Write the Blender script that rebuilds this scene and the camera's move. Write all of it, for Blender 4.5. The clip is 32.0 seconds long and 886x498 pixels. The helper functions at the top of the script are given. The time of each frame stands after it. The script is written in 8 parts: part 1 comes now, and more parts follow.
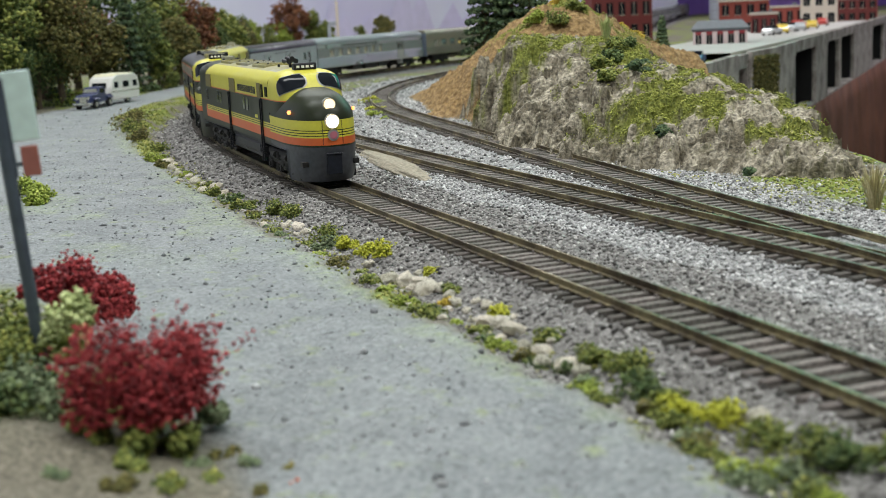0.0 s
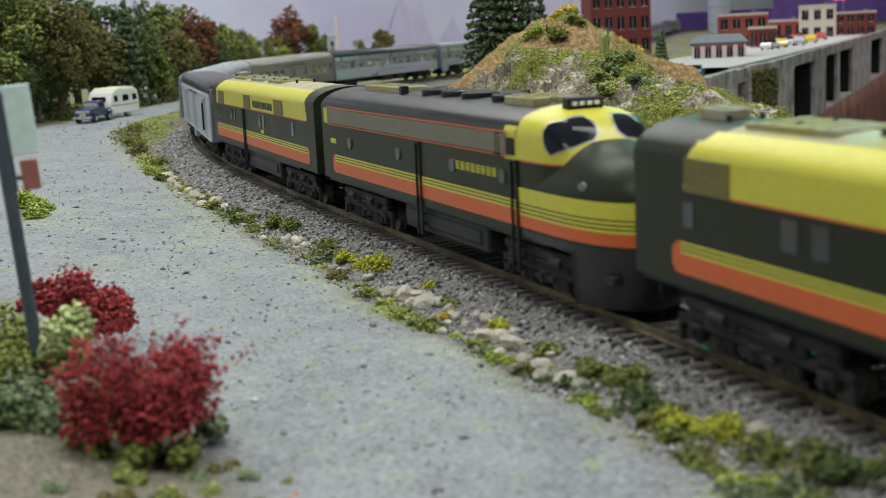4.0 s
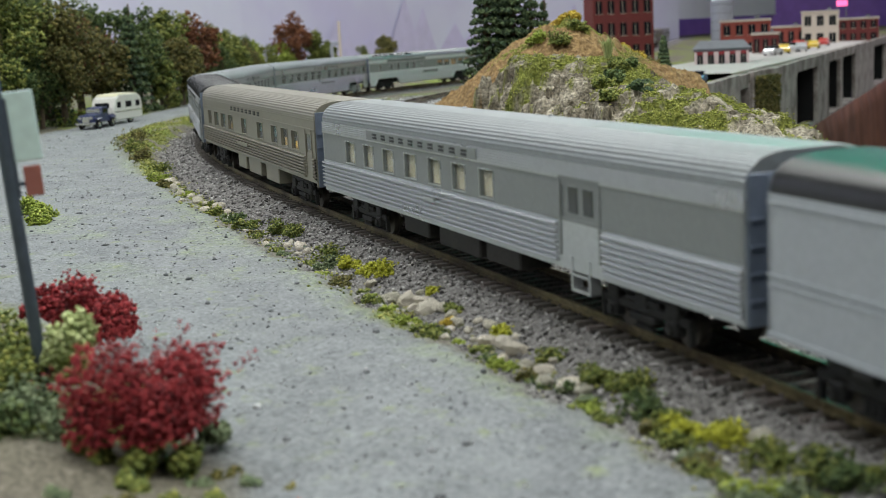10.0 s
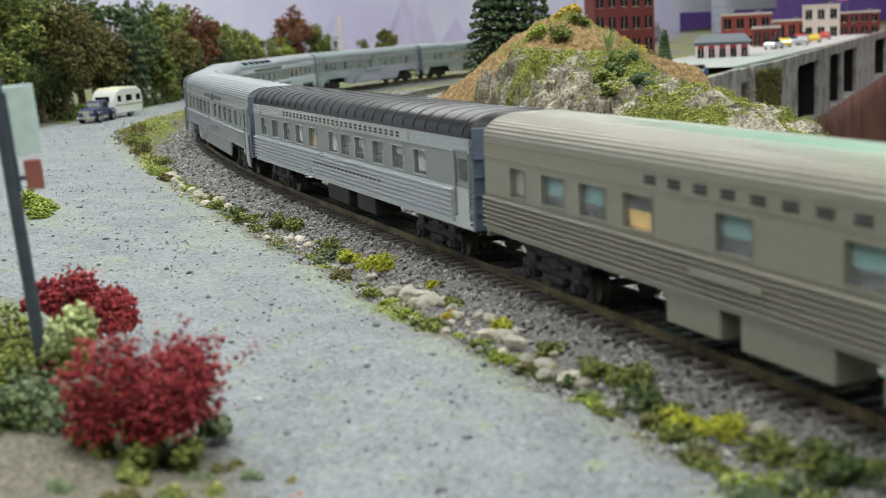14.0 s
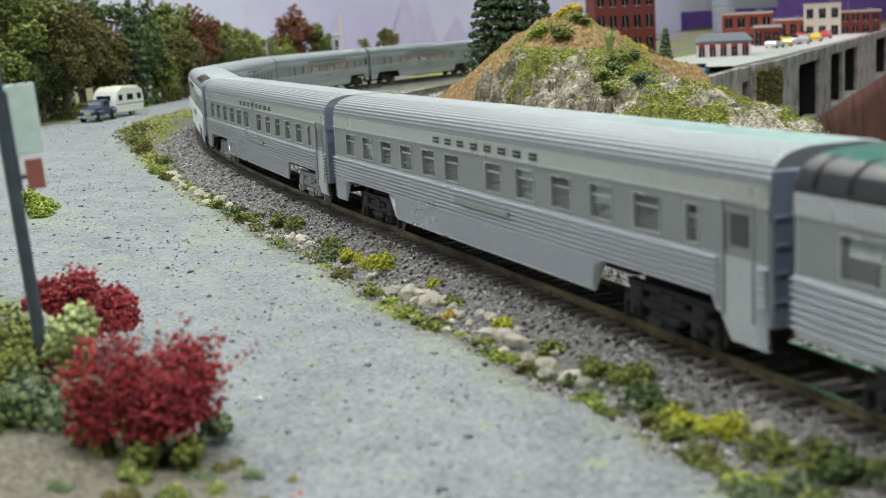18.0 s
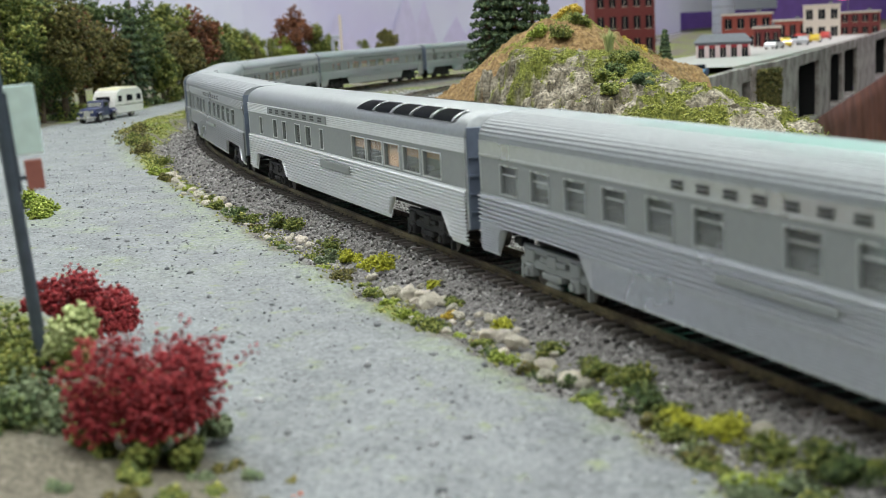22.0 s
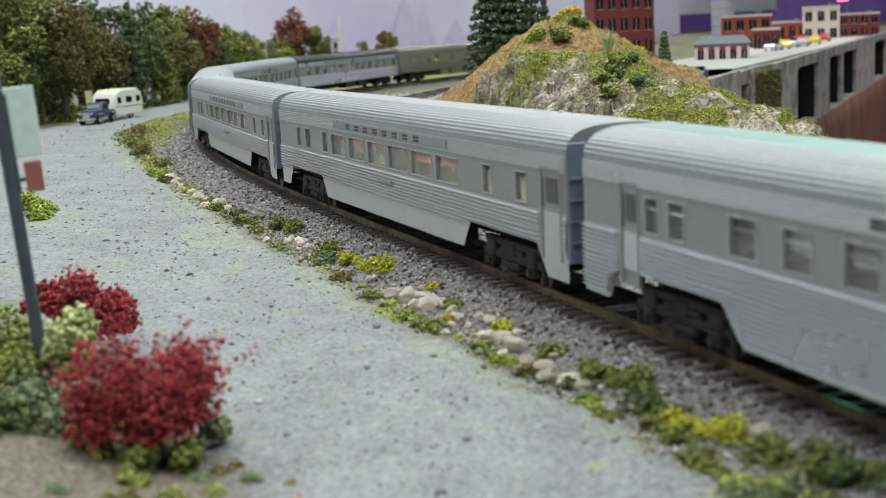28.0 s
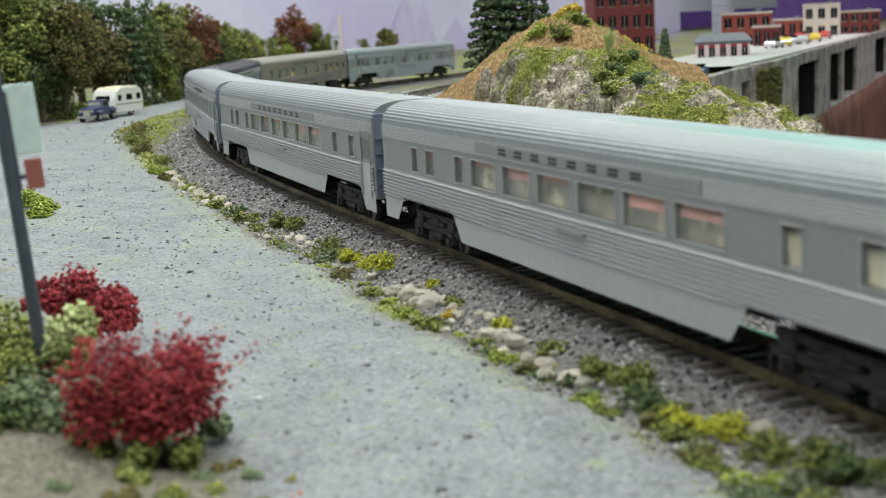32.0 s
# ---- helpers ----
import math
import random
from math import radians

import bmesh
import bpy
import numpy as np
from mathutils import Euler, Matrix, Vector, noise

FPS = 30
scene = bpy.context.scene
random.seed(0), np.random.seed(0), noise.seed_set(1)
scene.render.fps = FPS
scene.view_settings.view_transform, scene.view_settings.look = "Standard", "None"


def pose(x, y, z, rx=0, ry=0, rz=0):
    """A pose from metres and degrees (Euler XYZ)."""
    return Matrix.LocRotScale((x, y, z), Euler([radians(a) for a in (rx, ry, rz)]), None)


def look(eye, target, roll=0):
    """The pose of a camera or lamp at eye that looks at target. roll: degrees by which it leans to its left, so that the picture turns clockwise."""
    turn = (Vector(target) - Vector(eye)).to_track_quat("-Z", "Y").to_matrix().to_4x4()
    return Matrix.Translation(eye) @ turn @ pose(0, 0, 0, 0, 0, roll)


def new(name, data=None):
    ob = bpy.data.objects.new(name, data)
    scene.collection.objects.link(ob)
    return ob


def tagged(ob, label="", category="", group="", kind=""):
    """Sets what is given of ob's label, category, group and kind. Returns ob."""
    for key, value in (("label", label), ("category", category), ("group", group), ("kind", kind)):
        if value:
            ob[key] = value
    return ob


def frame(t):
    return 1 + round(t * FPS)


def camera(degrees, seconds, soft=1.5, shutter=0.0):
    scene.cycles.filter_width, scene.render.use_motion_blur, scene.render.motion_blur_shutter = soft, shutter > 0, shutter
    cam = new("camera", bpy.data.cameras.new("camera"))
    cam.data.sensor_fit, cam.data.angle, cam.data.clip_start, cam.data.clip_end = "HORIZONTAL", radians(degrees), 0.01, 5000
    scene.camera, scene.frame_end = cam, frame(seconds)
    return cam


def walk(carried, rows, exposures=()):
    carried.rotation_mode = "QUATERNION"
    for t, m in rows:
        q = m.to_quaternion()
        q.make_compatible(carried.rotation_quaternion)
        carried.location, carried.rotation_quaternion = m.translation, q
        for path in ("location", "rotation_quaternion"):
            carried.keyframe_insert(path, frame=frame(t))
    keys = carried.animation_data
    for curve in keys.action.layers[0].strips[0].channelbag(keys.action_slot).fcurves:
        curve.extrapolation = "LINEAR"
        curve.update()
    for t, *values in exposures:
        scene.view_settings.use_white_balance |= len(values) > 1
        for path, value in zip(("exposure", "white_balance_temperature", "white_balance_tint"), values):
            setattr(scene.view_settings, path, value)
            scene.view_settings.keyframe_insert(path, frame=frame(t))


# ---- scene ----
# Units are true metres of an indoor model railway: z = 0 is the top of the rails.
EYE = (0.0, 0.0, 0.0792)
TURNS = [
    (0.0, 79.265, 2.844, -0.658), (0.5, 79.324, 2.843, -0.665), (1.0, 79.405, 2.843, -0.665), (1.5, 79.516, 2.843, -0.665),
    (2.0, 79.605, 2.843, -0.665), (2.5, 79.684, 2.843, -0.665), (3.0, 79.762, 2.841, -0.671), (3.5, 79.833, 2.839, -0.684),
    (4.5, 79.920, 2.838, -0.692), (5.5, 79.960, 2.836, -0.700), (6.0, 79.991, 2.841, -0.671), (6.5, 79.993, 2.848, -0.632),
    (7.0, 79.986, 2.848, -0.632), (7.5, 79.899, 2.853, -0.606), (8.0, 79.890, 2.855, -0.594), (8.5, 79.910, 2.856, -0.587),
    (9.0, 79.939, 2.856, -0.591), (9.5, 80.077, 2.856, -0.587), (10.0, 80.163, 2.860, -0.564), (10.5, 80.233, 2.864, -0.545),
    (11.0, 80.251, 2.869, -0.516), (11.5, 80.155, 2.864, -0.545), (12.0, 80.082, 2.863, -0.548), (12.5, 80.046, 2.863, -0.548),
    (13.0, 80.043, 2.864, -0.545), (13.5, 79.981, 2.864, -0.542), (14.0, 79.886, 2.865, -0.539), (14.5, 79.827, 2.864, -0.542),
    (15.5, 79.780, 2.868, -0.524), (16.5, 79.767, 2.871, -0.507), (17.0, 79.770, 2.871, -0.507), (17.5, 79.810, 2.875, -0.484),
    (18.0, 79.846, 2.873, -0.494), (18.5, 79.853, 2.872, -0.497), (19.0, 79.891, 2.871, -0.503), (19.5, 79.914, 2.871, -0.507),
    (20.0, 79.924, 2.870, -0.510), (21.0, 79.924, 2.870, -0.510), (21.5, 79.901, 2.870, -0.510), (22.0, 79.884, 2.870, -0.513),
    (22.5, 79.848, 2.870, -0.513), (23.0, 79.809, 2.870, -0.513), (24.0, 79.809, 2.869, -0.516), (24.5, 79.835, 2.868, -0.519),
    (25.0, 79.845, 2.869, -0.516), (25.5, 79.868, 2.869, -0.516), (26.5, 79.915, 2.867, -0.526), (27.5, 79.949, 2.866, -0.535),
    (28.0, 79.962, 2.865, -0.539), (28.5, 79.959, 2.866, -0.535), (29.0, 79.933, 2.866, -0.535), (29.5, 79.920, 2.865, -0.539),
    (30.0, 79.893, 2.865, -0.539), (30.5, 79.874, 2.867, -0.526), (31.0, 79.854, 2.867, -0.526), (31.5, 79.847, 2.866, -0.535),
    (32.0, 79.848, 2.868, -0.522),
]
cam = camera(38.703, 32.0, 0.5, 0.25)
cam.data.dof.use_dof = True
cam.data.dof.focus_distance = 0.62
cam.data.dof.aperture_fstop = 26.0
walk(cam, [(t, pose(*EYE, rx, ry, rz)) for t, rx, ry, rz in TURNS], exposures=[(0.0, 0.0), (6.0, -0.03), (8.0, -0.08), (10.3, -0.1), (12.3, -0.08), (13.0, 0.16), (14.5, 0.21), (32.0, 0.22)])

# ---- light: a room with ceiling light panels ----
world = bpy.data.worlds.new("room_air")
scene.world = world
world.use_nodes = True
world.node_tree.nodes["Background"].inputs[0].default_value = (0.62, 0.68, 0.8, 1)
world.node_tree.nodes["Background"].inputs[1].default_value = 0.02


def area_lamp(name, x, y, z, sx, sy, watts, colour, target=None):
    data = bpy.data.lights.new(name, "AREA")
    data.shape, data.size, data.size_y, data.energy, data.color = "RECTANGLE", sx, sy, watts, colour
    ob = new(name, data)
    ob.matrix_world = look((x, y, z), target) if target else pose(x, y, z)
    return tagged(ob, kind="structure")


COOL = (0.95, 0.97, 0.955)
area_lamp("ceiling_lamp", -0.5, 0.9, 1.38, 1.2, 0.3, 19, COOL)
area_lamp("ceiling_lamp", 0.75, 0.2, 1.38, 1.2, 0.3, 21, COOL)
area_lamp("ceiling_lamp", -0.4, 2.6, 1.38, 1.2, 0.3, 19, COOL)
area_lamp("ceiling_lamp", 1.3, 2.5, 1.38, 1.2, 0.3, 15, COOL)
area_lamp("ceiling_lamp", 0.7, 4.6, 1.38, 1.2, 0.3, 16, COOL)
area_lamp("ceiling_lamp", -0.7, -0.9, 1.38, 1.2, 0.3, 19, COOL)
area_lamp("purple_lamp", 1.9, 4.3, 1.0, 0.9, 0.5, 5.5, (0.8, 0.58, 1.0), (0.4, 3.2, 0.0))
# ---- materials ----
def mat(name, base, rough=0.6, metal=0.0, var=0.12, fine=900.0, coarse=60.0, bump=0.15, depth=0.0004, other=None, mix=(0.42, 0.62), coat=0.0, emit=0.0, space="Object", rand=0.0, spec=0.5):
    """A surface with variation at two scales; other: a second colour in patches; rand: change from object to object."""
    m = bpy.data.materials.new(name)
    m.use_nodes = True
    nt = m.node_tree
    nodes, link = nt.nodes, nt.links.new
    b = nodes["Principled BSDF"]
    tc = nodes.new("ShaderNodeTexCoord")
    n1, n2 = nodes.new("ShaderNodeTexNoise"), nodes.new("ShaderNodeTexNoise")
    for n, s in ((n1, fine), (n2, coarse)):
        n.inputs["Scale"].default_value, n.inputs["Detail"].default_value = s, 4
        link(tc.outputs[space], n.inputs["Vector"])
    ramp = nodes.new("ShaderNodeMapRange")
    ramp.inputs["From Min"].default_value, ramp.inputs["From Max"].default_value = 0.3, 0.7
    ramp.inputs["To Min"].default_value, ramp.inputs["To Max"].default_value = 1 - var, 1 + var
    link(n1.outputs["Fac"], ramp.inputs["Value"])
    hsv = nodes.new("ShaderNodeHueSaturation")
    link(ramp.outputs["Result"], hsv.inputs["Value"])
    if other:
        mr = nodes.new("ShaderNodeMapRange")
        mr.inputs["From Min"].default_value, mr.inputs["From Max"].default_value = mix
        link(n2.outputs["Fac"], mr.inputs["Value"])
        mx = nodes.new("ShaderNodeMix")
        mx.data_type = "RGBA"
        mx.inputs["A"].default_value, mx.inputs["B"].default_value = (*base, 1), (*other, 1)
        link(mr.outputs["Result"], mx.inputs["Factor"])
        link(mx.outputs["Result"], hsv.inputs["Color"])
    else:
        hsv.inputs["Color"].default_value = (*base, 1)
    out = hsv.outputs["Color"]
    if rand:
        info, r2 = nodes.new("ShaderNodeObjectInfo"), nodes.new("ShaderNodeMapRange")
        r2.inputs["To Min"].default_value, r2.inputs["To Max"].default_value = 1 - rand, 1 + rand
        link(info.outputs["Random"], r2.inputs["Value"])
        h2 = nodes.new("ShaderNodeHueSaturation")
        link(r2.outputs["Result"], h2.inputs["Value"])
        r3 = nodes.new("ShaderNodeMapRange")
        r3.inputs["To Min"].default_value, r3.inputs["To Max"].default_value = 0.5 + rand * 0.08, 0.5 - rand * 0.08
        link(info.outputs["Random"], r3.inputs["Value"])
        link(r3.outputs["Result"], h2.inputs["Hue"])
        link(out, h2.inputs["Color"])
        out = h2.outputs["Color"]
    link(out, b.inputs["Base Color"])
    rr = nodes.new("ShaderNodeMapRange")
    rr.inputs["To Min"].default_value, rr.inputs["To Max"].default_value = max(rough - 0.1, 0.02), min(rough + 0.1, 1)
    link(n2.outputs["Fac"], rr.inputs["Value"])
    link(rr.outputs["Result"], b.inputs["Roughness"])
    b.inputs["Metallic"].default_value = metal
    b.inputs["Coat Weight"].default_value = coat
    b.inputs["Specular IOR Level"].default_value = spec
    if bump:
        bp = nodes.new("ShaderNodeBump")
        bp.inputs["Strength"].default_value, bp.inputs["Distance"].default_value = bump, depth
        link(n1.outputs["Fac"], bp.inputs["Height"])
        link(bp.outputs["Normal"], b.inputs["Normal"])
    if emit:
        b.inputs["Emission Color"].default_value, b.inputs["Emission Strength"].default_value = (*base, 1), emit
    return m


def glass(name, tint, rough=0.08):
    m = bpy.data.materials.new(name)
    m.use_nodes = True
    b = m.node_tree.nodes["Principled BSDF"]
    b.inputs["Base Color"].default_value = (*tint, 1)
    b.inputs["Roughness"].default_value = rough
    b.inputs["Transmission Weight"].default_value = 0.9
    b.inputs["IOR"].default_value = 1.12
    return m


M_RAIL = mat("weathered_rail", (0.25, 0.21, 0.12), 0.36, 0.7, 0.3, 500, 40, 0.1, other=(0.08, 0.06, 0.04))
M_TIE = mat("brown_tie", (0.06, 0.051, 0.045), 0.85, 0, 0.45, 900, 70, 0.4, other=(0.16, 0.147, 0.132), rand=0.35)
M_TAN_ROCK = mat("tan_rock", (0.74, 0.7, 0.6), 0.9, 0, 0.3, 800, 110, 0.7, 0.0008, other=(0.5, 0.45, 0.35), rand=0.25)
M_SILVER = mat("silver_paint", (0.58, 0.605, 0.62), 0.3, 0.7, 0.06, 600, 25, 0.05, 0.0001)
M_ROOF_SILVER = mat("silver_roof_paint", (0.31, 0.335, 0.345), 0.44, 0.5, 0.08, 600, 25, 0.05, 0.0001)
M_SILVER_BRIGHT = mat("bright_silver_paint", (0.76, 0.785, 0.79), 0.36, 0.35, 0.06, 600, 25, 0.05, 0.0001)
M_SILVER_DULL = mat("dull_silver_paint", (0.47, 0.49, 0.49), 0.42, 0.4, 0.06, 600, 25, 0.05, 0.0001)
M_SILVER_WARM = mat("warm_silver_paint", (0.285, 0.27, 0.218), 0.38, 0.35, 0.06, 600, 25, 0.05, 0.0001)
M_FLAT_GREY = mat("light_grey_paint", (0.41, 0.44, 0.47), 0.5, 0.05, 0.05, 600, 25, 0.04, 0.0001)
M_GREY_BAND = mat("grey_window_band", (0.25, 0.27, 0.265), 0.5, 0.1, 0.05, 600, 25, 0.04, 0.0001)
M_BLACK = mat("black_plastic", (0.012, 0.014, 0.021), 0.45, 0, 0.3, 500, 60, 0.1, 0.0002, other=(0.022, 0.022, 0.026), spec=0.25)
M_TRUCK = mat("dark_grey_truck_plastic", (0.009, 0.009, 0.01), 0.6, 0, 0.4, 700, 90, 0.3, 0.0003, other=(0.022, 0.022, 0.021), spec=0.3)
M_DARK = mat("dark_underframe", (0.012, 0.0115, 0.0115), 0.6, 0, 0.3, 500, 60, 0.2, 0.0002, other=(0.026, 0.024, 0.022), spec=0.3)
M_OLIVE = mat("dark_olive_green_paint", (0.019, 0.024, 0.012), 0.4, 0, 0.08, 500, 30, 0.04, 0.0001, spec=0.22)
M_YELLOW = mat("lemon_yellow_paint", (0.53, 0.495, 0.045), 0.4, 0, 0.06, 500, 30, 0.04, 0.0001)
M_ORANGE = mat("orange_red_paint", (0.55, 0.105, 0.022), 0.42, 0, 0.06, 500, 30, 0.04, 0.0001)
M_ROOF_GREY = mat("grey_loco_roof", (0.33, 0.33, 0.27), 0.4, 0.1, 0.15, 500, 45, 0.05, 0.0001, other=(0.3, 0.27, 0.09))
M_ROOF_BLACK = mat("black_car_roof", (0.016, 0.017, 0.018), 0.34, 0, 0.15, 500, 40, 0.05, 0.0001, spec=0.4)
# ---- small building helpers ----
def mesh_of(name, verts, faces, *mats, smooth=False):
    me = bpy.data.meshes.new(name)
    me.from_pydata([tuple(v) for v in verts], [], faces)
    for m in mats:
        me.materials.append(m)
    if smooth:
        me.polygons.foreach_set("use_smooth", [True] * len(me.polygons))
    me.update()
    return me


def obj(name, mesh, parent=None, m=None, label=""):
    ob = new(name, mesh)
    if parent is not None:
        ob.parent = parent
    if m is not None:
        ob.matrix_basis = m
    if label:
        ob["label"] = label
    return ob


def part(name, bm, material, parent, label=""):
    me = bpy.data.meshes.new(name)
    bm.to_mesh(me)
    bm.free()
    me.materials.append(material)
    return obj(name, me, parent, None, label)


def box(bm, x0, x1, y0, y1, z0, z1, bev=0.0):
    ret = bmesh.ops.create_cube(bm, size=1.0)
    vs = ret["verts"]
    bmesh.ops.scale(bm, vec=(x1 - x0, y1 - y0, z1 - z0), verts=vs)
    bmesh.ops.translate(bm, vec=((x0 + x1) / 2, (y0 + y1) / 2, (z0 + z1) / 2), verts=vs)
    if bev:
        es = list({e for v in vs for e in v.link_edges})
        bmesh.ops.bevel(bm, geom=es, offset=bev, segments=1, affect="EDGES")
    return bm


def boxes(*dims, bev=0.0):
    bm = bmesh.new()
    for d in dims:
        box(bm, *d, bev=bev)
    return bm


def cyl(bm, r, h, m, seg=12, r2=None):
    bmesh.ops.create_cone(bm, cap_ends=True, segments=seg, radius1=r, radius2=r if r2 is None else r2, depth=h, matrix=m)
    return bm


def vnoise(x, y, scale, seed=0):
    """Smooth value noise for arrays, 0 to 1."""
    u, v = np.asarray(x) * scale, np.asarray(y) * scale
    i, j = np.floor(u).astype(np.int64), np.floor(v).astype(np.int64)
    fu, fv = u - i, v - j
    fu, fv = fu * fu * (3 - 2 * fu), fv * fv * (3 - 2 * fv)

    def h(a, b):
        n = (a * 374761393 + b * 668265263 + seed * 144665) & 0x7FFFFFFF
        n = ((n ^ (n >> 13)) * 1274126177) & 0x7FFFFFFF
        return ((n ^ (n >> 16)) & 0xFFFF) / 65535.0

    return (h(i, j) * (1 - fu) + h(i + 1, j) * fu) * (1 - fv) + (h(i, j + 1) * (1 - fu) + h(i + 1, j + 1) * fu) * fv


def fbm(x, y, scale, seed=0, octaves=4):
    total, amp, norm = 0.0, 1.0, 0.0
    for k in range(octaves):
        total = total + amp * vnoise(x, y, scale * 2 ** k, seed + k * 7)
        norm, amp = norm + amp, amp * 0.5
    return total / norm


# ---- the lines of the tracks ----
STEP = 0.004


def track_line(x0, y0, heading, knots, values, lo, hi):
    """A line through (x0, y0) at s = 0 with that heading, its curvature given at the knots."""
    s = np.arange(lo, hi + STEP / 2, STEP)
    k = np.interp(s, knots, values)
    th = np.concatenate([[0], np.cumsum((k[1:] + k[:-1]) / 2 * STEP)])
    zero = int(np.argmin(abs(s)))
    th = th - th[zero] + heading
    x = np.concatenate([[0], np.cumsum((np.cos(th[1:]) + np.cos(th[:-1])) / 2 * STEP)])
    y = np.concatenate([[0], np.cumsum((np.sin(th[1:]) + np.sin(th[:-1])) / 2 * STEP)])
    return s, x - x[zero] + x0, y - y[zero] + y0, th


MAIN = track_line(0.0774, 0.2781, -1.2109, [-6.2, -2.75, -2.6, -1.95, -1.72, -1.5, -1.3, -1.1, -0.9, -0.7, -0.5, -0.3, 0.0, 0.3, 0.8, 4.4],
                  [0, 0, -0.3986, -0.4665, 0.5667, 0.859, 0.8868, 0.8751, 0.8035, 0.4737, 0.2998, 0.1143, -0.195, -0.3229, 0.0, 0.0], -6.2, 4.4)
SECOND = track_line(0.1242, 0.3811, -1.1808, [-1.6, -0.8, 0.2, 1.6], [0.6, 0.292, -0.1009, 0.0], -1.5, 1.6)


def on_line(line, s):
    return float(np.interp(s, line[0], line[1])), float(np.interp(s, line[0], line[2])), float(np.interp(s, line[0], line[3]))


def offset_line(line, d, lo=None, hi=None, step=1):
    """Points d to the right of the line."""
    s, x, y, th = line
    ok = np.ones(len(s), bool)
    if lo is not None:
        ok &= (s >= lo) & (s <= hi)
    return np.stack([x[ok] + np.sin(th[ok]) * d, y[ok] - np.cos(th[ok]) * d], -1)[::step]


def distance_to(line, x, y, lo, hi, step=5):
    """Signed distance from the line, positive to its right, for arrays."""
    s, lx, ly, th = (a[(line[0] >= lo) & (line[0] <= hi)][::step] for a in line)
    x, y = np.asarray(x, float).ravel(), np.asarray(y, float).ravel()
    out = np.empty(len(x))
    for a in range(0, len(x), 4000):
        dx, dy = x[a:a + 4000, None] - lx, y[a:a + 4000, None] - ly
        j = (dx * dx + dy * dy).argmin(1)
        n = np.arange(len(j))
        side = dx[n, j] * np.sin(th[j]) - dy[n, j] * np.cos(th[j])
        out[a:a + 4000] = np.sqrt(dx[n, j] ** 2 + dy[n, j] ** 2) * np.sign(side)
    return out
THIRD = track_line(0.135, 0.403, -1.31, [-1.7, -1.3, -0.75, -0.55, -0.02, 0.0, 0.3], [0.2, 1.0, 1.0, 0.05, 0.0, 0.49, 0.49], -1.7, 0.3)

# ---- ground sheet of the layout table ----
def spaced(stops):
    out = []
    for (a, b, d) in stops:
        out += list(np.arange(a, b - d / 2, d))
    return np.array(out + [stops[-1][1]])


def right_edge(y):
    """Where the table ends towards the aisle."""
    return np.interp(y, [-0.7, 0.2, 0.45, 0.6, 0.75, 1.0, 1.35, 1.645, 1.747, 3.19, 6.4], [0.62, 0.40, 0.235, 0.222, 0.222, 0.235, 0.274, 0.403, 0.467, 1.12, 2.55])


def road_edge(y):
    """The side of the gravel road towards the tracks."""
    return np.interp(y, [0.05, 0.217, 0.252, 0.283, 0.32, 0.354, 0.414, 0.47, 0.553, 0.669, 0.786, 0.928, 1.156, 1.3, 1.5, 1.8, 2.2],
                     [0.10, 0.0535, 0.0415, 0.0285, 0.0135, -0.0035, -0.027, -0.048, -0.083, -0.127, -0.169, -0.221, -0.289, -0.31, -0.315, -0.30, -0.28])


def road_far_edge(y):
    return np.interp(y, [0.0, 0.2, 0.253, 0.3, 0.36, 0.42, 0.55, 0.9, 1.3, 1.44, 1.8, 2.2], [-0.005, -0.024, -0.042, -0.066, -0.10, -0.14, -0.22, -0.36, -0.43, -0.41, -0.36, -0.34])


def smooth(a, lo, hi):
    t = np.clip((a - lo) / (hi - lo), 0, 1)
    return t * t * (3 - 2 * t)


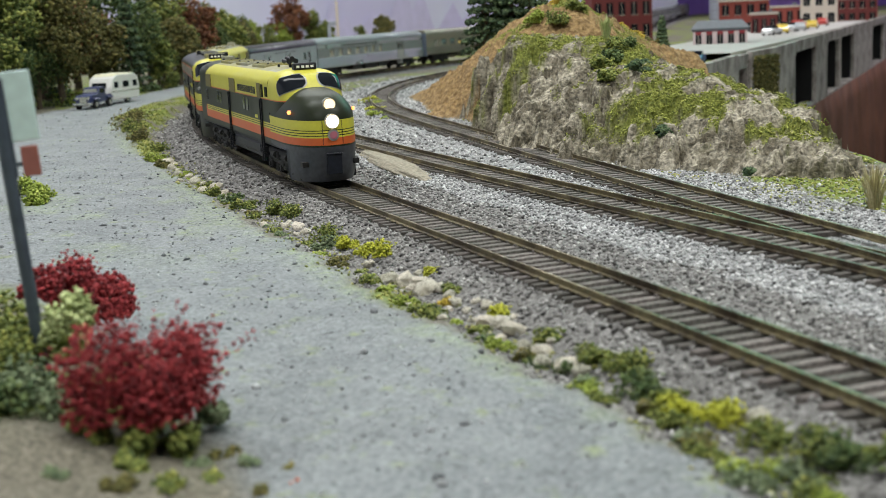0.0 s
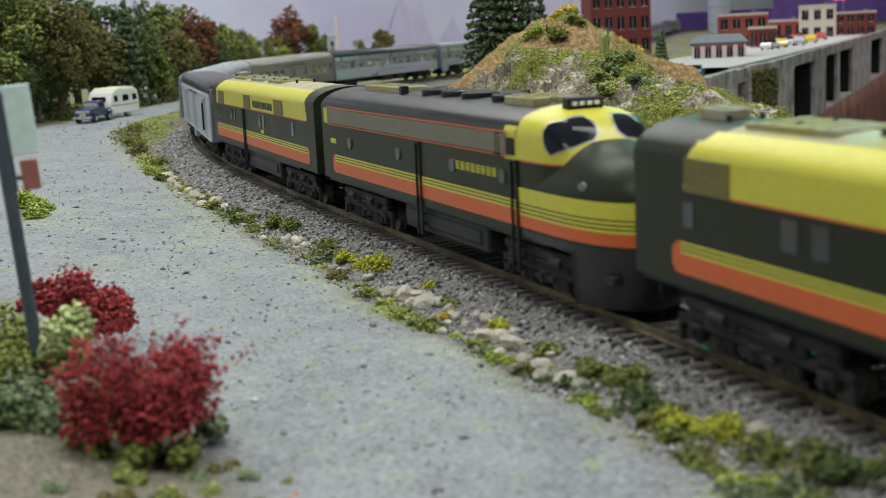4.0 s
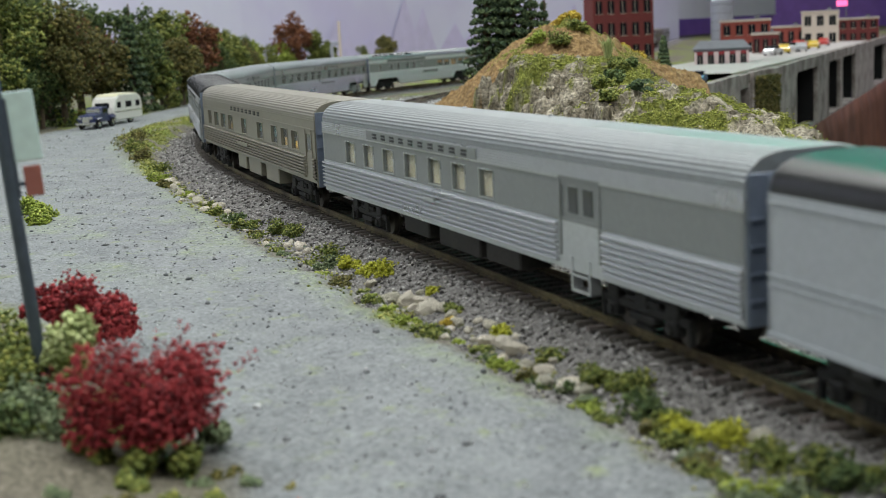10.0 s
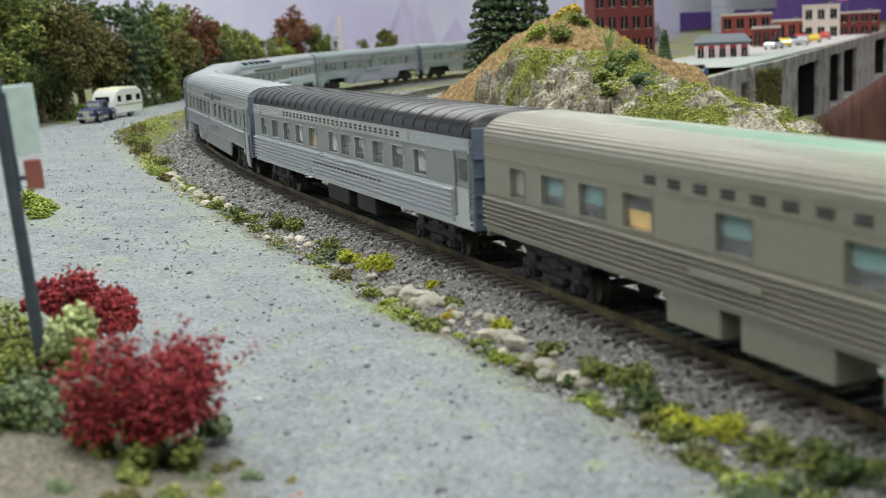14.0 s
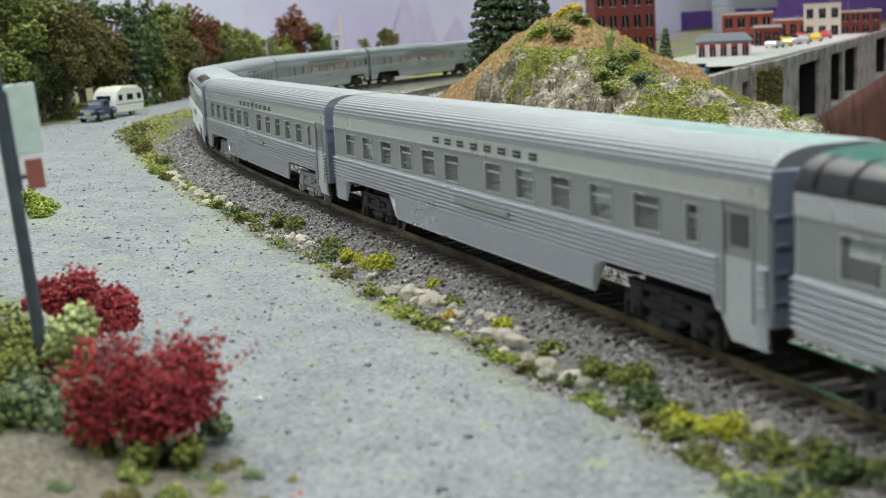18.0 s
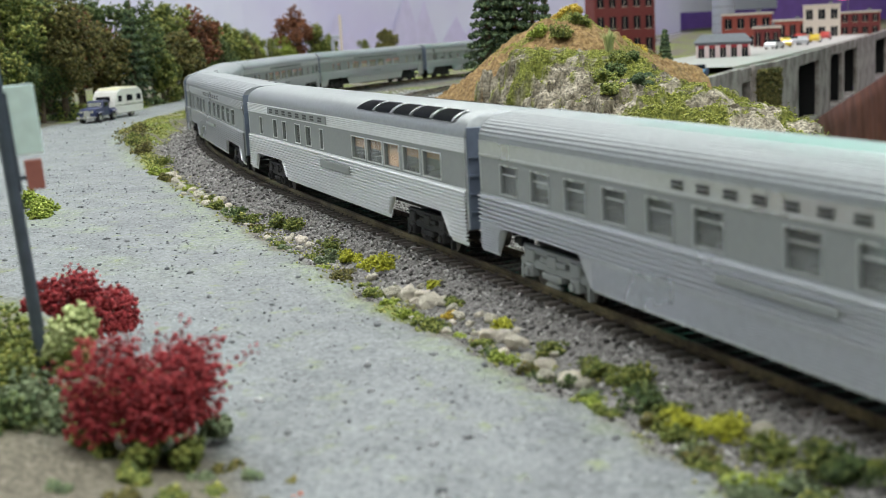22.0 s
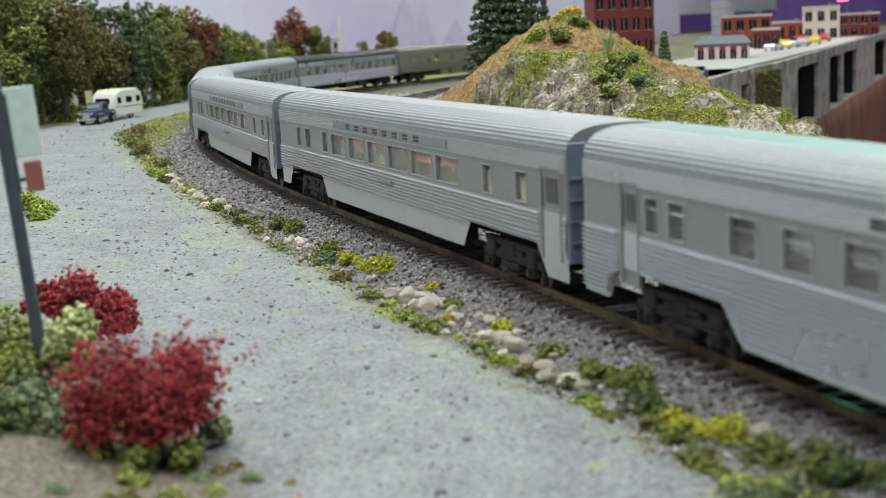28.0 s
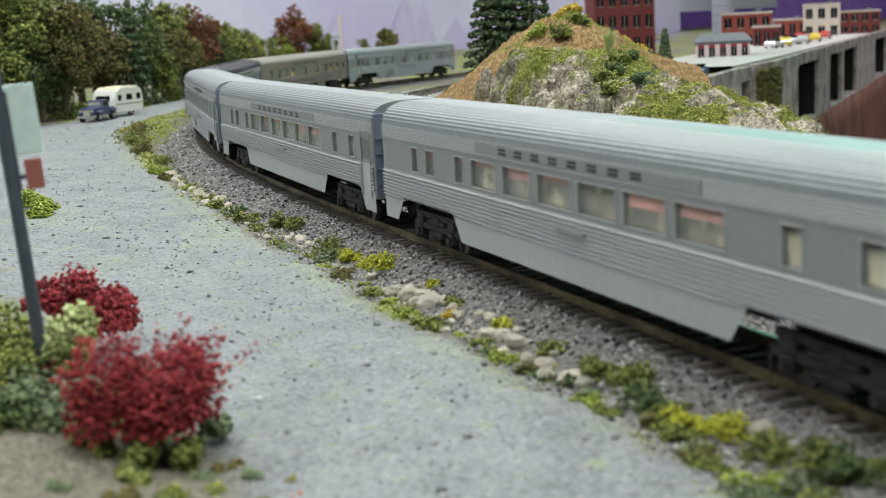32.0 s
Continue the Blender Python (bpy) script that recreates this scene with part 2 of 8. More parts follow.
def ground_parts(x, y):
    """Height and the shares of road, ballast and green at a place, for arrays."""
    x, y = np.asarray(x, float).ravel(), np.asarray(y, float).ravel()
    d1 = distance_to(MAIN, x, y, -6.2, 4.4, 6)
    d2, d3 = distance_to(SECOND, x, y, -1.5, 1.6, 6), distance_to(THIRD, x, y, -1.7, 0.3, 6)
    inner = d1 < 0
    base = np.where(inner, -0.0058, -0.0105) + (fbm(x, y, 45, 3, 3) - 0.5) * 0.0016
    rim = np.abs(d1) - 0.0165
    main = np.where(rim < -0.0012, -0.0045, -0.0034 - np.clip(rim, 0, 1) * 0.36)
    bed = np.maximum(main, np.where(np.minimum(abs(d2), abs(d3)) < 0.0155, -0.0046, -0.0036 - np.clip(np.minimum(abs(d2), abs(d3)) - 0.017, 0, 1) * 0.3))
    edge = x - road_edge(y) + (fbm(x, y, 60, 9, 3) - 0.5) * 0.016
    road = smooth(-edge, -0.003, 0.004) * smooth(x - road_far_edge(y) + (fbm(x, y, 40, 5, 3) - 0.5) * 0.03, -0.008, 0.008) * (d1 > 0)
    z = np.maximum(base, bed)
    z = np.where(road > 0.5, np.maximum(-0.0092 + (fbm(x, y, 30, 21, 4) - 0.5) * 0.0018, z - 0.002), z)
    hump = smooth(-(x - road_far_edge(y)), 0.0, 0.05) * (d1 > 0) * smooth(0.6 - y, 0, 0.1)
    z = z + hump * (0.004 + 0.010 * fbm(x, y, 40, 31, 3))
    bank = smooth(d1, 0.043, 0.056) * smooth(0.115 - d1, 0, 0.03) * smooth(y, 0.85, 1.0) * smooth(1.75 - y, 0, 0.2) * (1 - road)
    z = z + bank * (0.004 + 0.006 * fbm(x, y, 50, 37, 3))
    ballast = smooth(0.046 - abs(d1) + (fbm(x, y, 70, 41, 3) - 0.5) * 0.02, -0.004, 0.006) * (1 - road)
    yard = inner * (1 - smooth(0.030 - abs(d1), -0.003, 0.003)) * smooth(0.055 - np.minimum(abs(d2), abs(d3)) + (fbm(x, y, 50, 51) - 0.5) * 0.03, -0.01, 0.01)
    green = np.maximum(smooth(fbm(x, y, 28, 61, 4), 0.5, 0.62), bank * smooth(fbm(x, y, 60, 63, 4), 0.38, 0.55)) * (1 - road) * (1 - ballast) * (1 - yard)
    return z, road, ballast, yard, green, d1, d2, d3


def ground_z(x, y):
    return float(ground_parts([x], [y])[0][0])


def ground_material():
    m = bpy.data.materials.new("layout_ground")
    m.use_nodes = True
    nodes, link = m.node_tree.nodes, m.node_tree.links.new
    b = nodes["Principled BSDF"]
    tc = nodes.new("ShaderNodeTexCoord")

    def noise_node(scale, detail=5, rough=0.6):
        n = nodes.new("ShaderNodeTexNoise")
        n.inputs["Scale"].default_value, n.inputs["Detail"].default_value, n.inputs["Roughness"].default_value = scale, detail, rough
        link(tc.outputs["Object"], n.inputs["Vector"])
        return n.outputs["Fac"]

    def ramp(src, stops):
        r = nodes.new("ShaderNodeValToRGB")
        el = r.color_ramp.elements
        el[0].position, el[0].color = stops[0][0], (*stops[0][1], 1)
        el[1].position, el[1].color = stops[-1][0], (*stops[-1][1], 1)
        for p, c in stops[1:-1]:
            e = el.new(p)
            e.color = (*c, 1)
        link(src, r.inputs["Fac"])
        return r.outputs["Color"]

    def blend(a, bcol, fac):
        mx = nodes.new("ShaderNodeMix")
        mx.data_type = "RGBA"
        link(a, mx.inputs["A"])
        link(bcol, mx.inputs["B"])
        link(fac, mx.inputs["Factor"])
        return mx.outputs["Result"]

    def share(name):
        a = nodes.new("ShaderNodeAttribute")
        a.attribute_name = name
        return a.outputs["Fac"]

    def times(a, bb):
        n = nodes.new("ShaderNodeMath")
        n.operation = "MULTIPLY"
        link(a, n.inputs[0])
        link(bb, n.inputs[1])
        return n.outputs[0]

    fine, mid, big = noise_node(1500, 3), noise_node(700, 6, 0.68), noise_node(55, 5)
    dirt = ramp(mid, [(0.3, (0.055, 0.05, 0.037)), (0.5, (0.15, 0.136, 0.1)), (0.7, (0.31, 0.283, 0.224))])
    road = ramp(mid, [(0.3, (0.04, 0.043, 0.047)), (0.43, (0.17, 0.183, 0.193)), (0.58, (0.275, 0.293, 0.305)), (0.72, (0.43, 0.455, 0.47))])
    road2 = ramp(big, [(0.35, (0.13, 0.14, 0.147)), (0.6, (0.30, 0.32, 0.33))])
    half = nodes.new("ShaderNodeValue")
    half.outputs[0].default_value = 0.3
    road = blend(road, road2, half.outputs[0])
    gtint = ramp(mid, [(0.3, (0.10, 0.15, 0.03)), (0.6, (0.3, 0.36, 0.1))])
    speck = ramp(noise_node(95, 5, 0.75), [(0.56, (0, 0, 0)), (0.66, (0.6, 0.6, 0.6))])
    road = blend(road, gtint, times(speck, ramp(big, [(0.38, (0, 0, 0)), (0.56, (0.9, 0.9, 0.9))])))
    bal = ramp(mid, [(0.3, (0.035, 0.033, 0.031)), (0.5, (0.17, 0.163, 0.156)), (0.72, (0.42, 0.41, 0.4))])
    yard = ramp(mid, [(0.3, (0.06, 0.06, 0.06)), (0.5, (0.26, 0.26, 0.26)), (0.72, (0.58, 0.58, 0.58))])
    grass = ramp(fine, [(0.3, (0.07, 0.11, 0.02)), (0.55, (0.2, 0.26, 0.04)), (0.75, (0.42, 0.4, 0.08))])
    pale = ramp(mid, [(0.3, (0.12, 0.17, 0.08)), (0.6, (0.36, 0.42, 0.27))])
    road = blend(road, pale, times(share("dust"), ramp(noise_node(260, 5, 0.7), [(0.4, (0.1, 0.1, 0.1)), (0.6, (0.85, 0.85, 0.85))])))
    col = blend(dirt, grass, share("green"))
    col = blend(col, yard, share("yard"))
    col = blend(col, bal, share("ballast"))
    col = blend(col, road, share("road"))
    link(col, b.inputs["Base Color"])
    b.inputs["Roughness"].default_value = 0.93
    bp = nodes.new("ShaderNodeBump")
    bp.inputs["Strength"].default_value, bp.inputs["Distance"].default_value = 0.7, 0.0008
    link(mid, bp.inputs["Height"])
    link(bp.outputs["Normal"], b.inputs["Normal"])
    return m


def build_ground():
    ys = spaced([(-0.7, 0.1, 0.05), (0.1, 0.9, 0.004), (0.9, 1.6, 0.008), (1.6, 2.6, 0.02), (2.6, 6.4, 0.08)])
    us = spaced([(-2.2, -0.6, 0.06), (-0.6, -0.3, 0.012), (-0.3, 0.0, 0.0045)])
    # columns: the left ones at fixed x, the right ones shared out up to the table's edge
    share_r = np.linspace(0, 1, 80)[1:]
    rows_x = np.stack([np.concatenate([us, share_r * right_edge(y)]) for y in ys])
    rows_y = np.repeat(ys[:, None], rows_x.shape[1], 1)
    z, road, ballast, yard, green, d1, d2, d3 = ground_parts(rows_x, rows_y)
    ny, nx = rows_x.shape
    verts = np.stack([rows_x.ravel(), rows_y.ravel(), z], -1)
    faces = [(j * nx + i, j * nx + i + 1, (j + 1) * nx + i + 1, (j + 1) * nx + i) for j in range(ny - 1) for i in range(nx - 1)]
    # the table's thickness along the aisle
    n0 = len(verts)
    rim = [j * nx + nx - 1 for j in range(ny)]
    low = np.array([verts[k] for k in rim])
    low[:, 2] = np.where(low[:, 1] > 1.3, low[:, 2] - 0.003, -0.05)
    verts = np.concatenate([verts, low])
    faces += [(rim[j], n0 + j, n0 + j + 1, rim[j + 1]) for j in range(ny - 1)]
    me = mesh_of("ground", verts, faces, ground_material(), smooth=True)
    gx, gy = rows_x.ravel(), rows_y.ravel()
    dust = np.exp(-((gx - road_edge(gy) + 0.005) / 0.007) ** 2) * smooth(fbm(gx, gy, 45, 66, 4), 0.34, 0.6) * smooth(gy, 0.2, 0.3)
    dust = np.maximum(dust, 0.6 * smooth(fbm(gx, gy, 30, 67, 4), 0.5, 0.66) * smooth(gy, 0.42, 0.55) * smooth(0.85 - gy, 0, 0.2))
    for name, a in (("road", road), ("ballast", ballast), ("yard", yard), ("green", green), ("dust", dust)):
        at = me.attributes.new(name, "FLOAT", "POINT")
        at.data.foreach_set("value", np.concatenate([a, np.zeros(len(low))]).astype(np.float32))
    return tagged(obj("ground", me), "model railway ground with a grey gravel road, ballast and grass", "ground", kind="structure")


build_ground()


# ---- tracks ----
def sweep(path, profile, z0=0.0):
    """Verts and faces of a profile (across, up) swept along points in plan."""
    path = np.asarray(path, float)
    tan = np.gradient(path, axis=0)
    tan /= np.linalg.norm(tan, axis=1)[:, None]
    right = np.stack([tan[:, 1], -tan[:, 0]], -1)
    verts, n = [], len(profile)
    for p, r in zip(path, right):
        for a, u in profile:
            verts.append((p[0] + r[0] * a, p[1] + r[1] * a, z0 + u))
    faces = [(i * n + k, i * n + (k + 1) % n, (i + 1) * n + (k + 1) % n, (i + 1) * n + k) for i in range(len(path) - 1) for k in range(n)]
    faces += [tuple(range(n - 1, -1, -1)), tuple(len(verts) - n + k for k in range(n))]
    return verts, faces


RAIL = [(-0.0011, -0.0025), (0.0011, -0.0025), (0.0011, -0.0021), (0.0003, -0.0018), (0.0003, -0.0008), (0.0005, -0.0006), (0.0005, -0.0001), (0.0004, 0.0),
        (-0.0004, 0.0), (-0.0005, -0.0001), (-0.0005, -0.0006), (-0.0003, -0.0008), (-0.0003, -0.0018), (-0.0011, -0.0021)]
TIE_PITCH = 0.0066


def tie_mesh(length=0.030):
    bm = boxes((-length / 2, length / 2, -0.0013, 0.0013, -0.0046, -0.0026), bev=0.0002)
    for side in (-1, 1):
        for e in (-1, 1):
            box(bm, side * 0.0088 + e * 0.0013 - 0.0004, side * 0.0088 + e * 0.0013 + 0.0004, -0.0006, 0.0006, -0.0026, -0.0019)
    me = bpy.data.meshes.new("tie")
    bm.to_mesh(me)
    bm.free()
    me.materials.append(M_TIE)
    return me


TIE = tie_mesh()


def build_track(name, line, lo, hi, near_lo, near_hi, label, rail_hi=None, gauge=0.0183):
    track = tagged(new(name), label, "railway track", "tracks of the layout")
    for side in (-1, 1):
        pts = offset_line(line, side * gauge / 2, lo, rail_hi or hi, 3)
        obj("rail", mesh_of("rail", *sweep(pts, RAIL, -0.00015 if rail_hi else 0.0), M_RAIL), track, label="brown weathered steel rail")
    tv = np.array([v.co[:] for v in TIE.vertices])
    tf = [tuple(p.vertices) for p in TIE.polygons]
    rv, rf = [], []
    s = lo
    rng = random.Random(5)
    while s < hi:
        x, y, a = on_line(line, s)
        a += rng.uniform(-0.02, 0.02)
        m = pose(x, y, rng.uniform(-0.0002, 0.0001), 0, 0, math.degrees(a) - 90)
        if near_lo <= s <= near_hi:
            obj("tie", TIE, track, m)
        else:
            r3 = np.array(m.to_3x3())
            n = len(rv) * len(tv)
            rv.append(tv @ r3.T + np.array(m.translation))
            rf += [tuple(n + k for k in f) for f in tf]
        s += TIE_PITCH * rng.uniform(0.94, 1.06)
    if rv:
        tagged(obj("far_tie_bed", mesh_of("far_tie_bed", np.concatenate(rv), rf, M_TIE), track), kind="stuff")
    return track


build_track("railway_track", MAIN, -3.9, 0.6, -1.3, 0.15, "main line track with brown weathered rails and dark ties in ballast")
build_track("railway_track", SECOND, -1.45, 0.35, -0.75, 0.1, "second track with brown weathered rails beside the main line")
build_track("railway_track", THIRD, -1.65, -0.02, -0.8, -0.05, "siding track that joins the second track at a turnout", 0.2)
# ---- loose stones ----
def island_material(name, stops, rough=0.9):
    """Colour that changes from piece to piece of one mesh."""
    m = bpy.data.materials.new(name)
    m.use_nodes = True
    nodes, link = m.node_tree.nodes, m.node_tree.links.new
    b = nodes["Principled BSDF"]
    geo, ramp = nodes.new("ShaderNodeNewGeometry"), nodes.new("ShaderNodeValToRGB")
    el = ramp.color_ramp.elements
    el[0].position, el[0].color = stops[0][0], (*stops[0][1], 1)
    el[1].position, el[1].color = stops[-1][0], (*stops[-1][1], 1)
    for p, c in stops[1:-1]:
        el.new(p).color = (*c, 1)
    link(geo.outputs["Random Per Island"], ramp.inputs["Fac"])
    tc, n = nodes.new("ShaderNodeTexCoord"), nodes.new("ShaderNodeTexNoise")
    n.inputs["Scale"].default_value = 1200
    link(tc.outputs["Object"], n.inputs["Vector"])
    mr, hsv = nodes.new("ShaderNodeMapRange"), nodes.new("ShaderNodeHueSaturation")
    mr.inputs["To Min"].default_value, mr.inputs["To Max"].default_value = 0.65, 1.35
    link(n.outputs["Fac"], mr.inputs["Value"])
    link(mr.outputs["Result"], hsv.inputs["Value"])
    link(ramp.outputs["Color"], hsv.inputs["Color"])
    link(hsv.outputs["Color"], b.inputs["Base Color"])
    b.inputs["Roughness"].default_value = rough
    return m


OCTA = np.array([(1, 0, 0), (-1, 0, 0), (0, 1, 0), (0, -1, 0), (0, 0, 1), (0, 0, -1)], float)
OCTA_F = np.array([(0, 2, 4), (2, 1, 4), (1, 3, 4), (3, 0, 4), (2, 0, 5), (1, 2, 5), (3, 1, 5), (0, 3, 5)])
TETRA = np.array([(1, 1, 1), (1, -1, -1), (-1, 1, -1), (-1, -1, 1)], float) * 0.8
TETRA_F = np.array([(0, 1, 2), (0, 3, 1), (0, 2, 3), (1, 3, 2)])


def scatter_mesh(name, centres, sizes, rng, material, squash=0.75, shape=OCTA, shape_f=OCTA_F, jitter=0.35):
    """Many small uneven pieces as one mesh, made at once."""
    n, k = len(centres), len(shape)
    q = rng.normal(size=(n, 4))
    q /= np.linalg.norm(q, axis=1)[:, None]
    w, x, y, z = q.T
    rot = np.stack([1 - 2 * (y * y + z * z), 2 * (x * y - z * w), 2 * (x * z + y * w), 2 * (x * y + z * w), 1 - 2 * (x * x + z * z), 2 * (y * z - x * w),
                    2 * (x * z - y * w), 2 * (y * z + x * w), 1 - 2 * (x * x + y * y)], -1).reshape(n, 3, 3)
    pts = shape[None] * (1 + rng.uniform(-jitter, jitter, (n, k, 1)))
    pts = np.einsum("nij,nkj->nki", rot, pts * rng.uniform(0.6, 1.1, (n, 1, 3)))
    pts[:, :, 2] *= squash
    pts = pts * np.asarray(sizes).reshape(n, 1, 1) + centres[:, None, :]
    faces = (shape_f[None] + (np.arange(n) * k)[:, None, None]).reshape(-1, 3)
    me = bpy.data.meshes.new(name)
    me.vertices.add(n * k)
    me.vertices.foreach_set("co", pts.reshape(-1).astype(np.float32))
    me.loops.add(len(faces) * 3)
    me.loops.foreach_set("vertex_index", faces.reshape(-1).astype(np.int32))
    me.polygons.add(len(faces))
    me.polygons.foreach_set("loop_start", np.arange(0, len(faces) * 3, 3, dtype=np.int32))
    me.materials.append(material)
    me.update(calc_edges=True)
    me.validate()
    return me


def stones(name, label, n, xr, yr, keep, size, material, seed, lift=0.3):
    rng = np.random.default_rng(seed)
    x, y = rng.uniform(*xr, n), rng.uniform(*yr, n)
    ok = (x > -0.37 * y - 0.05) & (x < 0.38 * y + 0.03) & (x < right_edge(y) - 0.002)
    x, y = x[ok], y[ok]
    z, road, ballast, yard, green, d1, d2, d3 = ground_parts(x, y)
    ok = keep(z, road, ballast, yard, green, d1, d2, d3, rng.uniform(0, 1, len(x)))
    x, y, z, d1, d2, d3 = x[ok], y[ok], z[ok], d1[ok], d2[ok], d3[ok]
    gone = (np.minimum(np.minimum(abs(d1), abs(d2)), abs(d3)) < 0.0145) & (rng.uniform(0, 1, len(x)) < 0.65)
    x, y, z, d1, d2, d3 = (v[~gone] for v in (x, y, z, d1, d2, d3))
    s = size * rng.uniform(0.45, 1.4, len(x)) ** 1.6
    dm = np.minimum(np.minimum(abs(d1), abs(d2)), abs(d3))
    s = np.where(dm < 0.0165, np.minimum(s, 0.00055), s)
    near_rail = abs(dm - 0.0091) < 0.0016
    s = np.where(near_rail, s * 0.6, s)
    me = scatter_mesh(name, np.stack([x, y, z + s * lift * 0.6], -1), s, rng, material)
    return tagged(obj(name, me), label, "gravel", kind="stuff")


M_BAL = island_material("ballast_stones", [(0.0, (0.03, 0.028, 0.027)), (0.35, (0.15, 0.143, 0.138)), (0.8, (0.34, 0.33, 0.32)), (1.0, (0.55, 0.54, 0.52))])
M_YARD = island_material("light_ballast_stones", [(0.0, (0.04, 0.04, 0.04)), (0.3, (0.25, 0.25, 0.25)), (0.75, (0.5, 0.5, 0.5)), (1.0, (0.68, 0.68, 0.68))])
M_GRIT = island_material("road_grit", [(0.0, (0.06, 0.065, 0.07)), (0.5, (0.2, 0.21, 0.22)), (1.0, (0.5, 0.51, 0.52))])


def is_main(z, road, ballast, yard, green, d1, d2, d3, u):
    return (ballast > 0.35) & (abs(d1) < 0.06)


def is_yard(z, road, ballast, yard, green, d1, d2, d3, u):
    return (d1 < -0.02) & (u < np.clip(yard + 0.12, 0, 1)) & (ballast < 0.6)


def is_road(z, road, ballast, yard, green, d1, d2, d3, u):
    return (road > 0.6)


stones("track_ballast", "dark grey-brown crushed stone ballast along the main line", 90000, (-0.2, 0.2), (0.14, 0.62), is_main, 0.00075, M_BAL, 1)
stones("track_ballast", "dark grey-brown crushed stone ballast along the main line", 60000, (-0.32, 0.1), (0.62, 1.5), is_main, 0.0010, M_BAL, 2)
stones("yard_ballast", "light grey crushed stone ballast between the tracks", 120000, (-0.1, 0.25), (0.2, 0.65), is_yard, 0.00072, M_YARD, 3)
stones("yard_ballast", "light grey crushed stone ballast between the tracks", 60000, (-0.3, 0.3), (0.65, 1.7), is_yard, 0.0012, M_YARD, 4)
stones("road_grit", "dark grit strewn over the grey gravel road", 16000, (-0.3, 0.1), (0.14, 0.9), is_road, 0.00042, M_GRIT, 5, 0.2)
stones("road_grit", "small dark pebbles strewn over the grey gravel road", 500, (-0.3, 0.1), (0.14, 0.9), is_road, 0.0011, M_GRIT, 8, 0.2)
stones("road_grit", "dark grit strewn over the grey gravel road", 2400, (-0.45, 0.0), (0.5, 1.5), is_road, 0.0008, M_GRIT, 6, 0.2)
# ---- the train ----
M_GLASS = glass("window_glass", (0.8, 0.84, 0.83))
M_GLASS_DARK = mat("dark_glass", (0.012, 0.014, 0.018), 0.1, 0, 0.1, 200, 20, 0.0, spec=0.12)
M_WINDOW_GREY = mat("grey_reflecting_window", (0.055, 0.06, 0.062), 0.16, 0, 0.1, 200, 20, 0.0)
M_INSIDE = mat("cream_interior", (0.58, 0.49, 0.32), 0.7, 0, 0.1, 300, 40, 0.0)
M_LINING = mat("cream_lining", (0.3, 0.24, 0.14), 0.7, 0, 0.2, 200, 130, 0.0, other=(0.72, 0.6, 0.36), mix=(0.52, 0.56))
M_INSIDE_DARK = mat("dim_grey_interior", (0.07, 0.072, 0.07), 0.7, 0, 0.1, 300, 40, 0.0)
M_PINK = mat("pink_blind", (0.85, 0.36, 0.3), 0.8, 0, 0.1, 300, 40, 0.0)
M_AMBER = mat("amber_blind", (0.62, 0.33, 0.14), 0.8, 0, 0.1, 300, 40, 0.0)
M_GOLD = mat("gold_yellow_blind", (0.85, 0.5, 0.08), 0.8, 0, 0.1, 300, 40, 0.0)
M_TEAL = mat("teal_grey_blind", (0.1, 0.27, 0.27), 0.6, 0, 0.1, 300, 40, 0.0)
M_WHITE = mat("white_blind", (0.55, 0.56, 0.58), 0.7, 0, 0.1, 300, 40, 0.0)
M_LETTER = mat("dark_grey_lettering", (0.035, 0.038, 0.04), 0.6, 0, 0.1, 300, 40, 0.0)
M_DIAPH = mat("blue_grey_car_end", (0.18, 0.215, 0.28), 0.4, 0.3, 0.1, 400, 40, 0.05, 0.0001)
M_WHEEL = mat("steel_wheel", (0.09, 0.08, 0.072), 0.5, 0.5, 0.2, 400, 60, 0.05, 0.0001)
M_LAMP = mat("lit_headlamp", (1.0, 0.82, 0.5), 0.3, 0, 0.0, 200, 20, 0.0, emit=6.0)
M_LAMP_DIM = mat("lit_upper_headlamp", (1.0, 0.78, 0.45), 0.3, 0, 0.0, 200, 20, 0.0, emit=1.5)
M_LAMP_ORANGE = mat("lit_orange_marker", (1.0, 0.3, 0.08), 0.3, 0, 0.0, 200, 20, 0.0, emit=3.0)
M_BEZEL = mat("grey_bezel", (0.3, 0.3, 0.28), 0.4, 0.3, 0.1, 400, 40, 0.0)
M_GRILLE = mat("steel_grille", (0.26, 0.25, 0.2), 0.42, 0.7, 0.15, 900, 40, 0.1, 0.0001)
M_EMBLEM = mat("purple_emblem", (0.22, 0.16, 0.3), 0.5, 0, 0.1, 300, 40, 0.0, other=(0.5, 0.12, 0.12))
M_NUMBER = mat("white_number_bars", (0.8, 0.8, 0.78), 0.5, 0, 0.0, 300, 40, 0.0)
SHARED = {}


def shared(key, build):
    """One mesh for all parts that look alike."""
    if key not in SHARED:
        SHARED[key] = build()
    return SHARED[key]


def bm_mesh(name, bm, material):
    me = bpy.data.meshes.new(name)
    bm.to_mesh(me)
    bm.free()
    me.materials.append(material)
    return me


def grid_mesh(name, cols, rows, at, material, smooth_shade=False, skip=None, flip=False):
    """A sheet with vertices at(c, r); skip(i, j) leaves quads out."""
    verts = [at(c, r) for r in rows for c in cols]
    n = len(cols)
    faces = []
    for j in range(len(rows) - 1):
        for i in range(n - 1):
            if skip and skip(i, j):
                continue
            f = (j * n + i, j * n + i + 1, (j + 1) * n + i + 1, (j + 1) * n + i)
            faces.append(f[::-1] if flip else f)
    return mesh_of(name, verts, faces, material, smooth=smooth_shade)


HALF = 0.0172


